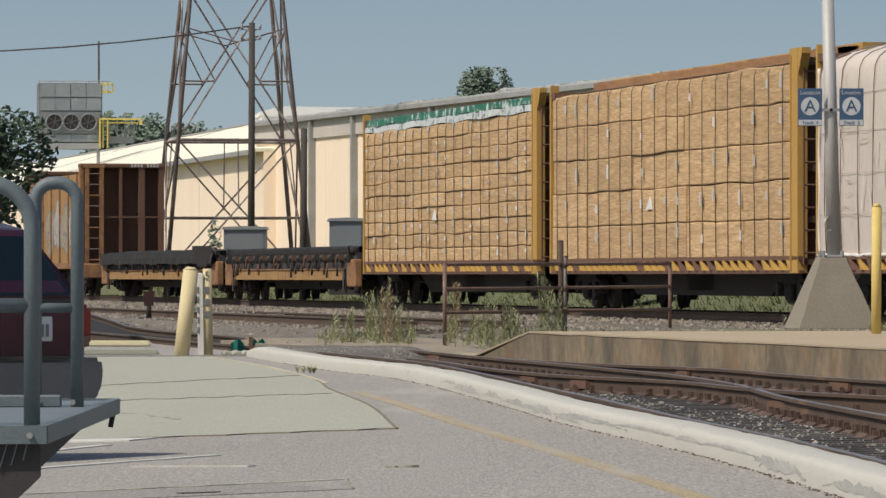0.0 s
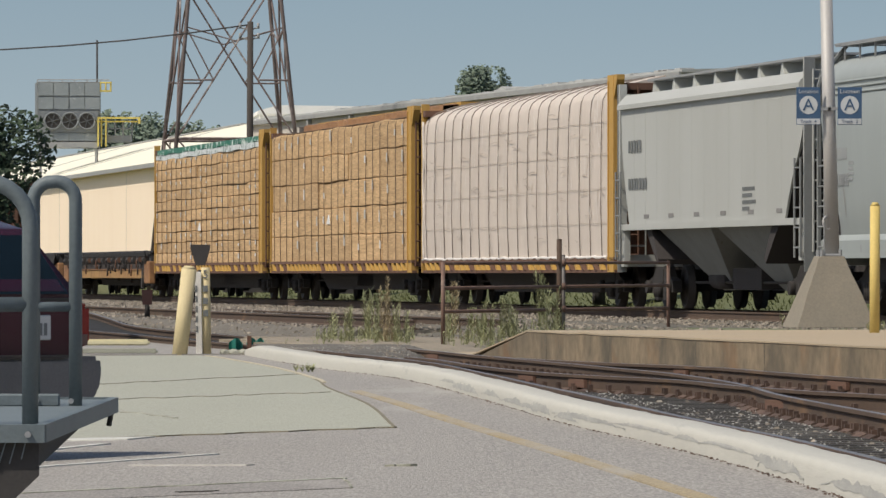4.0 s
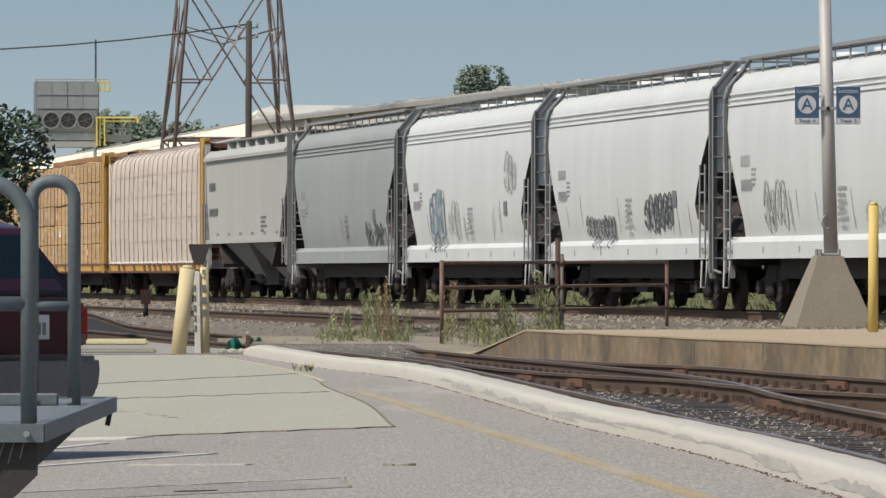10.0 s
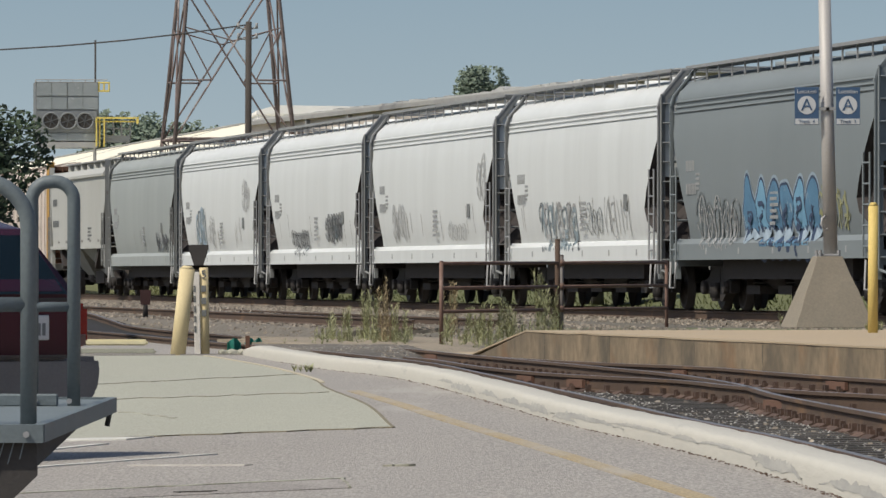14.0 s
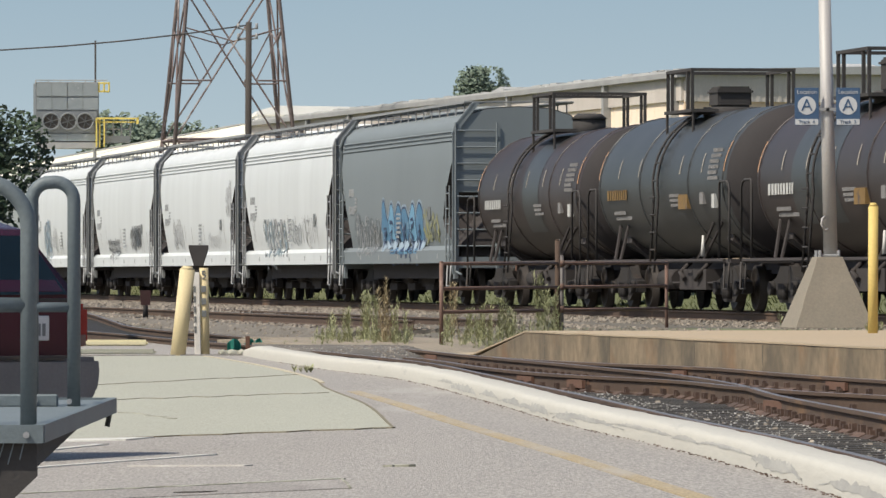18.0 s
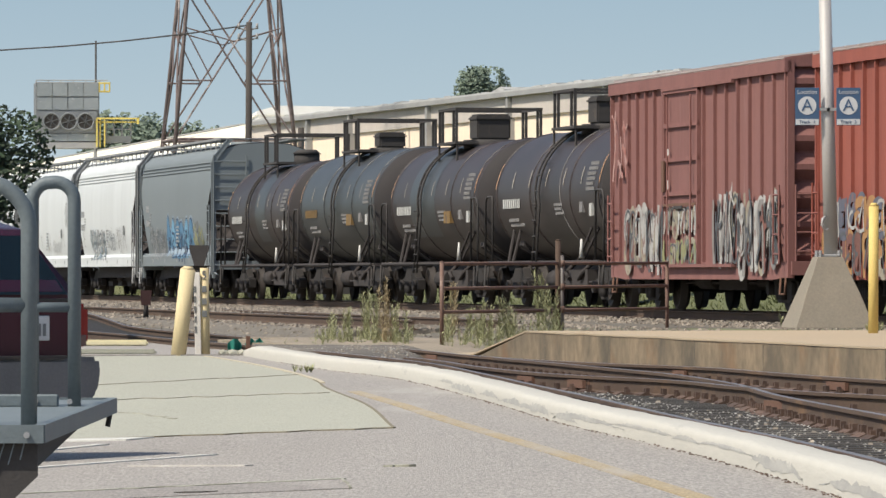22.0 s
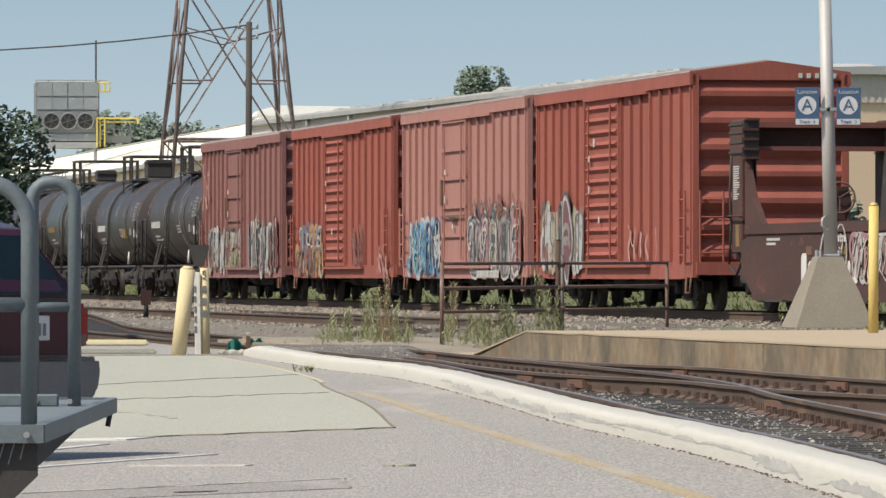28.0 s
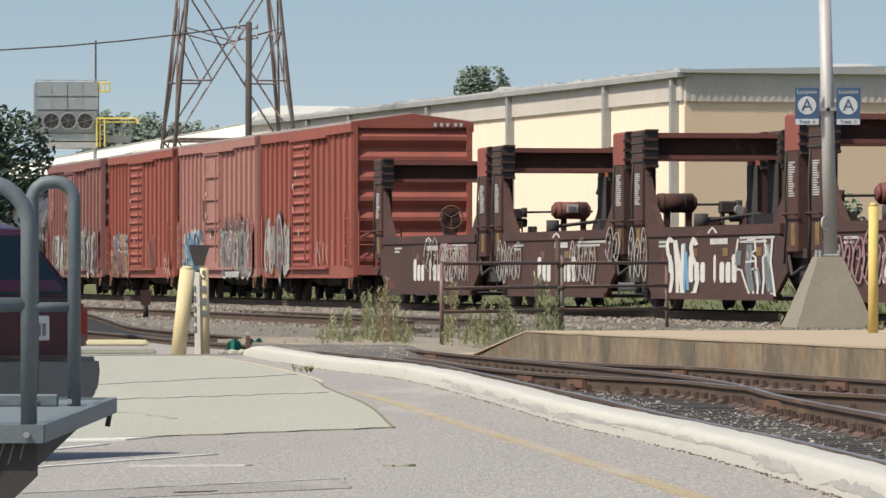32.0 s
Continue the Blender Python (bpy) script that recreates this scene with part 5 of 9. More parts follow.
def hopper(far, near, paint_mat, label, seed, sill=True):
    ob, L = car("covered_hopper", far, near, label, "hopper car", "covered hopper cars")
    h = L / 2
    # rounded cross-section, from the side sill round the roof
    prof = [(1.42, 1.36), (1.46, 1.52), (1.50, 1.75), (1.525, 2.0), (1.545, 2.35), (1.555, 2.8), (1.55, 3.15), (1.54, 3.4), (1.50, 3.78), (1.46, 3.95)]
    roof = [(1.47, 3.97), (1.41, 4.20), (1.20, 4.39), (0.75, 4.53), (0.0, 4.58)]

    def inset(z, end):
        if end > 0:
            return 0.10 + 1.15 * max(0.0, min(1.0, (3.5 - z) / 1.7)) ** 1.15 * (1.0 if z > 1.5 else 0.9)
        return 0.06 + 1.45 * max(0.0, 1 - ((z - 1.85) / 1.55 if z > 1.85 else (1.85 - z) / 0.5) ** 1.25)
    full = prof + roof
    ring = [(y, z) for y, z in full] + [(-y, z) for y, z in full[-2::-1]]
    bm = bmesh.new()
    xs = [-1, -0.72, -0.45, -0.15, 0.15, 0.45, 0.72, 1]
    rings = []
    for t in xs:
        rings.append([bm.verts.new((t * (h - inset(z, t)), y, z)) for y, z in ring])
    for a, b in zip(rings, rings[1:]):
        for k in range(len(ring) - 1):
            bm.faces.new((a[k], a[k + 1], b[k + 1], b[k])).smooth = True
        bm.faces.new((a[-1], a[0], b[0], b[-1]))
    # End caps in UNDER: the recess's deep shade put into the colour.
    for r in (rings[0], rings[-1]):
        c = bm.verts.new((sum(v.co.x for v in r) / len(r), 0, 2.6))
        for k in range(len(r)):
            bm.faces.new((r[k], r[(k + 1) % len(r)], c)).material_index = 1
            e = bm.edges.get((r[k], r[(k + 1) % len(r)]))
            if e:
                e.smooth = False
    part("body", bm, (paint_mat, UNDER), ob)
    # ribs along the top of the side, and the eave strip
    bm = bmesh.new()
    for s in (1, -1):
        for z, y in ((3.80, 1.505), (3.90, 1.485), (4.0, 1.47)):
            rod(bm, (-h + 0.12, s * y, z), (h - 0.12, s * y, z), 0.024, 6)
    part("eave_rib", bm, paint_mat, ob)
    for s in (1, -1):
        bm = bmesh.new()
        prism(bm, [(s * 1.55, 0.98), (s * 1.55, 1.28), (s * 1.43, 1.38), (s * 1.38, 1.38), (s * 1.46, 1.26), (s * 1.46, 0.98)], -h + 0.15, h - 0.15, "x")
        part("side_sill", bm, paint_mat, ob)
    # hopper bays below
    for k in range(4):
        cx = -h + 2.9 + (L - 5.8) * (k + 0.5) / 4
        w = (L - 5.8) / 8
        bm = bmesh.new()
        t = [bm.verts.new((cx + a * w * 0.97, b * 1.35, 1.36)) for a, b in ((-1, -1), (1, -1), (1, 1), (-1, 1))]
        u = [bm.verts.new((cx + a * 0.33, b * 0.36, 0.34)) for a, b in ((-1, -1), (1, -1), (1, 1), (-1, 1))]
        for i in range(4):
            bm.faces.new((t[i], t[(i + 1) % 4], u[(i + 1) % 4], u[i]))
        bm.faces.new(u[::-1]), bm.faces.new(t)
        part("hopper_outlet", bm, UNDER, ob)
        part("outlet_gate", boxes((cx - 0.55, cx + 0.55, -0.9, 0.9, 0.34, 0.50)), UNDER, ob)
    part("ridge_sheet", boxes((-h + 3.0, h - 3.0, -1.2, 1.2, 0.62, 1.36)), UNDER, ob)
    # slope sheets and end frames, the ends' deep shade put into dark UNDER
    for s in (1, -1):
        bm = bmesh.new()
        prism(bm, [(s * (h - 0.2), 1.15), (s * (h - 2.6), 1.15), (s * (h - 1.2), 2.4), (s * (h - 1.05), 2.4)], -1.30, 1.30)
        part("slope_sheet", bm, UNDER, ob)
        bm = boxes((s * (h - 0.35), s * h, -1.5, 1.5, 0.86, 1.12))
        for y in (-0.5, 0.5):
            bm_box(bm, s * (h - 0.10), s * (h - 0.02), y - 0.05, y + 0.05, 1.1, 4.0)
        part("end_frame", bm, UNDER if paint_mat is HOPPER_WHITE else paint_mat, ob)
        part("end_sheet", prism(bmesh.new(), [(-1.44, 2.6), (1.44, 2.6), (1.44, 3.95), (1.39, 4.19), (1.18, 4.37), (0.74, 4.51), (0.0, 4.56), (-0.74, 4.51), (-1.18, 4.37), (-1.39, 4.19), (-1.44, 3.95)], s * (h - 0.05), s * (h - 0.01), "x"), paint_mat, ob)
        # broad corner plate, bent in over the eave to the running board
        frame_mat = END_GREY if paint_mat in (HOPPER_WHITE, HOPPER_GREY) else paint_mat
        wide = 0.14 if s < 0 else 0.05
        bm = bmesh.new()
        prism(bm, [(1.56, 0.72), (1.56, 3.92), (1.50, 4.12), (1.06, 4.66), (1.06 - wide, 4.66), (1.50 - wide, 4.10), (1.56 - wide, 3.90), (1.56 - wide, 0.72)], s * (h - 0.01), s * (h + 0.03), "x")
        part("corner_plate", bm, frame_mat, ob)
        bm = bmesh.new()
        prism(bm, [(s * (h + 0.04), 0.72), (s * (h + 0.04), 3.95), (s * (h - 0.01), 3.95), (s * (h - 0.01), 0.72)], 1.55, 1.575)
        prism(bm, [(1.585, 3.93), (1.525, 4.14), (1.085, 4.68), (1.05, 4.66), (1.49, 4.12), (1.55, 3.93)], s * (h - 0.05), s * (h + 0.04), "x")
        part("corner_flange", bm, GALV if paint_mat is HOPPER_WHITE else frame_mat, ob)
        ladder(ob, s * (h - 0.42), 1.60, 1.0, 2.75, 0.46, GALV if paint_mat is HOPPER_WHITE else frame_mat, n=5)
        ladder(ob, s * (h + 0.05), 1.02, 0.8, 4.2, 0.96, frame_mat, "y", n=9)
        bm = boxes((s * (h - 0.28), s * (h - 0.08), 1.42, 1.50, 0.62, 0.98))
        rod(bm, (s * (h - 0.1), 1.5, 0.80), (s * (h + 0.5), 1.45, 0.72), 0.025, 6)
        part("jacking_pad", bm, frame_mat, ob, "grey bracket below the corner")
        bm = bmesh.new()
        pipe(bm, [(s * (h - 0.55), 1.58, 0.95), (s * (h - 0.55), 1.60, 0.45), (s * (h - 0.1), 1.60, 0.45), (s * (h - 0.1), 1.58, 0.95)], 0.022, 6)
        part("step", bm, GALV, ob, "bent steel sill step")
    # running boards
    for s in (1, -1):
        bm = bmesh.new()
        bm_box(bm, -h + 0.1, h - 0.1, s * 0.78, s * 1.25, 4.645, 4.67)
        bm_box(bm, -h + 0.1, h - 0.1, s * 1.25, s * 1.275, 4.64, 4.70)
        part("running_board", bm, GALV, ob, "galvanised roof running board")
        for k in range(15):
            x = -h + 0.5 + (L - 1.0) * k / 14
            part("board_bracket", boxes((x - 0.02, x + 0.02, s * 1.20 - 0.014, s * 1.20 + 0.014, 4.34, 4.645)), GALV, ob)
    for s in (1, -1):
        part("end_walkway", boxes((s * (h - 0.5), s * (h - 0.05), -1.28, 1.28, 4.665, 4.69)), GALV, ob)
    for k in range(4):
        bm = bmesh.new()
        cx = -h + 2.6 + (L - 5.2) * (k + 0.5) / 4
        rod(bm, (cx, 0, 4.54), (cx, 0, 4.66), 0.42, 16)
        part("hatch", bm, paint_mat, ob, "round roof hatch")
    truck(ob, h - 2.0), truck(ob, -h + 2.0)
    underframe(ob, L, 0.75, 1.05, 0.3)
    coupler(ob, h)
    bars(ob, h - 1.35, 1.556, 2.86, [0.75], INK_FADED, 0.20, 0.3, seed, 0.5)
    bars(ob, h - 1.35, 1.552, 2.42, [0.85], INK_FADED, 0.20, 0.3, seed + 1, 0.5)
    bars(ob, h - 2.2, 1.552, 2.62, [0.35, 0.3, 0.35, 0.25], INK_FADED, 0.05, 0.09, seed + 2)
    bars(ob, -h + 7.8, 1.545, 2.2, [0.6, 0.5, 0.6, 0.5, 0.6, 0.4], INK_FADED, 0.06, 0.11, seed + 3)
    rnd = random.Random(seed)
    bm = bmesh.new()
    for k in range(9):
        x, z = rnd.uniform(-h + 1.8, h - 1.6), rnd.uniform(1.42, 1.7)
        ribbon(bm, [(x + 0.03 * rnd.uniform(-1, 1), z), (x + 0.02, z + 0.3), (x + 0.08, z + rnd.uniform(0.4, 0.7))], 0.018, (hopper_side, 0.003))
    tagged(part("rub_streak", bm, DRESS, ob), kind="stuff")
    for k in range(5):
        x = -h + 1.2 + (L - 2.4) * (k + 0.3) / 5
        part("sill_stencil", boxes((x, x + 0.10, 1.55, 1.556, 1.08, 1.20)), INK_FADED, ob)
    part("placard", boxes((-h + 3.0, -h + 3.35, 1.545, 1.553, 2.0, 2.3)), INK, ob)
    return ob, h


ob, h = hopper(66.8, 50.6, HOPPER_GREY, "dull grey covered hopper railcar with faded marks", 11)
drips(ob, -6.5, -3.2, 1.4, 2.0, hopper_side, (SPRAY_BLACK, SPRAY_INK), "thin dark sprayed tags", 3, 0.36)
ob, h = hopper(49.3, 33.0, HOPPER_WHITE, "dusty white covered hopper railcar with blue-grey spray", 21)
brushed(ob, 2.6, 4.6, 1.45, 2.65, hopper_side, (SPRAY_TEAL, SPRAY_PALE, SPRAY_TEAL, SPRAY_INK), "blue-grey sprayed letters", 5, 4, 0.07)
drips(ob, 2.7, 4.4, 1.05, 1.6, hopper_side, (SPRAY_TEAL, SPRAY_INK), "blue-grey sprayed drips", 6, 0.3)
loops(ob, 0.8, 2.2, 1.45, 2.4, hopper_side, SPRAY_FAINT, "faint pinkish sprayed loops", 26, 3, 0.006)
loops(ob, -6.3, -5.0, 2.4, 3.4, hopper_side, SPRAY_FAINT, "faint sprayed loops high on the side", 27, 3, 0.0075)
ob, h = hopper(31.4, 15.4, HOPPER_WHITE, "dusty white covered hopper railcar with black tags", 31)
loops(ob, 1.0, 3.9, 1.42, 1.95, hopper_side, SPRAY_BLACK, "black looping sprayed tag", 7, 8, 0.0084)
scrawl(ob, 0.9, 3.2, 1.0, 1.5, hopper_side, SPRAY_INK, "black sprayed drips over the sill", 28, 5, 0.022)
loops(ob, -4.6, -2.0, 1.5, 2.3, hopper_side, SPRAY_BLACK, "black looping sprayed tag", 8, 6, 0.0102)
piece(ob, -4.3, -3.0, 1.55, 2.2, hopper_side, (SPRAY_INK, SPRAY_TEAL), SPRAY_INK, "grey sprayed fill", 18, 3, edge_w=0.015, swell=0.4)
ob, h = hopper(14.1, -2.5, HOPPER_WHITE, "dusty white covered hopper railcar with faint tags", 41)
loops(ob, 3.4, 5.2, 1.45, 2.4, hopper_side, SPRAY_FAINT, "faint grey sprayed tag", 9, 4, 0.0072)
loops(ob, -4.6, -2.4, 1.45, 2.0, hopper_side, SPRAY_FAINT, "faint grey sprayed tag", 29, 4, 0.006)
loops(ob, -7.3, -6.3, 2.3, 3.4, hopper_side, SPRAY_FAINT, "faint sprayed loops high on the side", 30, 2, 0.0075)
ob, h = hopper(-4.0, -20.0, HOPPER_WHITE, "dusty white covered hopper railcar with grey tags", 51)
brushed(ob, 0.2, 4.2, 1.42, 2.25, hopper_side, (SPRAY_TEAL, SPRAY_FAINT, SPRAY_TEAL, SPRAY_INK), "run-down grey sprayed letters", 10, 8, 0.045)
drips(ob, 0.0, 3.8, 1.0, 1.5, hopper_side, (SPRAY_TEAL, SPRAY_INK), "grey sprayed drips over the sill", 17, 0.26)
loops(ob, -2.4, -0.8, 1.45, 2.2, hopper_side, SPRAY_INK, "thin dark sprayed loops", 12, 3, 0.0066)
scrawl(ob, -5.2, -2.6, 1.45, 2.3, hopper_side, SPRAY_FAINT, "thin dark sprayed tag", 32, 6, 0.02)
ob, h = hopper(-21.2, -37.4, HOPPER_DARK, "slate-grey covered hopper railcar with a blue sprayed name", 61)
piece(ob, -3.95, 1.95, 1.36, 2.35, hopper_side, (SPRAY_BLUE, SPRAY_SKY, SPRAY_BLUE), SPRAY_NAVY, "bright blue swollen sprayed letters outlined in black", 13, 6, halo=SPRAY_PALE, boxy=2.6, spike=0.35, edge_w=0.055, swell=0.52)
piece(ob, -3.3, 0.6, 0.98, 1.36, hopper_side, (SPRAY_SKY, SPRAY_BLUE), SPRAY_NAVY, "blue sprayed letters low on the side", 14, 6, boxy=4, edge_w=0.05, swell=0.4, marks=1)
drips(ob, -5.9, -4.1, 1.4, 2.4, hopper_side, (SPRAY_OLIVE, SPRAY_OLIVE), "pale yellow sprayed smear", 16, 0.14)
loops(ob, 2.4, 5.9, 1.3, 2.3, hopper_side, SPRAY_INK, "dark looping outlines", 15, 5, 0.009)
loops(ob, 2.6, 5.7, 1.05, 2.2, hopper_side, SPRAY_FAINT, "pale looping outlines", 25, 5, 0.0075)


# ---- the shorter ribbed hopper with open underside ----
def short_hopper(far, near):
    ob, L = car("covered_hopper", far, near, "grey-tan two-bay covered hopper railcar with open ends", "hopper car", "covered hopper cars")
    h = L / 2
    for s in (1, -1):
        bm = bmesh.new()
        out = [(-h + 1.6, 1.70), (h - 1.0, 1.70), (h - 0.75, 2.2), (h - 0.42, 2.9), (h - 0.28, 3.4), (h - 0.22, 3.98), (-h + 0.15, 3.98), (-h + 0.2, 3.3), (-h + 0.5, 2.9), (-h + 0.95, 2.5), (-h + 1.3, 2.1)]
        prism(bm, out, s * 1.50, s * 1.54)
        part("side_sheet", bm, HOPPER_TAN, ob)
        bm = boxes((-h + 0.2, h - 0.2, s * 1.42, s * 1.58, 1.58, 1.70))
        part("side_sill", bm, HOPPER_TAN, ob)
        for k in range(13):
            x = -h + 1.9 + (L - 3.4) * k / 12
            part("side_seam", boxes((x - 0.02, x + 0.02, s * 1.535, s * 1.542, 1.72, 3.95)), HOPPER_TAN, ob)
        bm = bmesh.new()
        prism(bm, [(s * 1.62, 3.98), (s * 1.62, 4.07), (s * 1.45, 4.27), (0.0, 4.40), (0.0, 4.34), (s * 1.42, 4.0), (s * 1.5, 3.98)], -h + 0.2, h - 0.2, "x")
        part("roof_half", bm, HOPPER_TAN, ob)
        part("running_board", boxes((-h + 0.2, h - 0.2, s * 0.5, s * 1.0, 4.56, 4.60)), GALV, ob, "roof running board")
        for k in range(9):
            x = -h + 0.6 + (L - 1.2) * k / 8
            part("board_bracket", prism(bmesh.new(), [(x - 0.18, 4.3), (x + 0.18, 4.3), (x + 0.03, 4.57), (x - 0.03, 4.57)], s * 0.5, s * 0.95), HOPPER_TAN, ob)
    for s in (1, -1):
        bm = bmesh.new()
        prism(bm, [(s * (h - 0.3), 3.95), (s * (h - 0.3), 2.9), (s * (h - 3.4), 0.9), (s * (h - 3.5), 1.0), (s * (h - 0.5), 3.95)], -1.48, 1.48)
        part("slope_sheet", bm, UNDER, ob)
        bm = bmesh.new()
        t = [bm.verts.new((s * 2.6 + a * 2.5, b * 1.48, 1.7)) for a, b in ((-1, -1), (1, -1), (1, 1), (-1, 1))]
        u = [bm.verts.new((s * 2.6 + a * 0.5, b * 0.5, 0.4)) for a, b in ((-1, -1), (1, -1), (1, 1), (-1, 1))]
        for i in range(4):
            bm.faces.new((t[i], t[(i + 1) % 4], u[(i + 1) % 4], u[i]))
        bm.faces.new(u[::-1]), bm.faces.new(t)
        part("hopper_outlet", bm, END_GREY, ob, "grimy sloping hopper outlet")
        bm = boxes((s * (h - 0.3), s * h, -1.5, 1.5, 0.86, 1.1))
        for y in (-1.48, 1.48):
            bm_box(bm, s * (h - 0.16), s * (h - 0.02), y - 0.07, y + 0.07, 1.1, 4.5)
            bm_box(bm, s * (h - 0.55), s * (h - 0.35), y - 0.06, y + 0.06, 0.95, 1.6)
        part("end_frame", bm, HOPPER_TAN, ob)
        part("end_sheet", boxes((s * (h - 0.30), s * (h - 0.26), -1.45, 1.45, 2.9, 4.3)), HOPPER_TAN, ob)
        part("corner_plate", boxes((s * (h - 0.01), s * (h + 0.02), 1.38, 1.57, 0.75, 4.5)), END_GREY, ob)
        ladder(ob, s * (h - 0.30), 1.62, 1.0, 2.75, 0.46, END_GREY, n=5)
        ladder(ob, s * (h + 0.03), 1.2, 1.1, 4.3, 0.42, HOPPER_TAN, "y", n=9)
    truck(ob, h - 1.9), truck(ob, -h + 1.9)
    underframe(ob, L, 0.75, 1.05, 0.3)
    coupler(ob, h)
    bars(ob, h - 1.0, 1.552, 3.35, [1.2], INK, 0.24, 0.4, 91, 1.0)
    bars(ob, h - 1.0, 1.552, 2.6, [1.8], INK, 0.22, 0.4, 92, 1.0)
    for k in range(6):
        part("stencil_patch", boxes((-h + 1.8 + k * 2.3, -h + 2.25 + k * 2.3, 1.541, 1.548, 1.80, 1.88)), DUSTY_MARK, ob)
    bars(ob, -h + 5.0, 1.545, 2.3, [1.0, 0.8, 1.1, 0.6], INK, 0.07, 0.12, 93)


short_hopper(84.0, 67.8)


# ---- centre-beam lumber cars ----
PACK = mat("banded_lumber", (0.70, 0.475, 0.255), 0.85, dark=(0.46, 0.29, 0.14), scale=1.6, amount=0.75, fine=7, fine_amount=0.75, stretch=(0.30, 1, 5), per_object=0.10, bump=0.3)
WRAP = mat("dusty_white_wrap", (0.62, 0.54, 0.47), 0.6, dark=(0.50, 0.43, 0.37), scale=0.9, amount=0.6, fine=8, fine_amount=0.1, bump=0.5, stretch=(1, 1, 0.5))
# Shade and glint of the wrap's creases as two colours; the hem is pale too.
WRAP_SHADE = plain("crease_shade_wrap", (0.47, 0.40, 0.34), 0.7)
WRAP_PALE = plain("pale_wrap_and_glint", (0.74, 0.69, 0.64), 0.5)
WRAP_GREEN = mat("green_wrap", (0.015, 0.17, 0.10), 0.5, dark=(0.01, 0.09, 0.06), scale=2.5, amount=0.8, fine=5, spot=(0.55, 0.60, 0.55), spot_at=0.54, spot_scale=3.5, spot_soft=0.04)
WRAP_WHITE = mat("printed_white_wrap", (0.66, 0.68, 0.67), 0.5, dark=(0.45, 0.50, 0.48), scale=2.5, amount=0.8, fine=5, spot=(0.05, 0.10, 0.08), spot_at=0.56, spot_scale=5.0, spot_soft=0.03)
STRAP_W = plain("dusty_strap", (0.24, 0.20, 0.17), 0.8)
STRAP = plain("dark_strap", (0.12, 0.09, 0.065), 0.7)
DUNNAGE = mat("rough_brown_timber", (0.36, 0.20, 0.095), 0.9, dark=(0.20, 0.10, 0.05), scale=1.6, amount=0.9, fine=14, fine_amount=0.5, stretch=(0.4, 1, 5), bump=0.5)
TAG_DULL = plain("grey_white_tag", (0.52, 0.52, 0.49), 0.7)
TAG = plain("white_paper_tag", (0.72, 0.72, 0.70), 0.7)


def lumber_car(far, near, rows, seed, wrapped=False, green=False):
    label = "yellow centre-beam flatcar carrying %s" % ("lumber under dusty white wrap" if wrapped else "banded tan lumber packs")
    ob, L = car("lumber_flatcar", far, near, label, "flat car", "lumber cars")
    h = L / 2
    rnd = random.Random(seed)
    part("deck", boxes((-h, h, -1.45, 1.45, 0.90, 1.02)), RUST, ob)
    # deck edge with its row of slanted stake pockets
    for s in (1, -1):
        bm = boxes((-h, h, s * 1.42, s * 1.52, 0.98, 1.05), (-h, h, s * 1.40, s * 1.50, 0.74, 0.80))
        part("side_sill", bm, RUST, ob)
    n = 34
    for k in range(n):
        x = -h + 0.4 + (L - 0.8) * (k + 0.5) / n
        part("winch", prism(bmesh.new(), [(x - 0.20, 0.80), (x - 0.02, 0.80), (x + 0.20, 0.98), (x + 0.02, 0.98)], 1.40, 1.53), YELLOW_CAR if k % 2 or rnd.random() < 0.3 else RUST, ob)
    # bulkheads and centre beam
    for s in (1, -1):
        for y in (-1.43, 1.43):
            wide = 0.66 if s < 0 else 0.16
            part("bulkhead_post", boxes((s * (h - wide), s * (h - 0.05), y - 0.09, y + 0.09, 0.75, 4.72)), YELLOW_CAR, ob)
            if s < 0:
                part("post_gusset", prism(bmesh.new(), [(-h + 0.05, 4.72), (-h + 0.05, 4.25), (-h - 0.25, 4.62), (-h - 0.25, 4.72)], y - 0.08, y + 0.08), YELLOW_CAR, ob)
                part("post_web", boxes((-h + 0.50, -h + 0.55, y + (0.09 if y > 0 else -0.115), y + (0.115 if y > 0 else -0.09), 0.8, 4.6)), YELLOW_CAR, ob)
        bm = boxes((s * (h - 0.36), s * (h - 0.30), -1.40, 1.40, 1.0, 4.55))
        part("bulkhead_sheet", bm, RUST, ob, "brown bulkhead sheet")
        part("bulkhead_cap", boxes((s * (h - 0.5), s * (h - 0.08), -1.5, 1.5, 4.42, 4.56)), RUST, ob)
        bm = bmesh.new()
        for z in (1.7, 2.6, 3.5):
            bm_box(bm, s * (h - 0.28), s * (h - 0.1), -1.38, 1.38, z - 0.06, z + 0.06)
        part("bulkhead_beam", bm, RUST, ob)
        ladder(ob, s * (h + 0.02), 1.22, 0.9, 4.5, 0.40, RUST, "y", n=9)
    part("centre_beam", boxes((-h + 0.4, h - 0.4, -0.25, 0.25, 4.45 if green or wrapped else 4.62, 4.64 if green or wrapped else 4.84), (-h + 0.4, h - 0.4, -0.12, 0.12, 1.02, 4.62)), YELLOW_CAR, ob)
    x0, x1 = -h + 0.72, h - 0.2
    top = 4.46 if not green else 4.24
    if not wrapped and not green:
        bm = bmesh.new()
        prev = None
        for x in spaced(x0, x1, 60):
            lo, hi = 4.40, 4.76 + 0.05 * noise.noise(Vector((x * 1.4, 0, seed)))
            y = 0.62 + 0.06 * noise.noise(Vector((x * 2.1, 3, seed)))
            cur = [bm.verts.new(q) for q in ((x, y, lo), (x, y, hi), (x, 0.26, hi + 0.03), (x, 0.26, lo))]
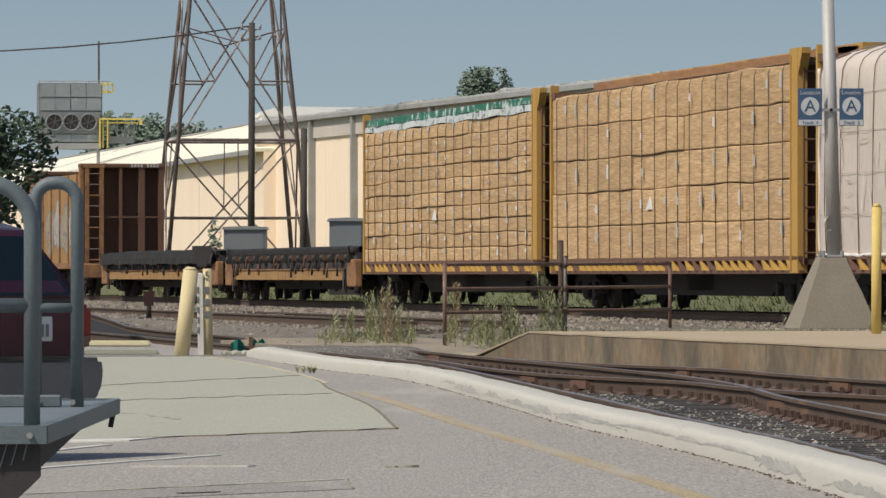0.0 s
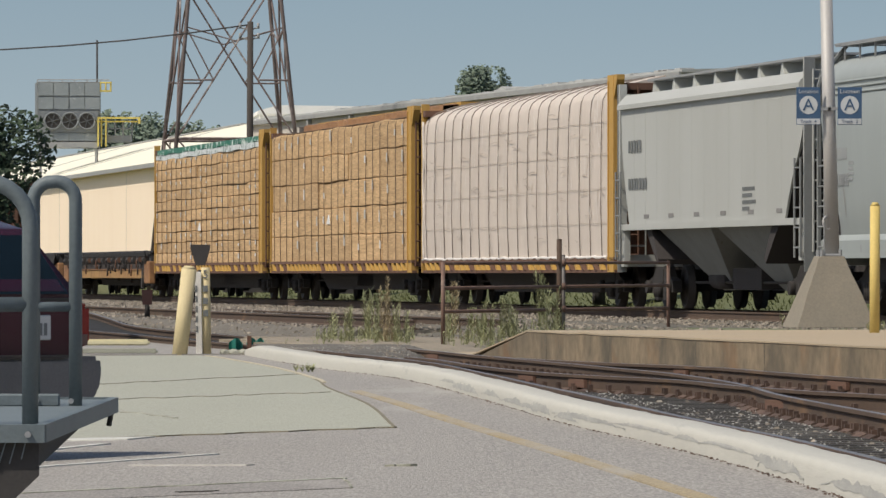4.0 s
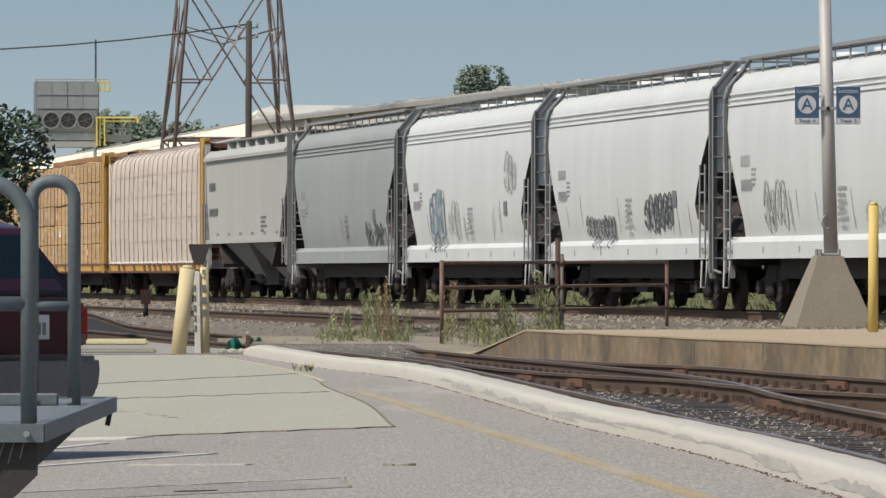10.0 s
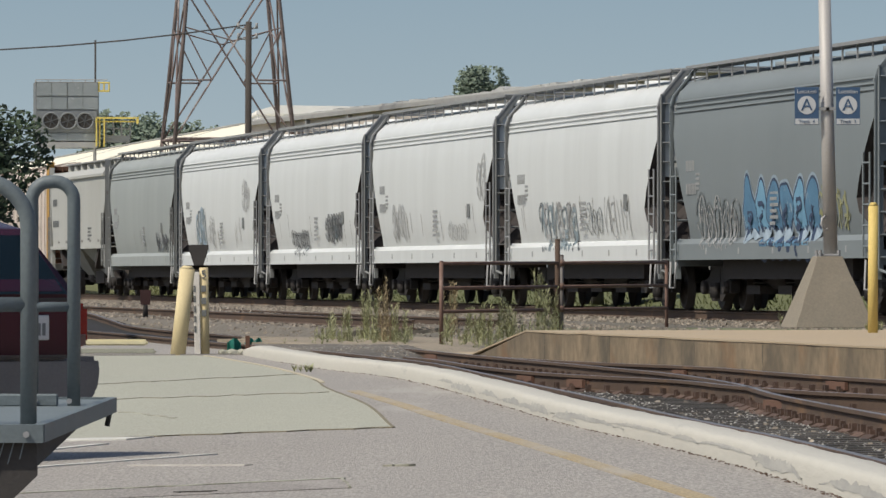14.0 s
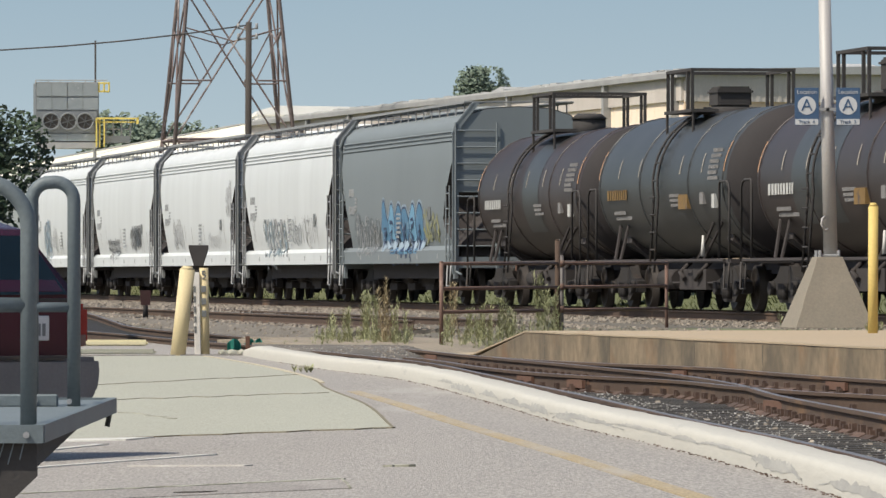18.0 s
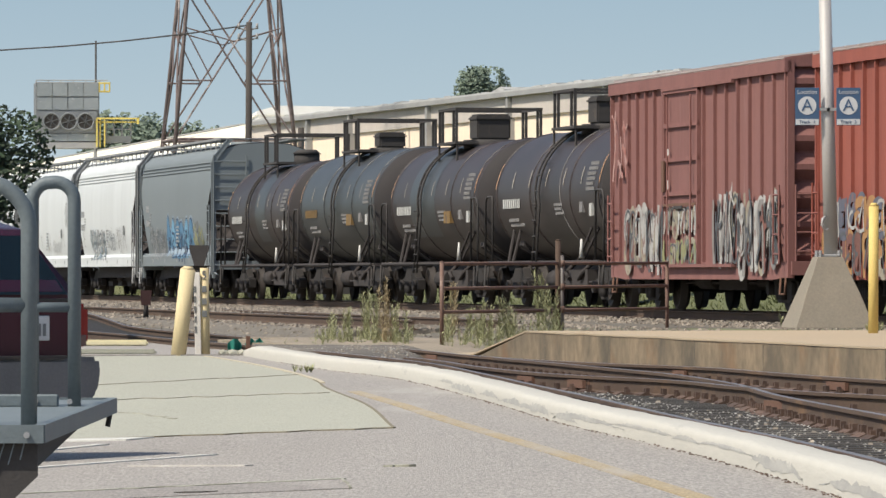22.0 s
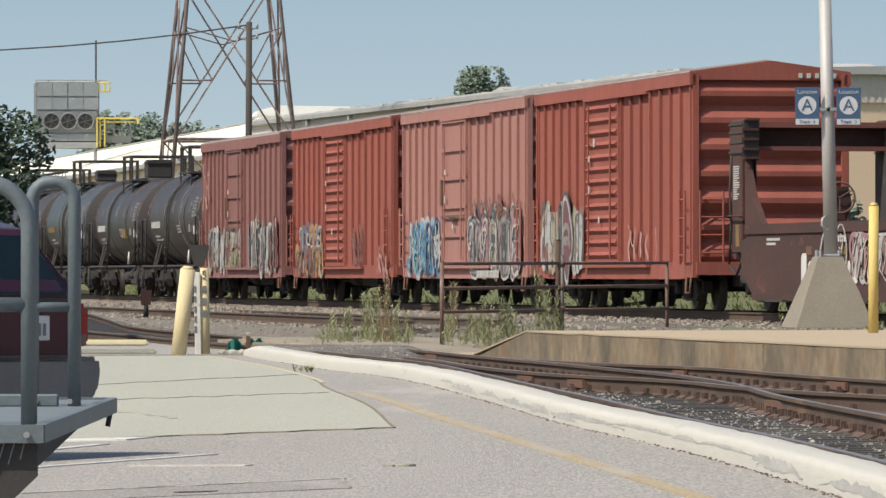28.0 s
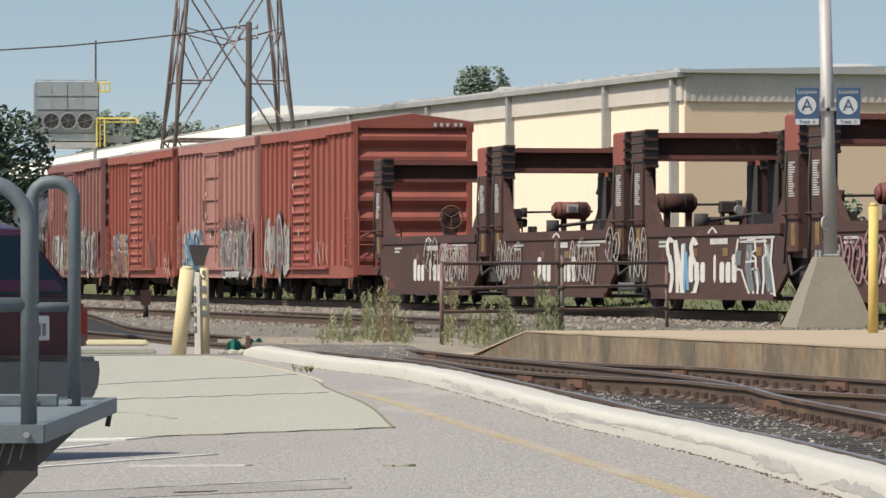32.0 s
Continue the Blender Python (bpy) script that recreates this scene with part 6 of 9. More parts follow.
            if prev:
                for q in range(4):
                    bm.faces.new((prev[q], prev[(q + 1) % 4], cur[(q + 1) % 4], cur[q]))
            prev = cur
        part("top_dunnage", bm, DUNNAGE, ob, "rough brown timber along the top of the load")
    if wrapped:
        bm = bmesh.new()
        n, prof = 110, [(1.47, 1.06), (1.50, 1.9), (1.50, 2.6), (1.49, 3.3), (1.48, 3.9), (1.46, 4.22), (1.40, 4.36), (1.26, 4.46), (0.9, 4.60), (0.3, 4.74)]
        rings = []
        for k in range(n + 1):
            x = x0 + (x1 - x0) * k / n
            rings.append([bm.verts.new((x, y + 0.035 * noise.noise(Vector((x * 1.1, z, seed))) + 0.032 * noise.noise(Vector((x * 3.1 + z * 1.5, z * 0.8, seed + 2))), z + (0.05 * noise.noise(Vector((x * 0.8, y, 7))) if z > 4.2 else 0))) for y, z in prof])
        for a, b in zip(rings, rings[1:]):
            for k in range(len(prof) - 1):
                bm.faces.new((a[k], a[k + 1], b[k + 1], b[k])).smooth = True
        for r in (rings[0], rings[-1]):
            bm.faces.new(r + [bm.verts.new((r[0].co.x, 0.3, 1.06))])
        part("wrapped_load", bm, WRAP, ob, "lumber under dusty white plastic wrap")
        # Dark lines paint the shade along the wrap's creases.
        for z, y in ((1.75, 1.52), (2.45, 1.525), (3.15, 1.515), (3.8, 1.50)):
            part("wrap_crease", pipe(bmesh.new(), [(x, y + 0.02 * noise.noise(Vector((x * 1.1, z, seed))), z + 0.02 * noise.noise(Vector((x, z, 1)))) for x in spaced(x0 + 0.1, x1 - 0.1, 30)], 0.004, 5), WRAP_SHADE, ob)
        # Pale strokes paint glints on the plastic, darker ones the shade in its folds.
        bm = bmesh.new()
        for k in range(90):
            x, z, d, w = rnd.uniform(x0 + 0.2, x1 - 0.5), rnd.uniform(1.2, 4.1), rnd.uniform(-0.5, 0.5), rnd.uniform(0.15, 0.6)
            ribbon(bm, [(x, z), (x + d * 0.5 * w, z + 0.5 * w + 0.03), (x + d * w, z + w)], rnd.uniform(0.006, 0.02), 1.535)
        tagged(part("wrap_highlight", bm, WRAP_PALE, ob, "pale strokes painting glints on the plastic creases"), kind="stuff")
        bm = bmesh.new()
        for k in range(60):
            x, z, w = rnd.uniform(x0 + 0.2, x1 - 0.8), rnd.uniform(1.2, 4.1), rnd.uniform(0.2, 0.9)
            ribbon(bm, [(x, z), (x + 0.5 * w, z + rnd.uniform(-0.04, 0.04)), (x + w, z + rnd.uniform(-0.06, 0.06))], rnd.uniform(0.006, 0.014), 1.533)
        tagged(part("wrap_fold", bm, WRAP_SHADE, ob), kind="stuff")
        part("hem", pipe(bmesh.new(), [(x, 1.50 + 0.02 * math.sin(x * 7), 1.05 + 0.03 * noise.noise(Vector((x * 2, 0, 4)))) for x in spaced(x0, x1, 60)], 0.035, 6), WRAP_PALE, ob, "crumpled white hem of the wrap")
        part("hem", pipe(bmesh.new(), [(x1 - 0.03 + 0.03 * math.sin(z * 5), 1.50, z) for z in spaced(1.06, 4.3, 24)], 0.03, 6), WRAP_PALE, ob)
        part("far_load", boxes((x0, x1, -1.46, -0.3, 1.03, 4.5)), WRAP, ob)
    else:
        rh = (top - 1.03) / rows

        def level(x, r):
            """Height of the sagging line under row r."""
            if r == 0:
                return 1.03
            return 1.03 + r * rh + 0.045 * noise.noise(Vector((x * 0.45, r * 3.1, seed))) + (0.02 if r < rows else 0.03) * noise.noise(Vector((x * 1.6, r * 1.7, seed + 5)))
        shift = rnd.choice((0.0, 1.2))
        for r in range(rows):
            if r % 2 == 0:
                shift = rnd.uniform(0, 4.8)
            cuts = [x0] + [x for x in (x0 + shift - 4.88 + 4.88 * k for k in range(8)) if x0 + 1.2 < x < x1 - 1.2] + [x1]
            for a, b in zip(cuts, cuts[1:]):
                bm = bmesh.new()
                face_y = 1.45 + rnd.uniform(0, 0.05)
                g = 0.012 if rnd.random() < 0.3 else 0.004
                prev = None
                for x in spaced(a + g, b - g, 7):
                    lo, hi = level(x, r) + 0.009, level(x, r + 1) - 0.008
                    w = 0.012 * noise.noise(Vector((x * 1.3, r, 9)))
                    cur = [bm.verts.new(p) for p in ((x, face_y - 0.012 + w, lo), (x, face_y + w, lo + 0.02), (x, face_y + w, hi - 0.02), (x, face_y - 0.012 + w, hi), (x, 0.3, hi), (x, 0.3, lo))]
                    if prev:
                        for q in range(6):
                            bm.faces.new((prev[q], prev[(q + 1) % 6], cur[(q + 1) % 6], cur[q]))
                    else:
                        bm.faces.new(cur)
                    prev = cur
                bm.faces.new(prev[::-1])
                part("lumber_pack", bm, PACK, ob)
        part("far_load", boxes((x0, x1, -1.46, -0.3, 1.03, top)), PACK, ob)
        if green:
            for zz, m in ((top, WRAP_WHITE), (top + 0.16, WRAP_GREEN)):
                bm = bmesh.new()
                n = 40
                prev = None
                for k in range(n + 1):
                    x = x0 + (x1 - x0) * k / n
                    w = 0.03 * noise.noise(Vector((x * 1.5, zz * 9, 2)))
                    cur = [bm.verts.new(p) for p in ((x, 1.49 + w, zz + 0.02 * math.sin(k)), (x, 1.48 + w, zz + 0.16), (x, 0.3, zz + 0.17), (x, 0.3, zz))]
                    if prev:
                        for q in range(4):
                            bm.faces.new((prev[q], prev[(q + 1) % 4], cur[(q + 1) % 4], cur[q]))
                    prev = cur
                part("wrap_edge", bm, m, ob, "crumpled printed plastic wrap along the top")
    # straps over the load
    n = 20 if not wrapped else 19
    for k in range(n):
        x = x0 + (x1 - x0) * (k + 0.5) / n + rnd.uniform(-0.06, 0.06)
        bm = bmesh.new()
        if wrapped:
            pipe(bm, [(x, 1.50, 1.0), (x + rnd.uniform(-0.04, 0.04), 1.535, 2.0), (x, 1.525, 3.2), (x, 1.51, 3.95), (x, 1.485, 4.24), (x, 1.42, 4.38), (x, 1.28, 4.49), (x, 0.9, 4.63), (x, 0.4, 4.74)], 0.011, 5)
        else:
            pipe(bm, [(x, 1.50, 1.0), (x + rnd.uniform(-0.03, 0.03), 1.515, 2.4), (x, 1.515, top - 0.12), (x, 1.46, top + 0.02), (x, 0.3, top + 0.16)], 0.010, 5)
        part("strap", bm, STRAP_W if wrapped else STRAP, ob)
    if not wrapped:
        for r in range(rows):
            for k in range(n):
                if rnd.random() < (0.9 if (k + r // 2) % 3 == 0 else 0.25):
                    x = x0 + (x1 - x0) * (k + 0.5) / n + rnd.uniform(0.0, 0.12)
                    z = 1.03 + (r + rnd.uniform(0.35, 0.6)) * rh
                    w, t = rnd.uniform(0.08, 0.16), rnd.uniform(0.14, 0.30) * min(1.0, rh / 0.6)
                    part("paper_tag", prism(bmesh.new(), [(x, z), (x + w, z + 0.02), (x + w * 0.8, z + t), (x + 0.2 * w, z + t * 0.9)], 1.50, 1.522), TAG if rnd.random() < 0.4 else TAG_DULL, ob)
        part("paper_tag", prism(bmesh.new(), [(1.0, 2.0), (1.5, 2.0), (1.15, 2.24)], 1.50, 1.53), TAG, ob)
    underframe(ob, L, 0.55, 0.95, 0.5)
    bm = bmesh.new()
    prism(bm, [(-h + 3.5, 0.9), (h - 3.5, 0.9), (h - 5.5, 0.32), (-h + 5.5, 0.32)], -0.75, 0.75)
    part("fish_belly", bm, UNDER, ob)
    truck(ob, h - 2.2), truck(ob, -h + 2.2)
    coupler(ob, h)
    return ob


lumber_car(156.1, 132.95, 10, 3, green=True)
lumber_car(131.6, 108.6, 5, 4)
lumber_car(107.3, 84.6, 5, 5, wrapped=True)


# ---- empty flatcars and a bulkhead car ahead ----
RUNG_GREY = plain("worn_grey_rung", (0.16, 0.125, 0.10), 0.7)


BLACK_SHEET = mat("oily_black_sheeting", (0.019, 0.017, 0.016), 0.95, dark=(0.009, 0.008, 0.008), scale=1.5, amount=0.8, fine=8, fine_amount=0.4, bump=0.6, spot=(0.07, 0.065, 0.06), spot_at=0.62, spot_scale=2.5)
OLD_YELLOW = mat("dirty_ochre_sill_paint", (0.44, 0.26, 0.095), 0.85, dark=(0.20, 0.10, 0.045), scale=1.4, amount=0.8, fine=14, fine_amount=0.35, stretch=(3, 1, 0.5), spot=(0.10, 0.05, 0.03), spot_at=0.60, spot_scale=2.2)
RUST_ORANGE = mat("orange_rusted_paint", (0.36, 0.185, 0.075), 0.85, dark=(0.15, 0.07, 0.04), scale=2.6, amount=1.0, fine=14, fine_amount=0.3, spot=(0.09, 0.045, 0.03), spot_at=0.58, spot_scale=2.5)


def flat_car(far, near, draped):
    ob, L = car("flatcar", far, near, "empty rusty flatcar, black sheeting lying on its deck" if draped else "empty rusty flatcar with winches along a grimy deck", "flat car", "empty flatcars")
    h = L / 2
    rnd = random.Random(far)
    part("deck", boxes((-h + 0.3, h - 0.3, -1.42, 1.42, 1.06, 1.30)), BLACK, ob, "grimy black deck")
    for s in (1, -1):
        part("deck_edge", boxes((-h + 0.3, h - 0.3, s * 1.38, s * 1.46, 1.30, 1.40)), BLACK_SHEET, ob)
        part("sill_shelf", boxes((-h + 0.3, h - 0.3, s * 1.34, s * 1.43, 0.86, 1.06)), UNDER, ob)
        cuts = spaced(-h + 2.4, h - 2.0, 7)
        for k in range(6):
            part("side_sill", boxes((cuts[k] + 0.01, cuts[k + 1] - 0.01, s * 1.40, s * (1.47 + 0.004 * (k % 2)), 0.59, 0.86)), OLD_YELLOW, ob, "dirty ochre side sill" if k == 0 else "")
        part("sill_lip", boxes((-h + 2.3, h - 1.9, s * 1.40, s * 1.50, 0.855, 0.885)), RUST_ORANGE, ob)
        for e in (1, -1):
            part("end_sill", bevelled(boxes((e * (h - 0.25), e * (h - 1.5), s * 1.30, s * 1.50, 0.42, 1.12)), 0.03), RUST_ORANGE, ob, "rust-streaked end sill" if s > 0 and e > 0 else "")
            part("sill_step", pipe(bmesh.new(), [(e * (h - 1.7), s * 1.46, 0.9), (e * (h - 1.7), s * 1.48, 0.28), (e * (h - 2.2), s * 1.48, 0.28), (e * (h - 2.2), s * 1.46, 0.9)], 0.025, 6), BLACK, ob)
            part("end_grab", pipe(bmesh.new(), [(e * (h - 0.3), s * 1.5, 1.2), (e * (h - 0.3), s * 1.56, 1.45), (e * (h - 0.9), s * 1.56, 1.45), (e * (h - 0.9), s * 1.5, 1.2)], 0.02, 6), BLACK, ob)
        for k in range(24):
            x, d = rnd.uniform(-h + 2.2, h - 2.0), rnd.uniform(0.10, 0.36)
            part("hanging_strap", pipe(bmesh.new(), [(x, s * 1.51, 1.02), (x + 0.05, s * 1.515, 1.02 - 0.6 * d), (x + 0.12, s * 1.51, 1.02 - d)], 0.028, 5), UNDER if k % 4 else RUST, ob)
        for k in range(17):
            x = -h + 1.2 + (L - 2.4) * k / 16
            bm = boxes((x - 0.26, x - 0.20, s * 1.40, s * 1.58, 1.04, 1.30), (x + 0.20, x + 0.26, s * 1.40, s * 1.58, 1.04, 1.30))
            rod(bm, (x - 0.26, s * 1.52, 1.18), (x + 0.26, s * 1.52, 1.18), 0.075, 8)
            winch = part("winch", bm, BLACK, ob)
            part("ratchet", rod(bmesh.new(), (x - 0.30, s * 1.52, 1.18), (x - 0.27, s * 1.52, 1.18), 0.085, 10), RUST if k % 2 else BLACK, winch)
            if k % 2:
                part("strap_end", pipe(bmesh.new(), [(x, s * 1.6, 1.18), (x + 0.1, s * 1.61, 1.0), (x + 0.05, s * 1.6, 0.92)], 0.022, 5), RUST if k % 4 == 1 else UNDER, winch)
    for k in range(12):
        x = -h + 1.0 + (L - 2) * k / 11
        part("deck_riser", boxes((x - 0.10, x + 0.10, -1.38, 1.38, 1.30, 1.42)), BLACK_SHEET, ob)
    # black sheeting lying along the deck, over one car's edge as well
    bm = bmesh.new()
    rings = []
    side, low = (1.64, 1.06) if draped else (1.40, 1.36)
    for k in range(60):
        x = -h + 0.6 + (L - 1.2) * k / 59
        t = 1.44 + 0.05 * noise.noise(Vector((x * 0.5, far, 1))) + 0.04 * noise.noise(Vector((x * 2.1, far, 4)))
        hem = low + (0.05 * noise.noise(Vector((x * 1.3, far, 7))) if draped else 0.0)
        out = side + (0.04 * noise.noise(Vector((x * 1.9, far, 9))) if draped else 0.0)
        rings.append([bm.verts.new(p) for p in ((x, out, hem), (x, out - 0.03, (hem + t) / 2), (x, side - 0.10, t), (x, 0.5, t + 0.03), (x, -0.6, t + 0.02), (x, -1.3, t), (x, -1.40, 1.36))])
    for a, b in zip(rings, rings[1:]):
        for k in range(6):
            bm.faces.new((a[k], a[k + 1], b[k + 1], b[k]))
    part("black_sheeting", bm, BLACK_SHEET, ob, "black sheeting lying on the deck")
    underframe(ob, L, 0.6, 0.98, 0.4)
    part("fish_belly", prism(bmesh.new(), [(-h + 3.4, 0.9), (h - 3.4, 0.9), (h - 5.0, 0.34), (-h + 5.0, 0.34)], -0.7, 0.7), UNDER, ob)
    truck(ob, h - 2.0), truck(ob, -h + 2.0)
    coupler(ob, h)


flat_car(181.0, 157.2, False)
flat_car(210.5, 182.2, True)


def bulkhead_car(far, near):
    ob, L = car("bulkhead_flatcar", far, near, "rusty yellow-brown bulkhead flatcar with a tall end wall", "flat car", "empty flatcars")
    h = L / 2
    part("deck", boxes((-h, h, -1.45, 1.45, 0.95, 1.15)), RUST_ORANGE, ob)
    for s in (1, -1):
        for y, w, m in ((1.40, 0.06, RUST_ORANGE), (0.05, 0.05, RUST), (-0.68, 0.10, RUST), (-1.36, 0.09, RUST)):
            part("bulkhead_post", boxes((s * (h - 0.55), s * (h - 0.05), y - w, y + w, 1.1, 4.5)), m, ob)
        part("bulkhead_sheet", boxes((s * (h - 0.62), s * (h - 0.55), -1.45, 1.45, 1.1, 4.5)), RUST, ob, "dark rust-brown bulkhead wall")
        cap = part("bulkhead_cap", bevelled(boxes((s * (h - 0.65), s * (h - 0.02), -1.47, 1.47, 4.42, 4.57)), 0.03), RUST, ob)
        bm = bmesh.new()
        for k in range(9):
            if k != 4:
                bm_box(bm, s * (h - 0.016), s * (h - 0.008), -0.30 - 0.11 * k - 0.07, -0.30 - 0.11 * k, 4.44, 4.54)
        part("stencil_block", bm, PALE, cap)
        part("bulkhead_rail", boxes((s * (h - 0.1), s * (h - 0.04), -1.4, 1.36, 2.70, 2.75)), RUST, ob)
        lad = part("ladder_stile", boxes((s * (h - 0.1), s * (h + 0.06), 1.16, 1.30, 1.0, 4.52)), RUST_ORANGE, ob, "orange-rusted ladder upright")
        part("stile", boxes((s * (h - 0.1), s * (h + 0.06), 0.66, 0.80, 1.0, 4.52)), RUST_ORANGE, lad)
        for k in range(9):
            part("rung", rod(bmesh.new(), (s * (h + 0.03), 0.78, 1.25 + 0.37 * k), (s * (h + 0.03), 1.18, 1.25 + 0.37 * k), 0.022, 6), RUNG_GREY if k % 3 else RUST_ORANGE, lad)
        part("ladder_header", boxes((s * (h - 0.1), s * (h + 0.07), 0.62, 1.36, 4.42, 4.56)), RUST_ORANGE, lad)
        part("end_sill", bevelled(boxes((s * (h - 0.4), s * (h + 0.1), -1.46, 1.46, 0.62, 1.12)), 0.03), RUST_ORANGE, ob)
        part("side_wall", boxes((-h + 0.7, h - 0.7, s * 1.38, s * 1.44, 1.15, 4.22)), OLD_YELLOW, ob, "rust-streaked ochre side")
    piece(ob, -h + 1.2, -h + 10.5, 1.5, 3.25, 1.442, (SPRAY_WHITE, SPRAY_CREAM), SPRAY_INK, "white rounded sprayed letters", 78, 4, boxy=2.2, edge_w=0.07, swell=0.50, marks=1)
    for k in range(7):
        x = -h + 0.9 + (L - 1.8) * k / 6
        part("side_stake", boxes((x - 0.06, x + 0.06, 1.44, 1.50, 1.15, 4.22)), RUST_ORANGE, ob)
    underframe(ob, L)
    truck(ob, h - 2.0), truck(ob, -h + 2.0)
    coupler(ob, h)


bulkhead_car(234.2, 216.6)


# ---- tank cars ----
TANK = mat("sooty_brown_tank", (0.046, 0.033, 0.030), 0.46, dark=(0.022, 0.021, 0.021), scale=0.5, amount=0.8, fine=30, fine_amount=0.1, bump=0.03, spot=(0.07, 0.05, 0.042), spot_at=0.62, spot_scale=0.7, spot_soft=0.2, stretch=(1, 1, 0.5))
TANK_B = mat("worn_black_tank", (0.050, 0.053, 0.053), 0.42, dark=(0.028, 0.030, 0.031), scale=0.6, amount=0.7, fine=30, fine_amount=0.1, bump=0.02, spot=(0.065, 0.052, 0.046), spot_at=0.66, spot_scale=0.7, spot_soft=0.2)
# Tank heads: a dark, matt colour apart from the barrel's.
TANK_HEAD = mat("dark_tank_head", (0.036, 0.030, 0.029), 0.85, dark=(0.02, 0.018, 0.018), scale=0.8, amount=0.8)
REFLECT = plain("reflective_tape", (0.42, 0.36, 0.28), 0.5)
REFLECT_O = plain("orange_reflective_tape", (0.60, 0.33, 0.16), 0.5)
ORANGE_MARK = mat("orange_placard", (0.24, 0.145, 0.045), 0.7, spot=(0.08, 0.06, 0.05), spot_at=0.55, spot_scale=4)


def tank_car(far, near, material, seed, r=1.43, zc=2.52, dome="lid", band=None, barrel=5.6, climb=0.4, number_mat=None, hoop=None, yellow=True):
    ob, L = car("tank_car", far, near, "sooty dark tank railcar with a railed top platform", "tank car", "tank cars")
    h = L / 2
    n = 40
    bm = bmesh.new()
    rings = []
    body = barrel
    for x, q in [(-body - 0.5, 0.25), (-body - 0.42, 0.55), (-body - 0.25, 0.82), (-body, 0.985), (-body + 0.10, 1.0), (-body + 0.22, 1.0)] + [(x, 1.0) for x in spaced(-body + 1.6, body - 1.6, 5)] + [(body - 0.22, 1.0), (body - 0.10, 1.0), (body, 0.985), (body + 0.25, 0.82), (body + 0.42, 0.55), (body + 0.5, 0.25)]:
        rings.append([bm.verts.new((x, r * q * math.cos(k * math.tau / n), zc + r * q * math.sin(k * math.tau / n))) for k in range(n)])
    for a, b in zip(rings, rings[1:]):
        for k in range(n):
            f = bm.faces.new((a[k], a[(k + 1) % n], b[(k + 1) % n], b[k]))
            f.smooth, f.material_index = True, 1 if abs(a[k].co.x + b[k].co.x) / 2 > body - 0.05 else 0
    for r_ in (rings[0], rings[-1]):
        bm.faces.new(r_).material_index = 1
    part("tank_barrel", bm, (material, TANK_HEAD), ob)
    if band:
        bm = bmesh.new()
        prev = None
        for a in spaced(-0.6, math.pi + 0.6, 40):
            cur = [bm.verts.new((x, (r + 0.005) * math.cos(a), zc + (r + 0.005) * math.sin(a))) for x in band]
            if prev:
                bm.faces.new((prev[0], prev[1], cur[1], cur[0])).smooth = True
            prev = cur
        part("wiped_band", bm, TANK_B, ob, "cleaner grey-black band beside the ladder")
    if hoop is not None:
        part("pale_hoop", pipe(bmesh.new(), [(hoop + 0.25 * math.sin(a), (r + 0.006) * math.cos(a), zc + (r + 0.006) * math.sin(a)) for a in spaced(-0.9, 1.2, 24)], 0.010, 6), DUSTY_MARK, ob, "pale worn hoop round the tank")
    # weld and jacket bands
    for x in (-body * 0.96, -body * 0.45, body * 0.30, body * 0.96):
        bm = bmesh.new()
        pipe(bm, [(x, (r + 0.004) * math.cos(a), zc + (r + 0.004) * math.sin(a)) for a in spaced(-1.2, math.pi + 1.2, 28)], 0.022, 6)
        part("jacket_band", bm, material, ob)
    # reflective dashes
    for k in range(7):
        x = -body + 0.15 + (2 * body - 0.3) * k / 6
        bm = bmesh.new()
        a0 = 0.12
        prev = None
        for i in range(7):
            a = a0 + (0.42 if k in (0, 6) else 0.26) * i / 6
            cur = [bm.verts.new((x + dx, (r + 0.012) * math.cos(a), zc + (r + 0.012) * math.sin(a))) for dx in (-0.03, 0.03)]
            if prev:
                bm.faces.new((prev[0], prev[1], cur[1], cur[0]))
            prev = cur
        part("reflector_strip", bm, REFLECT_O if k in (0, 6) else REFLECT, ob)
    # lettering blocks that follow the barrel
    for x, z, rows, size, m, sd in ((body - 1.0, zc - 0.06, [1.9], 0.20, number_mat or DUSTY_MARK, 1), (body - 1.3, zc - 0.48, [1.1, 1.5], 0.07, DUSTY_MARK, 2), (-body + 1.5, zc + 0.62, [0.8, 0.85, 0.8, 0.85, 0.7, 0.85], 0.07, DUSTY_MARK, 3), (-body + 5.0, zc - 0.2, [0.9, 0.7, 0.9], 0.06, DUSTY_MARK, 4)):
        bars(ob, x, lambda q: math.sqrt(max(0.05, r * r - (q - zc) ** 2)) + 0.012, z, rows, m, size, size * 1.5, seed + sd, 1.0 if sd == 1 else 1.5)
    if yellow:
        part("placard", boxes((-body + 3.3, -body + 4.1, r - 0.08, r + 0.012, zc - 0.50, zc - 0.22)), ORANGE_MARK, ob, "yellow placard")
    part("placard", boxes((-body + 0.9, -body + 1.15, r - 0.08, r + 0.012, zc - 0.50, zc - 0.24)), PALE, ob, "white placard")
    part("placard", boxes((-body + 1.9, -body + 2.2, r - 0.08, r + 0.012, zc - 0.42, zc - 0.20)), DUSTY_MARK, ob, "weathered placard holder")
    part("test_gauge", rod(bmesh.new(), (-body + 1.6, 1.50, 1.05), (-body + 1.6, 1.50, 1.45), 0.05, 10, 0.02), SIGN_LABEL, ob, "white cone-shaped marker")
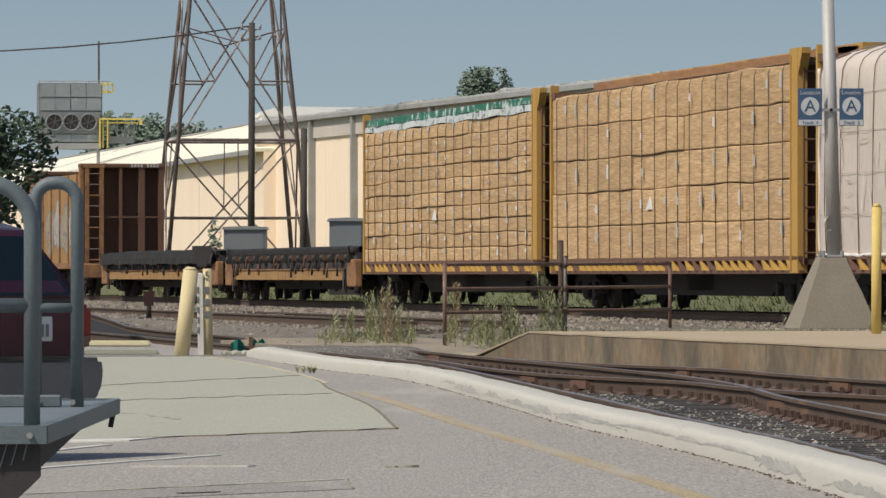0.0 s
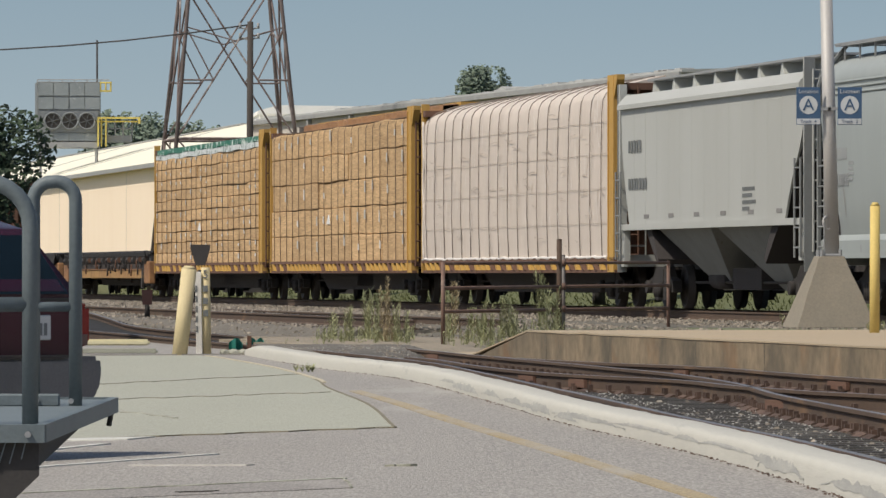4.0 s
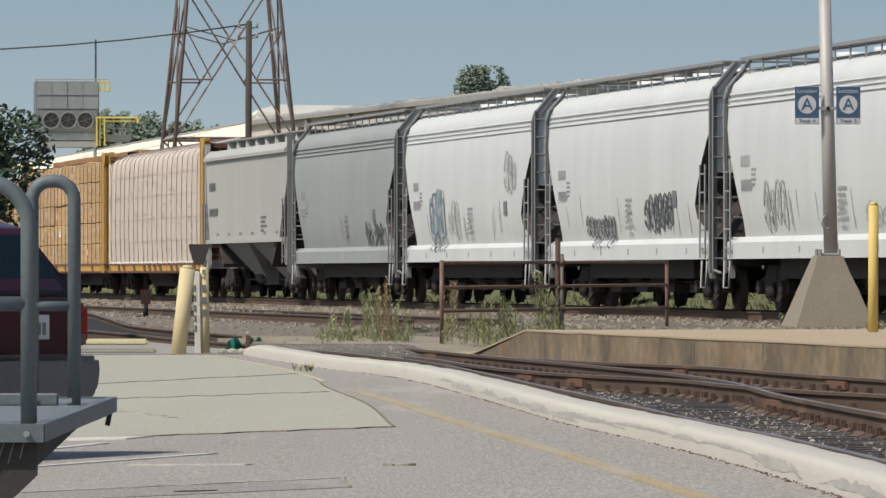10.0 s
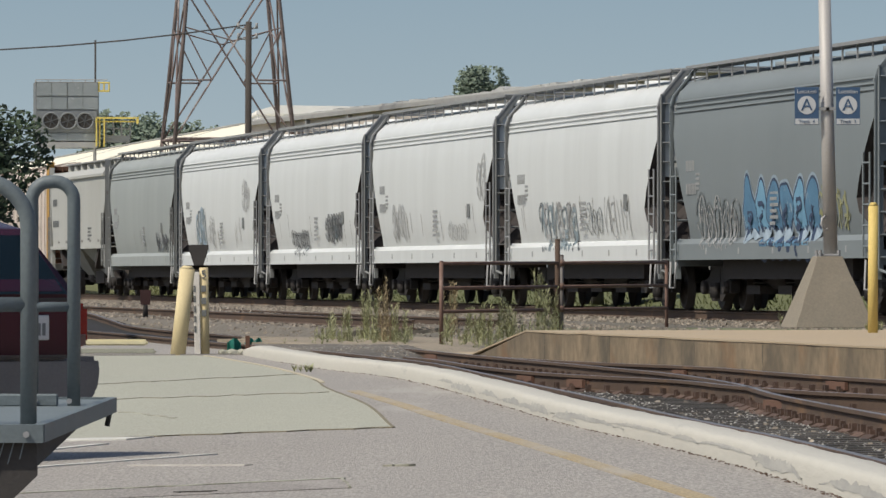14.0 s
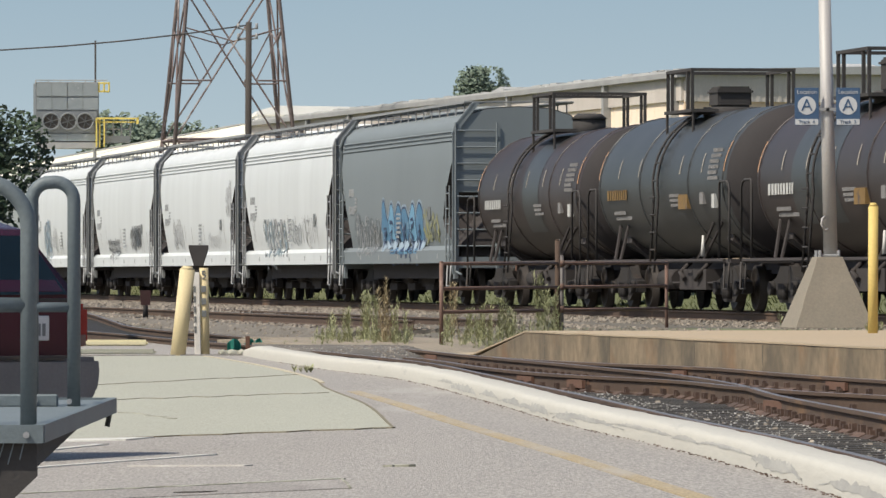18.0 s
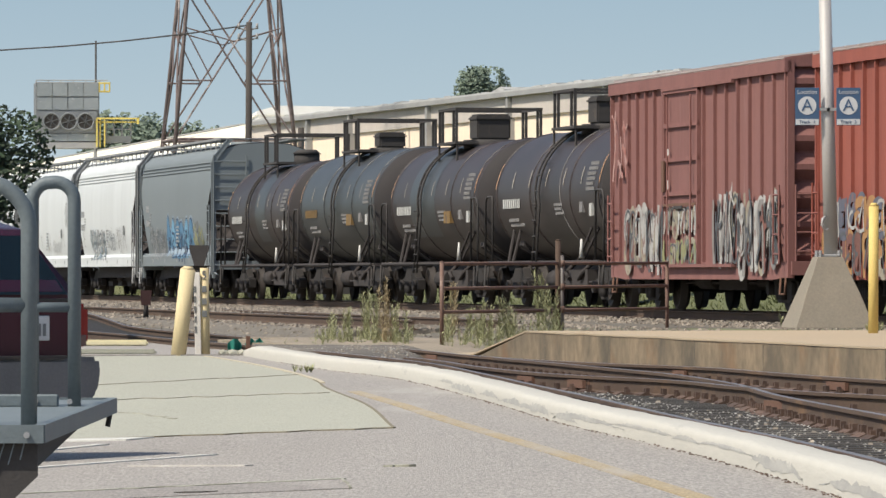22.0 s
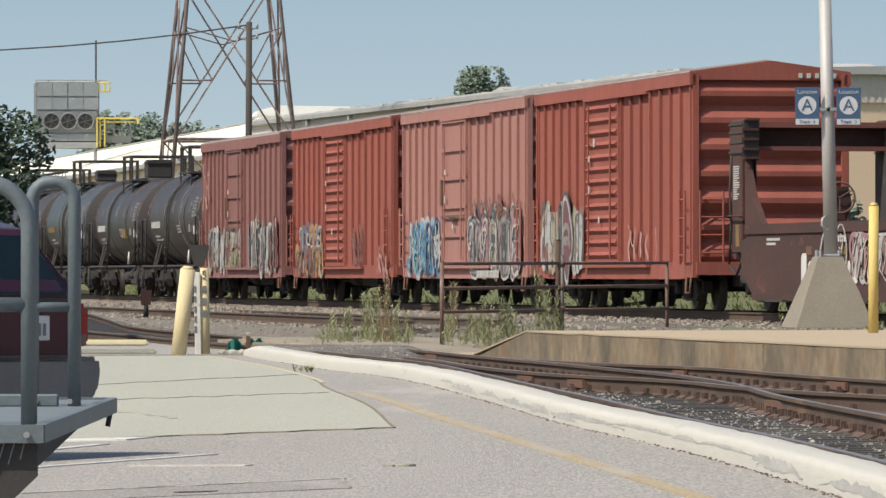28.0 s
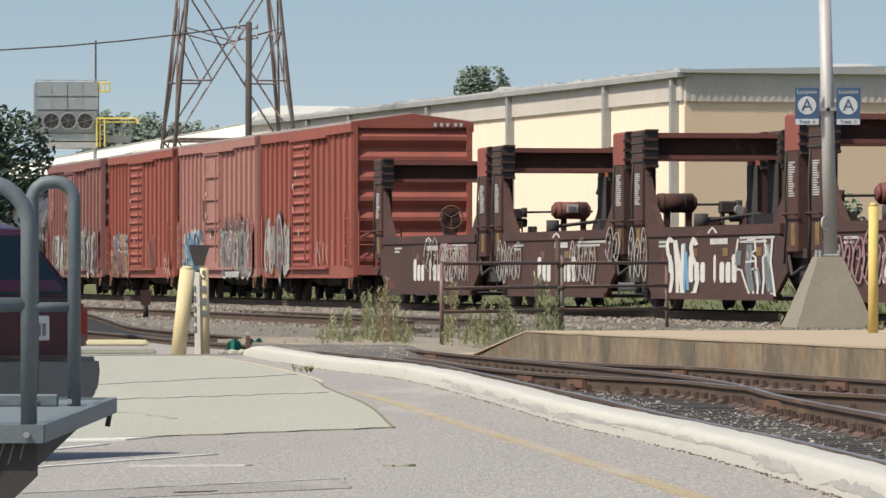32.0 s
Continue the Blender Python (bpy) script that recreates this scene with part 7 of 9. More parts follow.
    for s in (1, -1):
        part("valve_pipe", pipe(bmesh.new(), [(s * 0.9, 0.5, 1.05), (s * 0.9, 0.8, 0.75), (s * 0.5, 0.8, 0.62)], 0.05, 8), UNDER, ob)
    # side ladder
    bm = bmesh.new()
    for s in (-0.21, 0.21):
        pipe(bm, [(climb + s, 1.58, 0.75)] + [(climb + s, (r + 0.09) * math.cos(a), zc + (r + 0.09) * math.sin(a)) for a in spaced(-0.15, 1.25, 12)], 0.026, 6)
    for i in range(5):
        rod(bm, (climb - 0.21, 1.57, 0.85 + i * 0.34), (climb + 0.21, 1.57, 0.85 + i * 0.34), 0.018, 6)
    for a in spaced(0.05, 1.2, 6):
        y, z = (r + 0.09) * math.cos(a), zc + (r + 0.09) * math.sin(a)
        rod(bm, (climb - 0.21, y, z), (climb + 0.21, y, z), 0.018, 6)
    part("side_ladder", bm, BLACK, ob)
    # dome platform: two gratings, posts in pairs, and rails that join at the ends
    z0 = zc + r - 0.04
    part("platform_grating", boxes((-1.25, 1.25, -1.05, -0.5, z0, z0 + 0.06), (-1.25, 1.25, 0.5, 1.05, z0, z0 + 0.06)), BLACK, ob)
    for y in (-1.0, 1.0):
        for x in (-1.12, -0.72, 0.72, 1.12):
            part("rail_post", boxes((x - 0.03, x + 0.03, y - 0.03, y + 0.03, z0, z0 + 0.81)), BLACK, ob)
        for x in (-1.2, 1.2):
            part("platform_leg", rod(bmesh.new(), (x, y, z0 - 0.42), (x, y, z0 + 0.02), 0.03, 6), BLACK, ob)
        part("handrail", boxes((-1.16, 1.16, y - 0.035, y + 0.035, z0 + 0.79, z0 + 0.85)), BLACK, ob)
    for x in (-1.12, 1.12):
        part("end_rail", boxes((x - 0.035, x + 0.035, -0.96, 0.96, z0 + 0.79, z0 + 0.85)), BLACK, ob)
    bm = bmesh.new()
    if dome == "lid":
        rod(bm, (0, 0, z0 - 0.1), (0, 0, z0 + 0.30), 0.36, 20)
        rod(bm, (0, 0, z0 + 0.30), (0, 0, z0 + 0.42), 0.40, 20, 0.26)
        rod(bm, (0.34, 0.25, z0), (0.34, 0.25, z0 + 0.2), 0.05, 8)
        part("dome", bm, BLACK, ob, "black valve dome with a rounded lid")
        part("lid_bolt", rod(bmesh.new(), (0.30, -0.30, z0 + 0.1), (0.46, -0.42, z0 + 0.1), 0.03, 6), RUST, ob)
    else:
        w = 0.42 if dome == "box" else 0.5
        part("dome", bevelled(boxes((-w, w, -w * 0.8, w * 0.8, z0 + 0.12, z0 + (0.52 if dome == "box" else 0.72))), 0.04, 2), BLACK, ob, "black box-shaped valve housing")
        rod(bm, (0, 0, z0 - 0.1), (0, 0, z0 + 0.12), w * 1.25, 20)
        part("dome_flange", bm, BLACK, ob)
        part("housing_lid", boxes((-w - 0.04, w + 0.04, -w * 0.85, w * 0.85, z0 + (0.40 if dome == "box" else 0.60), z0 + (0.44 if dome == "box" else 0.64))), BLACK, ob)
    # sills, saddles, steps and rails
    part("draft_sill", boxes((-h, h, -0.35, 0.35, 0.72, 1.0)), UNDER, ob)
    for s in (1, -1):
        bm = bmesh.new()
        prism(bm, [(-1.05, 1.35), (-0.5, 0.95), (0.5, 0.95), (1.05, 1.35), (1.02, 1.55), (0.7, 1.30), (-0.7, 1.30), (-1.02, 1.55)], s * (h - 2.3), s * (h - 1.8), "x")
        part("saddle", bm, UNDER, ob)
        for y in (1.5, -1.5):
            part("end_grab", pipe(bmesh.new(), [(s * (h - 0.1), y, 0.95), (s * (h - 0.1), y, 2.30), (s * (h - 0.2), y, 2.40), (s * (h - 0.35), y, 2.44), (s * (h - 0.9), y, 2.44), (s * (h - 0.95), y, 2.36), (s * (h - 0.95), y, 0.95)], 0.025, 6), BLACK, ob)
        part("end_platform", boxes((s * (h - 0.9), s * h, -1.5, 1.5, 0.92, 1.0)), UNDER, ob)
        bm = bmesh.new()
        for q in (0.0, 0.5):
            rod(bm, (s * (h - 2.6 - q), 1.45, 0.95), (s * (h - 2.0 - q * 1.5), 1.2, 1.7), 0.035, 6)
        part("strut", bm, UNDER, ob)
        bm = bmesh.new()
        pipe(bm, [(s * (h - 0.5), 1.5, 0.95), (s * (h - 0.5), 1.52, 0.45), (s * (h - 0.1), 1.52, 0.45), (s * (h - 0.1), 1.5, 0.95)], 0.022, 6)
        part("step", bm, BLACK, ob)
    bm = bmesh.new()
    rod(bm, (-h + 0.4, 1.52, 0.97), (h - 0.4, 1.52, 0.97), 0.04, 6)
    rod(bm, (-h + 0.4, -1.52, 0.97), (h - 0.4, -1.52, 0.97), 0.04, 6)
    part("side_rail", bm, UNDER, ob)
    underframe(ob, L, 0.74, 1.0, 0.3)
    truck(ob, h - 1.9), truck(ob, -h + 1.9)
    coupler(ob, h)


tank_car(-38.9, -52.1, TANK, 101, 1.40, 2.42, band=(-1.4, 0.4), barrel=5.85, climb=1.4, number_mat=PALE, yellow=False)
tank_car(-52.75, -66.15, TANK_B, 102, 1.43, 2.46, dome="box", barrel=5.95, climb=-0.1, number_mat=ORANGE_MARK)
tank_car(-66.95, -80.3, TANK, 103, 1.40, 2.40, dome="tall box", band=(-0.4, 3.0), barrel=5.8, climb=1.2, number_mat=PALE)
tank_car(-81.1, -94.5, TANK, 104, 1.42, 2.42, dome="tall box", barrel=5.9, climb=0.5, number_mat=PALE, hoop=-1.6, yellow=False)


# ---- box cars ----
BOX_BROWN = mat("dusty_oxide_paint", (0.25, 0.112, 0.097), 0.85, dark=(0.18, 0.08, 0.07), scale=1.1, amount=0.85, fine=30, fine_amount=0.22, stretch=(1.8, 1, 0.22), spot=(0.27, 0.15, 0.13), spot_at=0.64, spot_scale=1.0)
BOX_RED = mat("faded_orange_red_paint", (0.315, 0.088, 0.060), 0.8, dark=(0.20, 0.058, 0.042), scale=1.1, amount=0.8, fine=30, fine_amount=0.22, stretch=(1.8, 1, 0.22), spot=(0.33, 0.13, 0.095), spot_at=0.66, spot_scale=1.0)
BOX_PINK = mat("chalky_red_paint", (0.37, 0.18, 0.15), 0.9, dark=(0.29, 0.135, 0.11), scale=1.1, amount=0.8, fine=30, fine_amount=0.22, stretch=(1.8, 1, 0.22), spot=(0.36, 0.21, 0.18), spot_at=0.64, spot_scale=1.0)
ROOF_M = mat("dusty_roof_sheet", (0.48, 0.42, 0.39), 0.6, dark=(0.36, 0.28, 0.25), scale=0.6, amount=0.7)


def box_car(far, near, paint_mat, label, plug, door_at=(-0.6, 2.5)):
    ob, L = car("boxcar", far, near, label, "box car", "boxcars")
    h = L / 2
    zb, zt = 0.95, 4.32
    d0, d1 = door_at
    for s in (1, -1):
        part("side_sheet", boxes((-h + 0.05, h - 0.05, s * 1.44, s * 1.48, zb - 0.05, zt)), paint_mat, ob)
        part("top_chord", boxes((-h, h, s * 1.44, s * 1.57, zt - 0.02, zt + 0.22)), paint_mat, ob)
        bm = bmesh.new()
        lo = 0.62
        prism(bm, [(-h + 0.05, 0.95), (-h + 0.05, lo + 0.05), (-h + 1.2, lo), (h - 1.2, lo), (h - 0.05, lo + 0.05), (h - 0.05, 0.95)], s * 1.44, s * 1.50)
        part("side_sill", bm, paint_mat, ob)
        # outside posts
        for x in spaced(-h + 0.12, d0 - 0.25, 8) + spaced(d1 + 0.25, h - 0.12, 7):
            part("outside_post", boxes((x - 0.038, x + 0.038, s * 1.475, s * 1.545, zb, zt)), paint_mat, ob)
        # door
        door = part("door", boxes((d0, d1, s * 1.47, s * 1.53, zb - 0.02, zt - 0.06)), paint_mat, ob, "plug door with flat panels" if plug else "sliding door with pressed ridges")
        if plug:
            for i in range(6):
                z = zb + (zt - zb - 0.1) * i / 5
                part("door_rib", boxes((d0, d1, s * 1.53, s * 1.58, z - 0.04, z + 0.04)), paint_mat, door)
            for x in (d0 + 0.05, d1 - 0.05):
                part("door_stile", boxes((x - 0.05, x + 0.05, s * 1.53, s * 1.582, zb, zt - 0.1)), paint_mat, door)
        else:
            for i in range(13):
                z = zb + 0.15 + (zt - zb - 0.4) * i / 12
                part("door_ridge", prism(bmesh.new(), [(s * 1.53, z - 0.07), (s * 1.59, z), (s * 1.53, z + 0.07)], d0 + 0.1, d1 - 0.1, "x"), paint_mat, door)
        for x in (d0 + 0.5, d1 - 0.5):
            part("lock_rod", rod(bmesh.new(), (x, s * 1.60, zb + 0.1), (x, s * 1.60, zt - 0.2), 0.022, 6), paint_mat, door)
        if plug:
            part("door_latch", boxes((d0 + 0.1, d1 - 0.1, s * 1.582, s * 1.60, 2.02, 2.07)), RUST, door)
            part("latch_handle", boxes((d0 + 1.2, d0 + 1.9, s * 1.60, s * 1.62, 1.96, 2.02)), BLACK, door)
            part("lock_box", boxes((d1 - 0.25, d1 - 0.02, s * 1.59, s * 1.62, 2.3, 2.9)), RUST, door)
        for k, (x, z) in enumerate(((d1 - 0.5, 3.0), (d1 - 0.45, 2.35), (d1 - 1.5, 1.75), (d1 - 1.0, 3.3))):
            if k < 3 or not plug:
                part("door_label", boxes((x - 0.13, x, s * 1.595, s * 1.60, z, z + 0.12 + 0.05 * (k % 2))), SIGN_LABEL if k < 2 else PALE, door)
        for z in (zb - 0.10, zt - 0.08):
            part("door_track", boxes((d0 - 3.0, d1 + 0.1, s * 1.5, s * 1.60, z, z + 0.06)), paint_mat, ob)
    # ends with rolled ridges
    for s in (1, -1):
        bm = bmesh.new()
        out = [(s * (h - 0.18), 0.72)]
        k = 7
        for i in range(k):
            za = 0.85 + (3.55) * i / k
            zc = za + 3.55 / k
            out += [(s * (h - 0.16), za + 0.02), (s * (h - 0.02), za + 0.20), (s * (h - 0.02), za + 0.30), (s * (h - 0.16), zc - 0.02)]
        out += [(s * (h - 0.10), 4.45), (s * (h - 0.25), 4.45), (s * (h - 0.25), 0.72)]
        prism(bm, out, -1.42, 1.42)
        part("corrugated_end", bm, paint_mat, ob)
        bm = bmesh.new()
        prism(bm, [(-1.5, 4.40), (1.5, 4.40), (1.57, 4.56), (0, 4.77), (-1.57, 4.56)], s * (h - 0.2), s * (h - 0.02), "x")
        part("end_cap", bm, paint_mat, ob)
        for y in (1.45, -1.45):
            part("corner_post", boxes((s * (h - 0.2), s * h, y - 0.06, y + 0.06, 0.65, 4.5)), paint_mat, ob)
        part("end_sill", boxes((s * (h - 0.2), s * (h + 0.08), -1.45, 1.45, 0.70, 0.95)), paint_mat, ob)
        ladder(ob, s * (h - 0.45), 1.62, 0.9, 2.3, 0.45, paint_mat, n=4)
        ladder(ob, s * (h + 0.04), 1.15, 0.95, 2.3, 0.45, paint_mat, "y", n=4)
        bm = bmesh.new()
        pipe(bm, [(s * (h - 0.6), 1.5, 0.66), (s * (h - 0.6), 1.52, 0.36), (s * (h - 0.2), 1.52, 0.36), (s * (h - 0.2), 1.5, 0.66)], 0.022, 6)
        part("step", bm, RUST, ob)
    bm = bmesh.new()
    prism(bm, [(-1.57, 4.52), (1.57, 4.52), (1.57, 4.56), (0, 4.76), (-1.57, 4.56)], -h + 0.03, h - 0.03, "x")
    roof = part("roof", bm, ROOF_M, ob, "dusty pressed-steel roof")
    for i in range(17):
        x = -h + 0.5 + (L - 1) * i / 16
        part("roof_rib", prism(bmesh.new(), [(-1.56, 4.57), (1.56, 4.57), (1.56, 4.60), (0, 4.80), (-1.56, 4.60)], x - 0.04, x + 0.04, "x"), ROOF_M, roof)
    underframe(ob, L, 0.48, 1.0, 0.55)
    truck(ob, h - 2.1), truck(ob, -h + 2.1)
    coupler(ob, h + 0.05)
    return ob, h


ob, h = box_car(-95.2, -110.8, BOX_BROWN, "dusty oxide-brown boxcar with white sprayed tags", True)
brushed(ob, 2.6, 6.1, 0.70, 2.1, 1.552, (SPRAY_WHITE, SPRAY_GREY, SPRAY_CREAM, SPRAY_WHITE, SPRAY_BLACK), "run-down white and grey sprayed letters", 31, 7, 0.085)
brushed(ob, -0.5, 2.4, 1.45, 2.05, 1.585, (SPRAY_CREAM, SPRAY_WHITE, SPRAY_BLACK), "cream sprayed letters on the door", 32, 6, 0.065)
brushed(ob, -0.5, 2.4, 0.85, 1.40, 1.585, (SPRAY_CREAM, SPRAY_OLIVE, SPRAY_BLACK), "cream sprayed letters low on the door", 41, 5, 0.065)
brushed(ob, -7.2, -2.0, 0.66, 2.25, 1.552, (SPRAY_WHITE, SPRAY_CREAM, SPRAY_WHITE, SPRAY_GREY, SPRAY_BLACK), "tall run-down white sprayed letters", 33, 10, 0.095)
drips(ob, -7.2, -1.7, 0.8, 2.5, 1.576, (SPRAY_BLACK, SPRAY_SMUDGE, SPRAY_WHITE), "thin runs of dark and white spray", 53, 0.55)
drips(ob, 6.2, 7.4, 2.4, 4.0, 1.556, (SPRAY_FADE, SPRAY_FADE), "faint pale chalk scrawl", 54, 0.4)
ob, h = box_car(-112.9, -128.9, BOX_RED, "faded orange-red boxcar with an orange sprayed tag", False)
brushed(ob, 2.7, 7.2, 0.62, 1.5, 1.552, (SPRAY_ORANGE, SPRAY_CREAM, SPRAY_ORANGE, SPRAY_SMUDGE, SPRAY_BLACK), "orange and cream sprayed letters", 34, 8, 0.09)
brushed(ob, 2.8, 6.6, 1.35, 2.05, 1.56, (SPRAY_DUSK, SPRAY_ORANGE, SPRAY_DUSK, SPRAY_WHITE), "slate sprayed letters", 35, 6, 0.085)
drips(ob, -7.4, -5.9, 0.66, 1.5, 1.552, (SPRAY_FADE, SPRAY_FADE), "pale sprayed marks", 36, 0.35)
drips(ob, -3.6, -2.0, 0.8, 2.1, 1.552, (SPRAY_SMUDGE, SPRAY_SMUDGE), "dull brown sprayed smudge", 46, 0.2)
ob, h = box_car(-130.3, -146.2, BOX_PINK, "chalky red boxcar with blue and white sprayed tags", True, (-0.85, 2.3))
brushed(ob, 2.5, 6.6, 0.90, 2.05, 1.552, (SPRAY_BLUE, SPRAY_WHITE, SPRAY_SKY, SPRAY_PALE, SPRAY_NAVY), "blue and white sprayed block letters", 37, 6, 0.10)
drips(ob, 2.6, 6.5, 0.75, 2.0, 1.572, (SPRAY_NAVY, SPRAY_WHITE, SPRAY_AQUA, SPRAY_BLUE), "streaks of navy and white spray", 56, 0.16)
brushed(ob, 2.4, 6.9, 0.62, 1.1, 1.56, (SPRAY_WHITE, SPRAY_PALE, SPRAY_BLUE, SPRAY_NAVY), "white and blue sprayed foot of the letters", 38, 8, 0.06)
piece(ob, -7.3, -1.2, 0.70, 2.1, 1.552, (SPRAY_ROSE, SPRAY_GREY, SPRAY_CREAM, SPRAY_ROSE, SPRAY_GREY), SPRAY_BLACK, "pink, cream and grey sprayed letters edged in white", 39, 5, halo=SPRAY_WHITE, boxy=2.8, spike=0.12, edge_w=0.065, swell=0.50, detail=SPRAY_BLACK, marks=4)
brushed(ob, -7.3, -1.2, 0.66, 2.0, 1.575, (SPRAY_ROSE, SPRAY_WHITE, SPRAY_BLACK), "white and black strokes over the letters", 57, 7, 0.035)
drips(ob, -7.3, -1.2, 1.9, 2.5, 1.57, (SPRAY_SMUDGE, SPRAY_BLACK), "dark sprayed smears above the letters", 55, 0.45)
bars(ob, -2.4, 1.60, 0.80, [2.6], PALE, 0.16, 0.2, 46)
ob, h = box_car(-147.3, -162.9, BOX_RED, "faded orange-red boxcar with black and cream sprayed tags", False, (-0.9, 2.3))
brushed(ob, 4.8, 6.9, 0.70, 2.25, 1.552, (SPRAY_CREAM, SPRAY_BLACK, SPRAY_CREAM, SPRAY_WHITE, SPRAY_BLACK), "cream and black sprayed letters", 42, 5, 0.10)
piece(ob, 3.4, 5.0, 0.66, 2.45, 1.57, (SPRAY_PLUM,), SPRAY_WHITE, "dull purple almond shape edged in white", 43, 1, halo=SPRAY_BLACK, boxy=1.6, spike=0.1, edge_w=0.10, swell=0.32, detail=SPRAY_GREY)
brushed(ob, 2.5, 3.7, 0.68, 2.15, 1.552, (SPRAY_CREAM, SPRAY_WHITE, SPRAY_BLACK), "cream sprayed letters", 44, 3, 0.10)
drips(ob, -4.6, -2.2, 0.9, 1.8, 1.552, (SPRAY_FADE, SPRAY_FADE), "faint pink sprayed marks", 47, 0.5)
part("end_number", boxes(*[(-h - 0.012, -h + 0.02, y, y + 0.07, 4.44, 4.53) for y in (-0.62, -0.78, -0.94, -1.14, -1.28)]), PALE, ob, "white stencilled marks on the end")


# ---- articulated container well cars ----
WELL = mat("dark_oxide_well_paint", (0.080, 0.034, 0.026), 0.9, dark=(0.040, 0.021, 0.017), scale=1.1, amount=0.9, fine=22, fine_amount=0.3, stretch=(0.35, 1, 1), spot=(0.16, 0.062, 0.045), spot_at=0.60, spot_scale=1.6, spot_soft=0.12)
# Brighter red for the near heads: sunlight is put into the colour.
HEAD_RED = mat("red_oxide_paint_with_sun", (0.27, 0.075, 0.055), 0.8, dark=(0.20, 0.058, 0.045), scale=1.6, amount=0.6, spot=(0.12, 0.05, 0.04), spot_at=0.64, spot_scale=2.5)
NAME_WHITE = mat("chalked_white_stencil", (0.66, 0.64, 0.60), 0.8, dark=(0.5, 0.47, 0.43), scale=3, spot=(0.2, 0.11, 0.09), spot_at=0.66, spot_scale=3)
WELL_RED = mat("red_oxide_beam_paint", (0.19, 0.065, 0.05), 0.75, dark=(0.12, 0.045, 0.036), scale=1.2, amount=0.6)


def well_car(far, near, seed, first=False, tank_y=0.0, grimy=False):
    ob, L = car("well_car", far, near, "brown articulated container well car, empty, with tall end frames", "well car", "container well cars")
    h = L / 2
    wx = h - 2.2
    for s in (1, -1):
        bm = bmesh.new()
        prism(bm, [(-wx, 0.30), (wx, 0.30), (wx + 1.0, 0.75), (wx + 1.0, 1.30), (wx, 1.50), (-wx, 1.50), (-wx - 1.0, 1.30), (-wx - 1.0, 0.75)], s * 1.42, s * 1.50)
        part("well_side", bm, WELL, ob)
        part("top_chord", boxes((-wx - 0.6, wx + 0.6, s * 1.36, s * 1.53, 1.44, 1.62)), WELL, ob)
        part("bottom_chord", boxes((-wx, wx, s * 1.36, s * 1.53, 0.24, 0.36)), WELL, ob)
    part("well_floor", boxes((-wx, wx, -1.42, 1.42, 0.24, 0.30)), UNDER, ob)
    for s in (1, -1):
        x = s * (h - 0.82)
        part("end_deck", boxes((s * (h - 2.6), s * (h - 0.12), -1.4, 1.4, 1.0, 1.18)), WELL, ob)
        part("end_bolster", boxes((s * (h - 1.9), s * (h - 0.02), -1.25, 1.25, 0.55, 1.0)), UNDER, ob)
        part("brake_hose", pipe(bmesh.new(), [(s * (h - 1.3), 1.45, 1.1), (s * (h - 0.8), 1.5, 0.7), (s * (h - 0.1), 1.45, 0.85)], 0.03, 6), BLACK, ob)
        for y in (1.38, -1.38):
            q = 1 if y > 0 else -1
            part("frame_post", bevelled(boxes((x - 0.42, x + 0.42, y - 0.12, y + 0.12, 1.1, 2.92)), 0.02), WELL, ob)
            part("post_web", boxes((x - 0.46, x + 0.46, y - 0.14 * q - 0.012, y - 0.14 * q + 0.012, 1.1, 2.9)), BLACK, ob)
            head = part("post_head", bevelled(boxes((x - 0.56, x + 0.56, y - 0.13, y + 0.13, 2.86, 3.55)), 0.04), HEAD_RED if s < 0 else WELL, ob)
            if s > 0:
                for z in (2.95, 3.13, 3.31, 3.46):
                    part("head_rib", boxes((x - 0.565, x + 0.565, y - 0.145, y + 0.145, z - 0.02, z + 0.02)), BLACK, head)
            part("head_plate", boxes((x - 0.60, x - 0.565, y - 0.17, y + 0.12, 2.80, 3.54)), UNDER, head)
            for z in (2.82, 3.52):
                part("plate_edge", boxes((x - 0.66, x - 0.60, y - 0.17, y + 0.10, z, z + 0.04)), WELL, head)
            for z in (3.0, 3.18, 3.36):
                part("plate_rib", boxes((x - 0.64, x - 0.60, y - 0.16, y + 0.16, z - 0.025, z + 0.025)), WELL, head)
            for dx in (-0.3, 0.3):
                part("head_lug", rod(bmesh.new(), (x + dx, y - 0.1, 3.50), (x + dx, y + 0.1, 3.50), 0.05, 8), BLACK, head)
            bm = bmesh.new()
            prism(bm, [(x - s * 0.4, 1.5), (x - s * 0.4, 2.8), (x - s * 1.0, 2.1), (x - s * 1.9, 1.55)], y - 0.06, y + 0.06)
            part("post_brace", bm, WELL, ob)
            rnd = random.Random(seed + int(s))
            bars(ob, x + 0.24, y + 0.122, 2.70, [rnd.choice((0.30, 0.42, 0.46)) for _ in range(15)], PALE, 0.026, 0.042, seed + int(s), 2.2)
            if q > 0:
                part("reflector_patch", boxes((x - 0.25, x + 0.05, 1.502, 1.508, 1.22, 1.62)), ORANGE_MARK, ob)
                part("post_cable", pipe(bmesh.new(), [(x + 0.36, 1.52, 2.9), (x + 0.40, 1.54, 2.2), (x + 0.34, 1.53, 1.6), (x + 0.42, 1.54, 0.9)], 0.022, 6), BLACK, ob)
                part("hand_grab", pipe(bmesh.new(), [(x - 0.45, 1.5, 1.75), (x - 0.45, 1.58, 1.78), (x + 0.45, 1.58, 1.78), (x + 0.45, 1.5, 1.75)], 0.02, 6), WELL, ob)
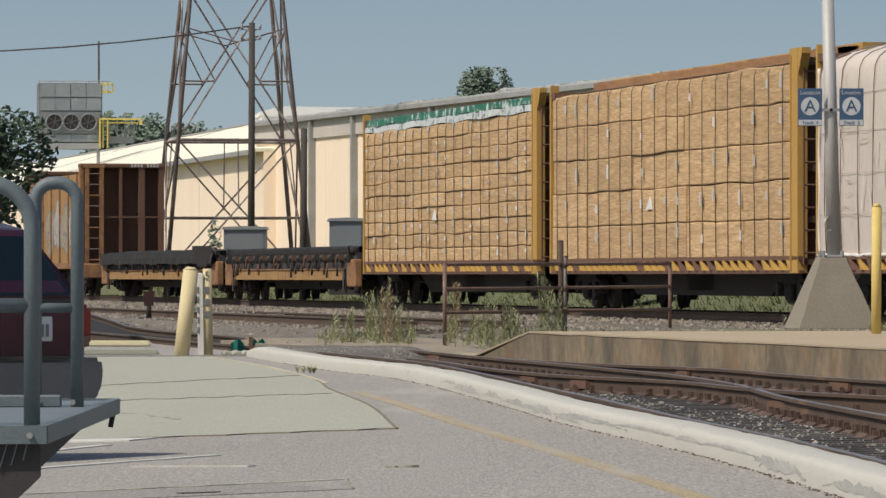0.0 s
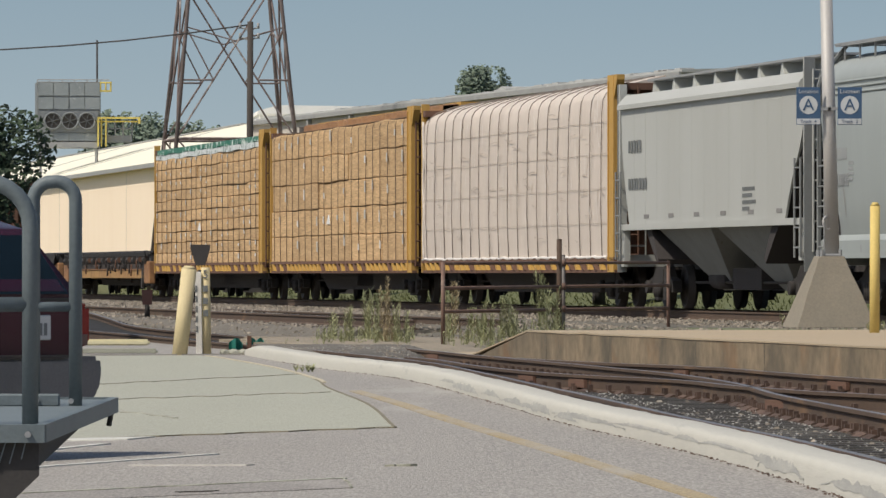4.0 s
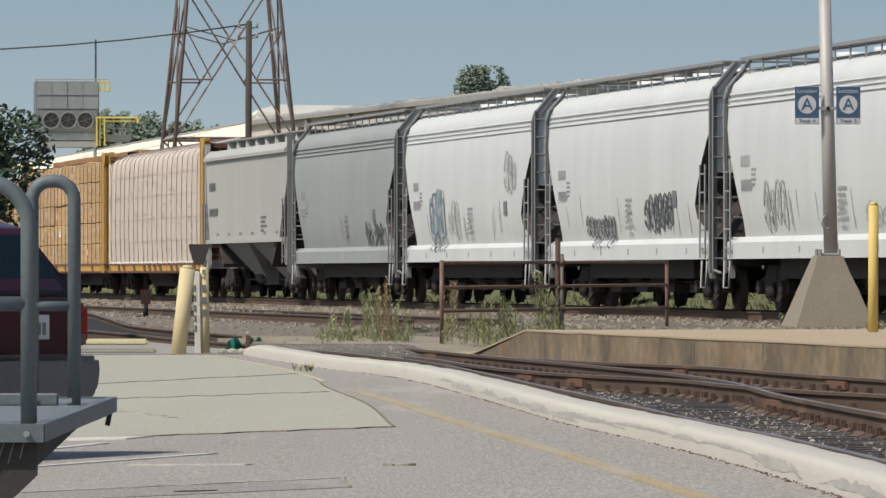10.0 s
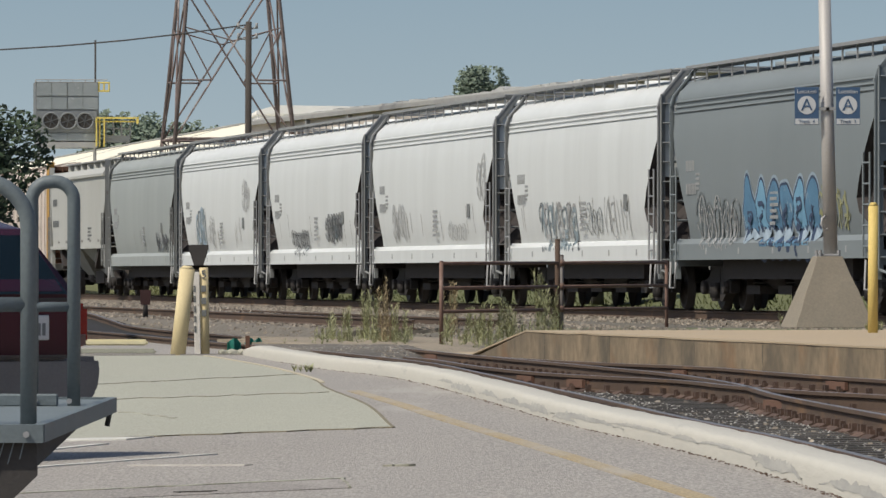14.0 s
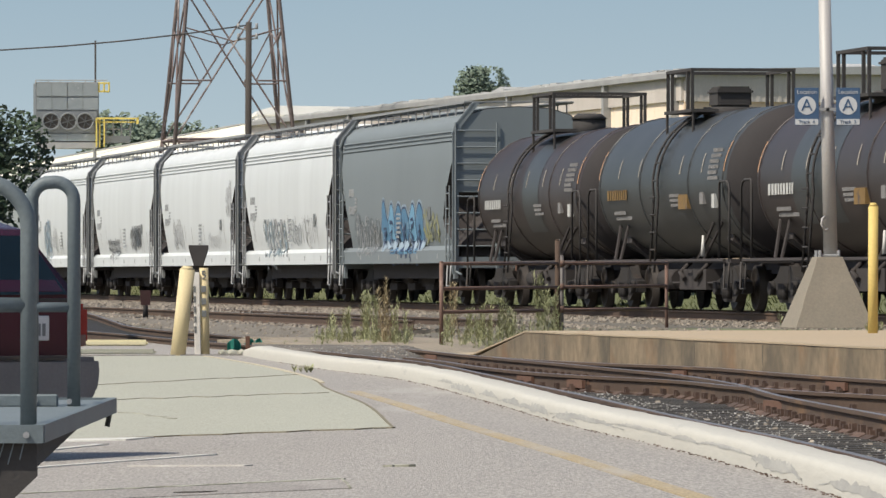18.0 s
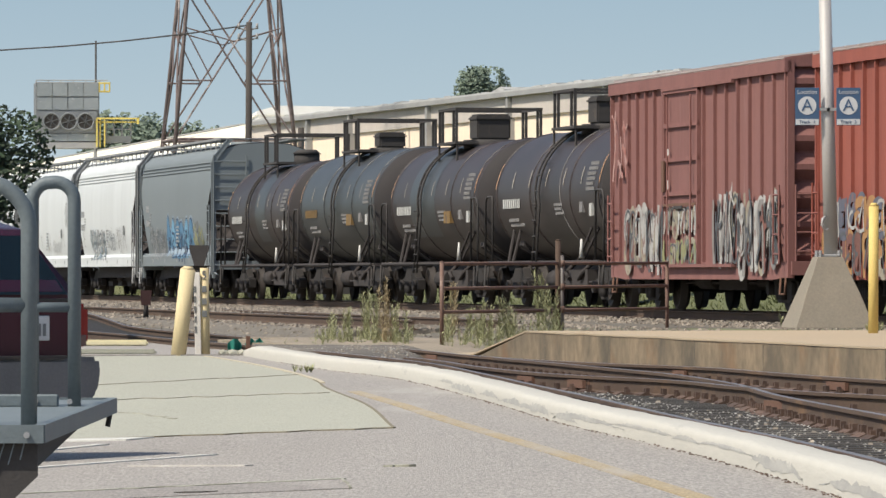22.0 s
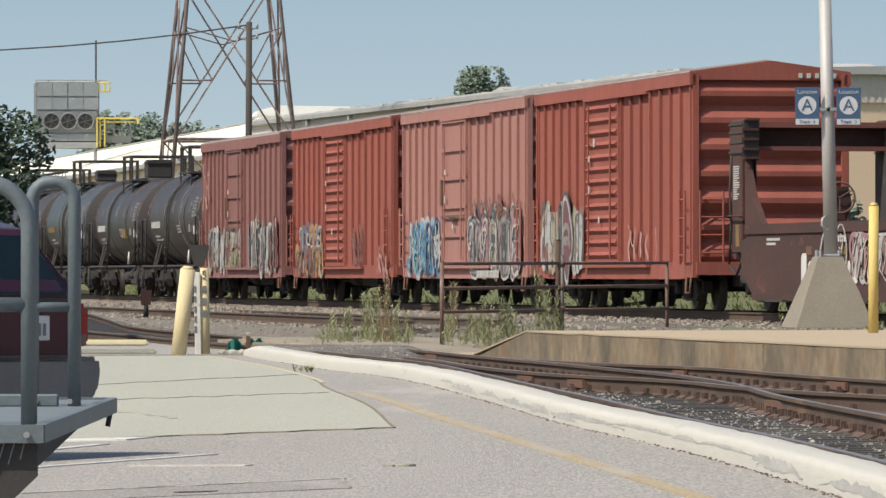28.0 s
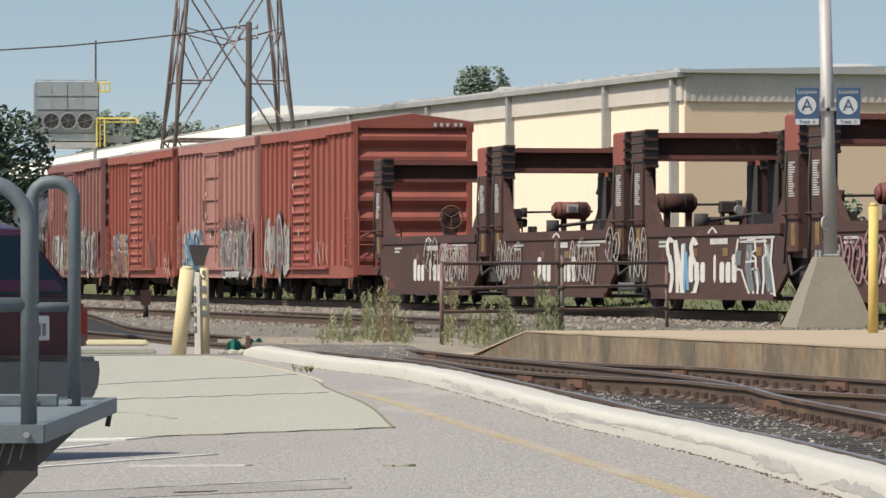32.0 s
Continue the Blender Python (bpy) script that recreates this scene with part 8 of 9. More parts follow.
        # Web in darker WELL: the flange's shadow is put into its colour.
        beam = part("cross_beam", boxes((x - 0.06, x + 0.06, -1.25, 1.25, 3.06, 3.40)), WELL, ob, "red-brown transverse I-beam")
        for z0, z1, w in ((3.40, 3.50, 0.36), (2.98, 3.06, 0.26)):
            part("flange", boxes((x - w, x + w, -1.25, 1.25, z0, z1)), WELL_RED, beam)
        ladder(ob, s * (h - 0.08), 1.0, 0.7, 1.9, 0.4, WELL, "y", n=4)
    bm = bmesh.new()
    zr, ty = 2.16, tank_y
    rod(bm, (-h + 2.3, ty - 1.26, zr), (-h + 2.3, ty - 1.18, zr), 0.11, 16, 0.195)
    rod(bm, (-h + 2.3, ty - 1.18, zr), (-h + 2.3, ty - 0.46, zr), 0.195, 16)
    rod(bm, (-h + 2.3, ty - 0.46, zr), (-h + 2.3, ty - 0.38, zr), 0.195, 16, 0.11)
    tank = part("air_reservoir", bm, WELL if grimy else WELL_RED, ob, "grimy brown air reservoir" if grimy else "red-brown air reservoir with a warning label")
    for y in (ty - 1.0, ty - 0.56):
        part("reservoir_strap", pipe(bmesh.new(), [(-h + 2.3 + 0.2 * math.cos(a), y, zr + 0.2 * math.sin(a)) for a in spaced(0, math.tau, 17)], 0.012, 5), BLACK, tank)
    if not grimy:
        part("warning_label", boxes((-h + 2.09, -h + 2.104, ty - 0.94, ty - 0.68, zr - 0.04, zr + 0.14)), SIGN_LABEL, tank)
        part("label_mark", boxes((-h + 2.08, -h + 2.09, ty - 0.90, ty - 0.72, zr, zr + 0.09)), INK, tank)
    for y in (ty - 1.1, ty - 0.65):
        part("reservoir_bracket", boxes((-h + 2.2, -h + 2.4, y - 0.05, y + 0.05, 1.15, zr - 0.17)), WELL, ob)
    part("reservoir_pipe", rod(bmesh.new(), (-h + 2.3, -1.32, zr - 0.02), (-h + 2.3, 0.9, zr - 0.05), 0.025, 6), BLACK, ob)
    vy = -1.05 if grimy else 0.5
    bm = bevelled(boxes((-h + 2.15, -h + 2.45, vy - 0.16, vy + 0.16, 1.95, 2.2), (-h + 2.2, -h + 2.4, vy - 0.3, vy - 0.05, 1.78, 1.98)), 0.03)
    rod(bm, (-h + 2.3, vy + 0.1, 1.18), (-h + 2.3, vy + 0.1, 1.95), 0.05, 8)
    rod(bm, (-h + 2.2, vy - 0.22, 2.0), (-h + 2.2, vy - 0.22, 2.22), 0.07, 10)
    part("control_valve", bm, UNDER, ob, "grimy brake control valve")
    if grimy:
        part("valve_box", bevelled(boxes((-h + 2.0, -h + 2.6, -0.85, -0.42, 1.45, 1.88), (-h + 2.05, -h + 2.55, -1.2, -0.87, 1.4, 1.72)), 0.02), WELL, ob)
        part("vent_protector", rod(bmesh.new(), (-h + 2.2, -1.25, 2.02), (-h + 2.0, -1.25, 2.02), 0.10, 10), GALV, ob)
    else:
        part("junction_box", boxes((-h + 2.2, -h + 2.4, -0.02, 0.16, 1.5, 1.8)), BLACK, ob)
    if first:
        bm = bmesh.new()
        pipe(bm, [(h - 2.66, 0.0 + 0.28 * math.cos(a), 2.1 + 0.28 * math.sin(a)) for a in spaced(0, math.tau, 21)], 0.018, 6)
        for a in (0.5, 2.6, 4.7):
            rod(bm, (h - 2.66, 0, 2.1), (h - 2.66, 0.28 * math.cos(a), 2.1 + 0.28 * math.sin(a)), 0.014, 5)
        part("brake_wheel", bm, RUST, ob, "rusty spoked hand-brake wheel")
        bm = bmesh.new()
        prism(bm, [(-0.12, 1.6), (0.12, 1.6), (0.24, 2.0), (0.18, 2.3), (-0.18, 2.3), (-0.24, 2.0)], h - 2.6, h - 2.4, "x")
        part("brake_housing", bm, WELL, ob)
    else:
        bm = bmesh.new()
        bm_box(bm, h - 2.3, h - 1.9, -0.9, -0.5, 1.18, 1.9)
        rod(bm, (h - 2.1, -0.7, 1.9), (h - 2.1, 0.5, 1.75), 0.04, 6)
        rod(bm, (h - 2.1, 0.5, 1.6), (h - 2.1, 0.5, 1.9), 0.14, 10)
        part("brake_valve", bm, BLACK, ob, "grimy brake valve block")
    # plain blocks in place of the owner's lettering
    for k, x in enumerate((1.9, 1.38, 0.86, -0.28, -0.80, -1.32, -1.84)):
        tall = 0.50 if k in (0, 3, 6) else 0.36
        w = 0.20 if k in (3,) else 0.40
        part("name_block", prism(bmesh.new(), [(x - w, 0.60), (x - w + 0.06, 0.56), (x - 0.10, 0.56), (x - 0.02, 0.62), (x - 0.02, 0.52 + tall), (x - 0.12, 0.58 + tall), (x - w + 0.06, 0.58 + tall), (x - w, 0.52 + tall)], 1.502, 1.512), NAME_WHITE, ob)
    bars(ob, 0.0, 1.502, 1.38, [1.4], NAME_WHITE, 0.11, 0.2, seed + 31, 1.4)
    bars(ob, -2.5, 1.502, 1.40, [2.8, 2.2], PALE, 0.045, 0.07, seed + 33, 2.5)
    bars(ob, 4.6, 1.502, 1.36, [1.0, 0.7], PALE, 0.045, 0.08, seed + 32, 2.0)
    bm = bmesh.new()
    long_ribbon(bm, [(0.05, 1.48), (-0.12, 1.54), (-0.32, 1.58), (-0.50, 1.54), (-0.68, 1.48)], 0.017, 1.537)
    part("owner_mark", bm, NAME_WHITE, ob)
    for x in (1.1, -1.5, -4.3):
        part("reflector_patch", boxes((x, x + 0.42, 1.503, 1.5105, 1.05, 1.20)), RUST if x > 0 else ORANGE_MARK, ob)
    if first:
        for x in (3.6, 0.2, -2.6):
            part("step_plate", boxes((x - 0.7, x + 0.7, 1.45, 1.62, 0.22, 0.26)), BLACK, ob)
    truck(ob, h if not first else h - 1.2)
    coupler(ob, h)
    return ob, wx


for k, (far, near) in enumerate(((-165.8, -181.6), (-181.8, -196.75), (-196.95, -211.9), (-212.1, -227.05), (-227.25, -242.2))):
    ob, wx = well_car(far, near, 300 + 7 * k, k == 0, 0.85 if k == 1 else 0.0, k in (1, 3))
    if k == 0:
        loops(ob, -1.6, 0.3, 0.60, 1.6, 1.524, SPRAY_WHITE, "white outlined sprayed tag", 51, 2, 0.009)
        brushed(ob, -5.4, -1.8, 0.55, 1.42, 1.514, (SPRAY_WHITE, SPRAY_ROSE, SPRAY_ORANGE), "white and orange sprayed tag", 52, 6, 0.05)
        loops(ob, -5.2, -2.0, 0.55, 1.45, 1.524, SPRAY_WHITE, "white outlined sprayed letters", 58, 5, 0.008)
    elif k == 1:
        loops(ob, 3.7, 6.4, 0.45, 1.56, 1.535, SPRAY_WHITE, "thin white looping tag", 53, 5, 0.008)
        loops(ob, -4.4, -1.8, 0.48, 1.48, 1.535, SPRAY_WHITE, "thin white looping outline", 54, 5, 0.008)
        loops(ob, -6.9, -5.6, 0.9, 1.75, 1.535, SPRAY_WHITE, "thin white sprayed tag", 61, 2, 0.008)
    elif k == 2:
        loops(ob, 5.6, 7.3, 0.45, 1.72, 1.535, SPRAY_WHITE, "thin white sprayed tag", 60, 3, 0.008)
        big = dict(x0=3.95, x1=0.9, z0=0.30, z1=1.42, y=1.516)
        strokes_in(ob, shapes=[[(0.56, 0.9), (0.54, 0.05)], [(0.60, 0.75), (0.66, 0.1)]], material=SPRAY_SKY, label="blue filling of the sprayed letters", width=0.030, **big)
        strokes_in(ob, shapes=[[(0.22, 0.92), (0.12, 1.0), (0.05, 0.88), (0.08, 0.72), (0.18, 0.56), (0.20, 0.30), (0.14, 0.08), (0.06, 0.0), (0.02, 0.10)],
                               [(0.14, 0.70), (0.12, 0.40)], [(0.28, 0.92), (0.34, 0.5), (0.36, 0.02)], [(0.30, 0.95), (0.40, 0.6), (0.50, 0.04)], [(0.48, 0.04), (0.50, 0.5), (0.52, 0.88)],
                               [(0.92, 0.86), (0.84, 0.98), (0.76, 0.84), (0.80, 0.66), (0.92, 0.50), (0.96, 0.30), (0.86, 0.06), (0.74, 0.02)]], material=NAME_WHITE, label="bold white sprayed letters", width=0.034, **big)
        edge = dict(x0=-2.0, x1=-5.4, z0=0.30, z1=1.36, y=1.516)
        strokes_in(ob, shapes=[[(0.14, 0.8), (0.10, 0.55)], [(0.40, 0.9), (0.36, 0.5), (0.45, 0.1)], [(0.55, 0.5), (0.62, 0.2)], [(0.80, 0.9), (0.82, 0.4), (0.90, 0.1)]], material=SPRAY_INK, label="dark filling between the sprayed letters", width=0.055, **edge)
        strokes_in(ob, shapes=[[(0.12, 1.0), (0.05, 0.66), (0.0, 0.42), (0.12, 0.48), (0.20, 0.46), (0.30, 0.22), (0.42, 0.0), (0.50, 0.02), (0.44, 0.24), (0.36, 0.48)],
                               [(0.34, 0.97), (0.52, 0.99), (0.54, 0.80), (0.42, 0.74), (0.54, 0.68), (0.55, 0.50), (0.40, 0.46)], [(0.30, 0.60), (0.58, 0.62)],
                               [(0.56, 0.44), (0.60, 0.20), (0.58, 0.0), (0.70, 0.0), (0.74, 0.30), (0.72, 0.66)],
                               [(0.66, 0.94), (0.76, 0.98), (0.80, 0.74), (0.70, 0.66)], [(0.94, 0.99), (0.90, 0.60), (0.96, 0.26), (1.0, 0.02), (0.90, 0.08)]], material=NAME_WHITE, label="angular white-edged sprayed letters", width=0.017, **edge)
    else:
        loops(ob, 1.0, 5.2, 0.5, 1.5, 1.524, SPRAY_ROSE, "dull pink looping tag", 59 + k, 6, 0.012)
        scrawl(ob, -4.6, 0.5, 0.4, 1.4, 1.513, SPRAY_PINK, "dull pink sprayed tag", 59 + k, 6, 0.05)


# ---- platform lamp post, signs and posts ----
SIGN_BLUE = plain("sign_blue", (0.045, 0.095, 0.18), 0.5)
SIGN_WHITE = plain("sign_white", (0.54, 0.56, 0.57), 0.5)
POLE_GREY = mat("brushed_pole_aluminium", (0.45, 0.435, 0.415), 0.55, 0.15, dark=(0.37, 0.355, 0.34), scale=1.0)
POST_YELLOW = mat("sun_faded_yellow_paint", (0.66, 0.50, 0.16), 0.7, dark=(0.55, 0.40, 0.12), scale=2.0, amount=0.6, spot=(0.35, 0.27, 0.14), spot_at=0.68, spot_scale=3)
BOLLARD_CREAM = mat("cream_yellow_paint", (0.66, 0.56, 0.33), 0.75, dark=(0.52, 0.41, 0.22), scale=2.0, amount=0.6, spot=(0.34, 0.26, 0.16), spot_at=0.66, spot_scale=3)
STOP_CREAM = mat("pale_yellow_stop_paint", (0.74, 0.68, 0.44), 0.8, dark=(0.62, 0.56, 0.36), scale=2.0, amount=0.6, spot=(0.42, 0.38, 0.26), spot_at=0.66, spot_scale=3)
POST_WHITE = mat("chipped_white_paint", (0.78, 0.75, 0.69), 0.8, dark=(0.52, 0.47, 0.40), scale=3.0, spot=(0.3, 0.25, 0.2), spot_at=0.66, spot_scale=4)


def lettering(text, size, m, material, parent, name="lettering"):
    cu = bpy.data.curves.new(name, "FONT")
    cu.body, cu.size, cu.align_x, cu.align_y, cu.extrude = text, size, "CENTER", "CENTER", 0.002
    cu.materials.append(material)
    ob = new(name, cu)
    ob.parent = parent
    ob.matrix_basis = m
    return ob


def lamp_post():
    x, y = 5.27, 86.7
    base = thing("concrete_block", pose(x, y, PLAT, 0, 0, 8), "tapered cast-concrete block carrying the lamp post", "concrete block")
    bm = bmesh.new()
    t = [bm.verts.new((a * 0.175, b * 0.175, 0.97)) for a, b in ((-1, -1), (1, -1), (1, 1), (-1, 1))]
    u = [bm.verts.new((a * 0.55, b * 0.55, 0.0)) for a, b in ((-1, -1), (1, -1), (1, 1), (-1, 1))]
    for i in range(4):
        bm.faces.new((u[i], u[(i + 1) % 4], t[(i + 1) % 4], t[i]))
    bm.faces.new(t), bm.faces.new(u[::-1])
    bmesh.ops.subdivide_edges(bm, edges=bm.edges[:], cuts=3, use_grid_fill=True)
    for v in bm.verts:
        if 0.01 < v.co.z:
            v.co += Vector((noise.noise(v.co * 3), noise.noise(v.co * 3 + Vector((5, 0, 0))), 0)) * 0.012
    part("block", bevelled(bm, 0.004), BASE_C, base)
    for a, b in ((-1, -1), (1, -1), (1, 1), (-1, 1)):
        part("anchor_bolt", rod(bmesh.new(), (a * 0.13, b * 0.13, 0.96), (a * 0.13, b * 0.13, 1.06), 0.025, 6), GALV, base)
    ob = thing("lamp_post", pose(x, y, PLAT + 0.97), "tall round grey metal platform lamp post", "lamp post")
    bm = bmesh.new()
    rod(bm, (0.045, 0, 0), (-0.04, 0, 3.6), 0.098, 20, 0.085)
    rod(bm, (-0.04, 0, 3.6), (-0.13, 0, 7.2), 0.085, 20, 0.07)
    part("pole", bm, POLE_GREY, ob)
    part("flange", bevelled(boxes((-0.12, 0.16, -0.14, 0.14, 0.0, 0.035)), 0.008), GALV, ob)
    bm = bmesh.new()
    pipe(bm, [(-0.04, -0.09, 0.55), (-0.08, -0.13, 0.52), (-0.09, -0.14, 0.44), (-0.04, -0.13, 0.36), (0.0, -0.11, 0.38)], 0.018, 6)
    part("cable_hook", bm, POLE_GREY, ob)
    bm = boxes((-0.75, -0.10, -0.12, 0.12, 7.12, 7.24))
    part("lamp_head", bm, POLE_GREY, ob)
    for k, (sx, word, rot) in enumerate(((-0.29, "Track  4", 0), (0.275, "Track  3", 0))):
        s = part("sign", bevelled(boxes((sx - 0.165, sx + 0.165, -0.135, -0.125, 1.80, 2.315)), 0.003), SIGN_BLUE, ob, "blue and white location sign")
        part("sign_strip", boxes((sx - 0.158, sx + 0.158, -0.139, -0.1355, 1.808, 1.885)), SIGN_WHITE, s)
        bm = bmesh.new()
        rod(bm, (sx, -0.1355, 2.07), (sx, -0.139, 2.07), 0.125, 32)
        part("disc", bm, SIGN_WHITE, s)
        lettering("A", 0.235, pose(sx, -0.142, 2.068, 90, 0, 0), SIGN_BLUE, s)
        lettering("Location", 0.078, pose(sx, -0.139, 2.255, 90, 0, 0), SIGN_WHITE, s)
        lettering(word, 0.066, pose(sx, -0.142, 1.845, 90, 0, 0), SIGN_BLUE, s)
        part("sign_bracket", boxes((min(sx, 0) - 0.02, max(sx, 0) + 0.02, -0.125, -0.10, 2.0, 2.04)), GALV, ob)


lamp_post()


def bollard(x, y, z, r, hgt, lean, material, label):
    ob = thing("bollard", pose(x, y, z, 0, lean, 0), label, "bollard", "bollards")
    bm = bmesh.new()
    rod(bm, (0, 0, -0.2), (0, 0, hgt - 0.03), r, 20)
    rod(bm, (0, 0, hgt - 0.03), (0, 0, hgt + 0.015), r, 20, r * 0.55)
    part("post", bm, material, ob)
    return ob


bollard(5.32, 78.3, PLAT, 0.062, 1.60, 0.3, POST_YELLOW, "tall slim yellow pipe post on the platform")
bollard(-3.66, 87.5, 0.0, 0.106, 1.215, 6.3, BOLLARD_CREAM, "leaning cream-yellow steel bollard at the car park's end")


def marker_post():
    x, y = -3.33, 87.9
    ob = thing("marker_post", pose(x, y, 0.0, 0, -1.0, 0), "white marker post with black figures beside the bollard", "post")
    part("board", bevelled(boxes((-0.115, -0.030, -0.02, 0.02, -0.1, 1.14)), 0.006), POST_WHITE, ob)
    part("pipe", rod(bmesh.new(), (0.03, 0.06, -0.1), (0.03, 0.06, 1.20), 0.062, 14), BOLLARD_CREAM, ob)
    lettering("5", 0.16, pose(0.03, -0.008, 1.10, 90, 0, 0), INK, ob)
    for k in range(3):
        part("figure_bar", bevelled(boxes((-0.01, 0.06, -0.012, -0.004, 0.86 - k * 0.17, 0.95 - k * 0.17)), 0.003), INK, ob)
    for k in range(5):
        part("edge_mark", boxes((-0.113, -0.085, -0.026, -0.021, 0.30 + k * 0.14, 0.39 + k * 0.14)), INK, ob)


marker_post()


def switch_stand(u, v0, v1, Y, label, red):
    z0 = 1.1 - (v0 - 487) * Y / F
    hgt = (v0 - v1) * Y / F
    ob = thing("switch_stand", pose((u - 784) / F * Y, Y, z0), label, "switch stand", "switch stands")
    bm = boxes((-0.22, 0.22, -0.16, 0.16, -0.15, 0.06))
    rod(bm, (0, 0, 0.06), (0, 0, hgt * 0.75), 0.06, 10, 0.04)
    part("stand", bm, BLACK, ob)
    bm = bmesh.new()
    if red:
        prism(bm, [(-0.10, hgt * 0.5), (0.10, hgt * 0.5), (0.12, hgt), (-0.12, hgt)], -0.05, 0.05)
        part("target", bm, mat("dark_red_target", (0.045, 0.015, 0.014), 0.8), ob)
    else:
        prism(bm, [(-0.07, hgt - 0.32), (0.07, hgt - 0.32), (0.15, hgt - 0.06), (0.15, hgt), (-0.15, hgt), (-0.15, hgt - 0.06)], -0.1, 0.1)
        part("target", bm, BLACK, ob)


switch_stand(352, 612, 434, 98.0, "black switch stand with a flared target", False)
switch_stand(258, 566, 514, 135.0, "small dark red switch stand between the rails", True)


# ---- pipe gate across the stub track ----
GATE_RUST = mat("dusty_rusted_pipe", (0.19, 0.118, 0.092), 0.85, dark=(0.13, 0.075, 0.055), scale=2.5, amount=0.8, spot=(0.25, 0.18, 0.15), spot_at=0.6, spot_scale=2.0)

POST_DULL = mat("dull_grey_hinge_post", (0.20, 0.185, 0.175), 0.7, dark=(0.11, 0.09, 0.08), scale=3, amount=0.8)


def gate():
    a, b = Vector((-0.02, 91.6, 0)), Vector((3.70, 104.6, 0))
    mid = a.lerp(b, 0.505)
    ob = thing("pipe_gate", Matrix.Translation(a) @ Matrix.Rotation(math.atan2(b.y - a.y, b.x - a.x), 4, "Z"), "rusty red-brown pipe gate with three rails", "gate")
    L = (b - a).length
    m = L * 0.505
    for x, top, r, m_ in ((0.0, 1.29, 0.030, GATE_RUST), (m - 0.30, 1.64, 0.042, RAIL_RUST), (m - 0.05, 1.40, 0.030, POST_DULL), (L, 1.32, 0.030, GATE_RUST)):
        post = part("gate_post", rod(bmesh.new(), (x, 0, 0.05), (x, 0, top), r, 10), m_, ob)
        part("post_cap", rod(bmesh.new(), (x, 0, top), (x, 0, top + 0.012), r * 1.12, 10, r * 0.6), m_, post)
        if m_ is POST_DULL:
            for z in (0.57, 0.92, 1.28):
                part("hinge", rod(bmesh.new(), (x, 0, z - 0.05), (x, 0, z + 0.05), 0.042, 10), GATE_RUST, post)
    for z, z_end in ((1.265, 1.30), (0.905, 0.925), (0.565, 0.55)):
        for x0, x1 in ((0, m - 0.30), (m - 0.05, L)):
            part("gate_rail", rod(bmesh.new(), (x0, 0, z + (z_end - z) * x0 / L), (x1, 0, z + (z_end - z) * x1 / L), 0.026, 10), GATE_RUST, ob)


gate()


# ---- loose things at the car park's end ----
bm = bevelled(boxes((-0.95, 0.83, -0.09, 0.09, 0.0, 0.105)), 0.03, 2)
solid("wheel_stop", bm, STOP_CREAM, "cream-painted concrete wheel stop", "wheel stop", pose(-5.42, 98.5, -0.01))
bm = bevelled(boxes((-0.8, 0.75, -0.10, 0.10, 0.0, 0.09)), 0.03, 2)
solid("wheel_stop", bm, PAD, "grey concrete wheel stop", "wheel stop", pose(-4.75, 88.3, -0.02))
ext = bmesh.new()
strip(ext, [(-45, 87.4, 0.002), (-45, 96, 0.002), (-6.4, 97, 0.0), (-6.2, 104, 0.0)], [(-2.7, 87.4, 0.002), (-3.5, 96, 0.002), (-3.6, 97, 0.0), (-4.6, 104, 0.0)], -0.6)
solid("car_park_end", ext, ASPHALT, "worn asphalt at the far end of the car park", "pavement", kind="structure")
rnd = random.Random(8)
for k, (dx, s) in enumerate(((-0.18, 0.2), (0.05, 0.16), (0.17, 0.14))):
    bm = bmesh.new()
    prev = None
    for i in range(9):
        a = i / 8
        cur = [bm.verts.new((dx + s * (a - 0.5), 0.05 * math.sin(a * 9 + k), z + 0.02 * rnd.random())) for z in (0.0, 0.20 * (0.6 + 0.4 * math.sin(a * 3.1)))]
        if prev:
            bm.faces.new((prev[0], cur[0], cur[1], prev[1]))
        prev = cur
    bmesh.ops.solidify(bm, geom=bm.faces[:], thickness=0.01)
    solid("plastic_sheet", bm, plain("teal_plastic", (0.05, 0.30, 0.24), 0.5), "torn teal plastic sheet on the ground", "litter", pose(-2.82, 91.0, -0.02))
solid("stake", boxes((-0.03, 0.03, -0.03, 0.03, 0, 0.26)), RUST, "short rusty stake beside the kerb", "stake", pose(-2.78, 90.2, -0.03))
for k in range(3):
    bm = bmesh.new()
    bmesh.ops.create_icosphere(bm, subdivisions=1, radius=0.08)
    for v in bm.verts:
        v.co = Vector((v.co.x * (1 + 0.4 * k % 0.7), v.co.y, v.co.z * 0.6)) * (1 + 0.3 * noise.noise(v.co * 9))
    solid("rubble_lump", bm, TAR, "dark lump of broken asphalt", "rubble", pose(-3.05 + 0.13 * k, 87.6, 0.03))


# ---- baggage cart ----
CART = mat("blue_grey_cart_paint", (0.135, 0.165, 0.175), 0.55, dark=(0.10, 0.12, 0.13), scale=2.5, amount=0.5, spot=(0.28, 0.30, 0.31), spot_at=0.70, spot_scale=5)
CART_DECK = mat("pale_cart_deck", (0.16, 0.19, 0.20), 0.65, dark=(0.12, 0.145, 0.155), scale=2)


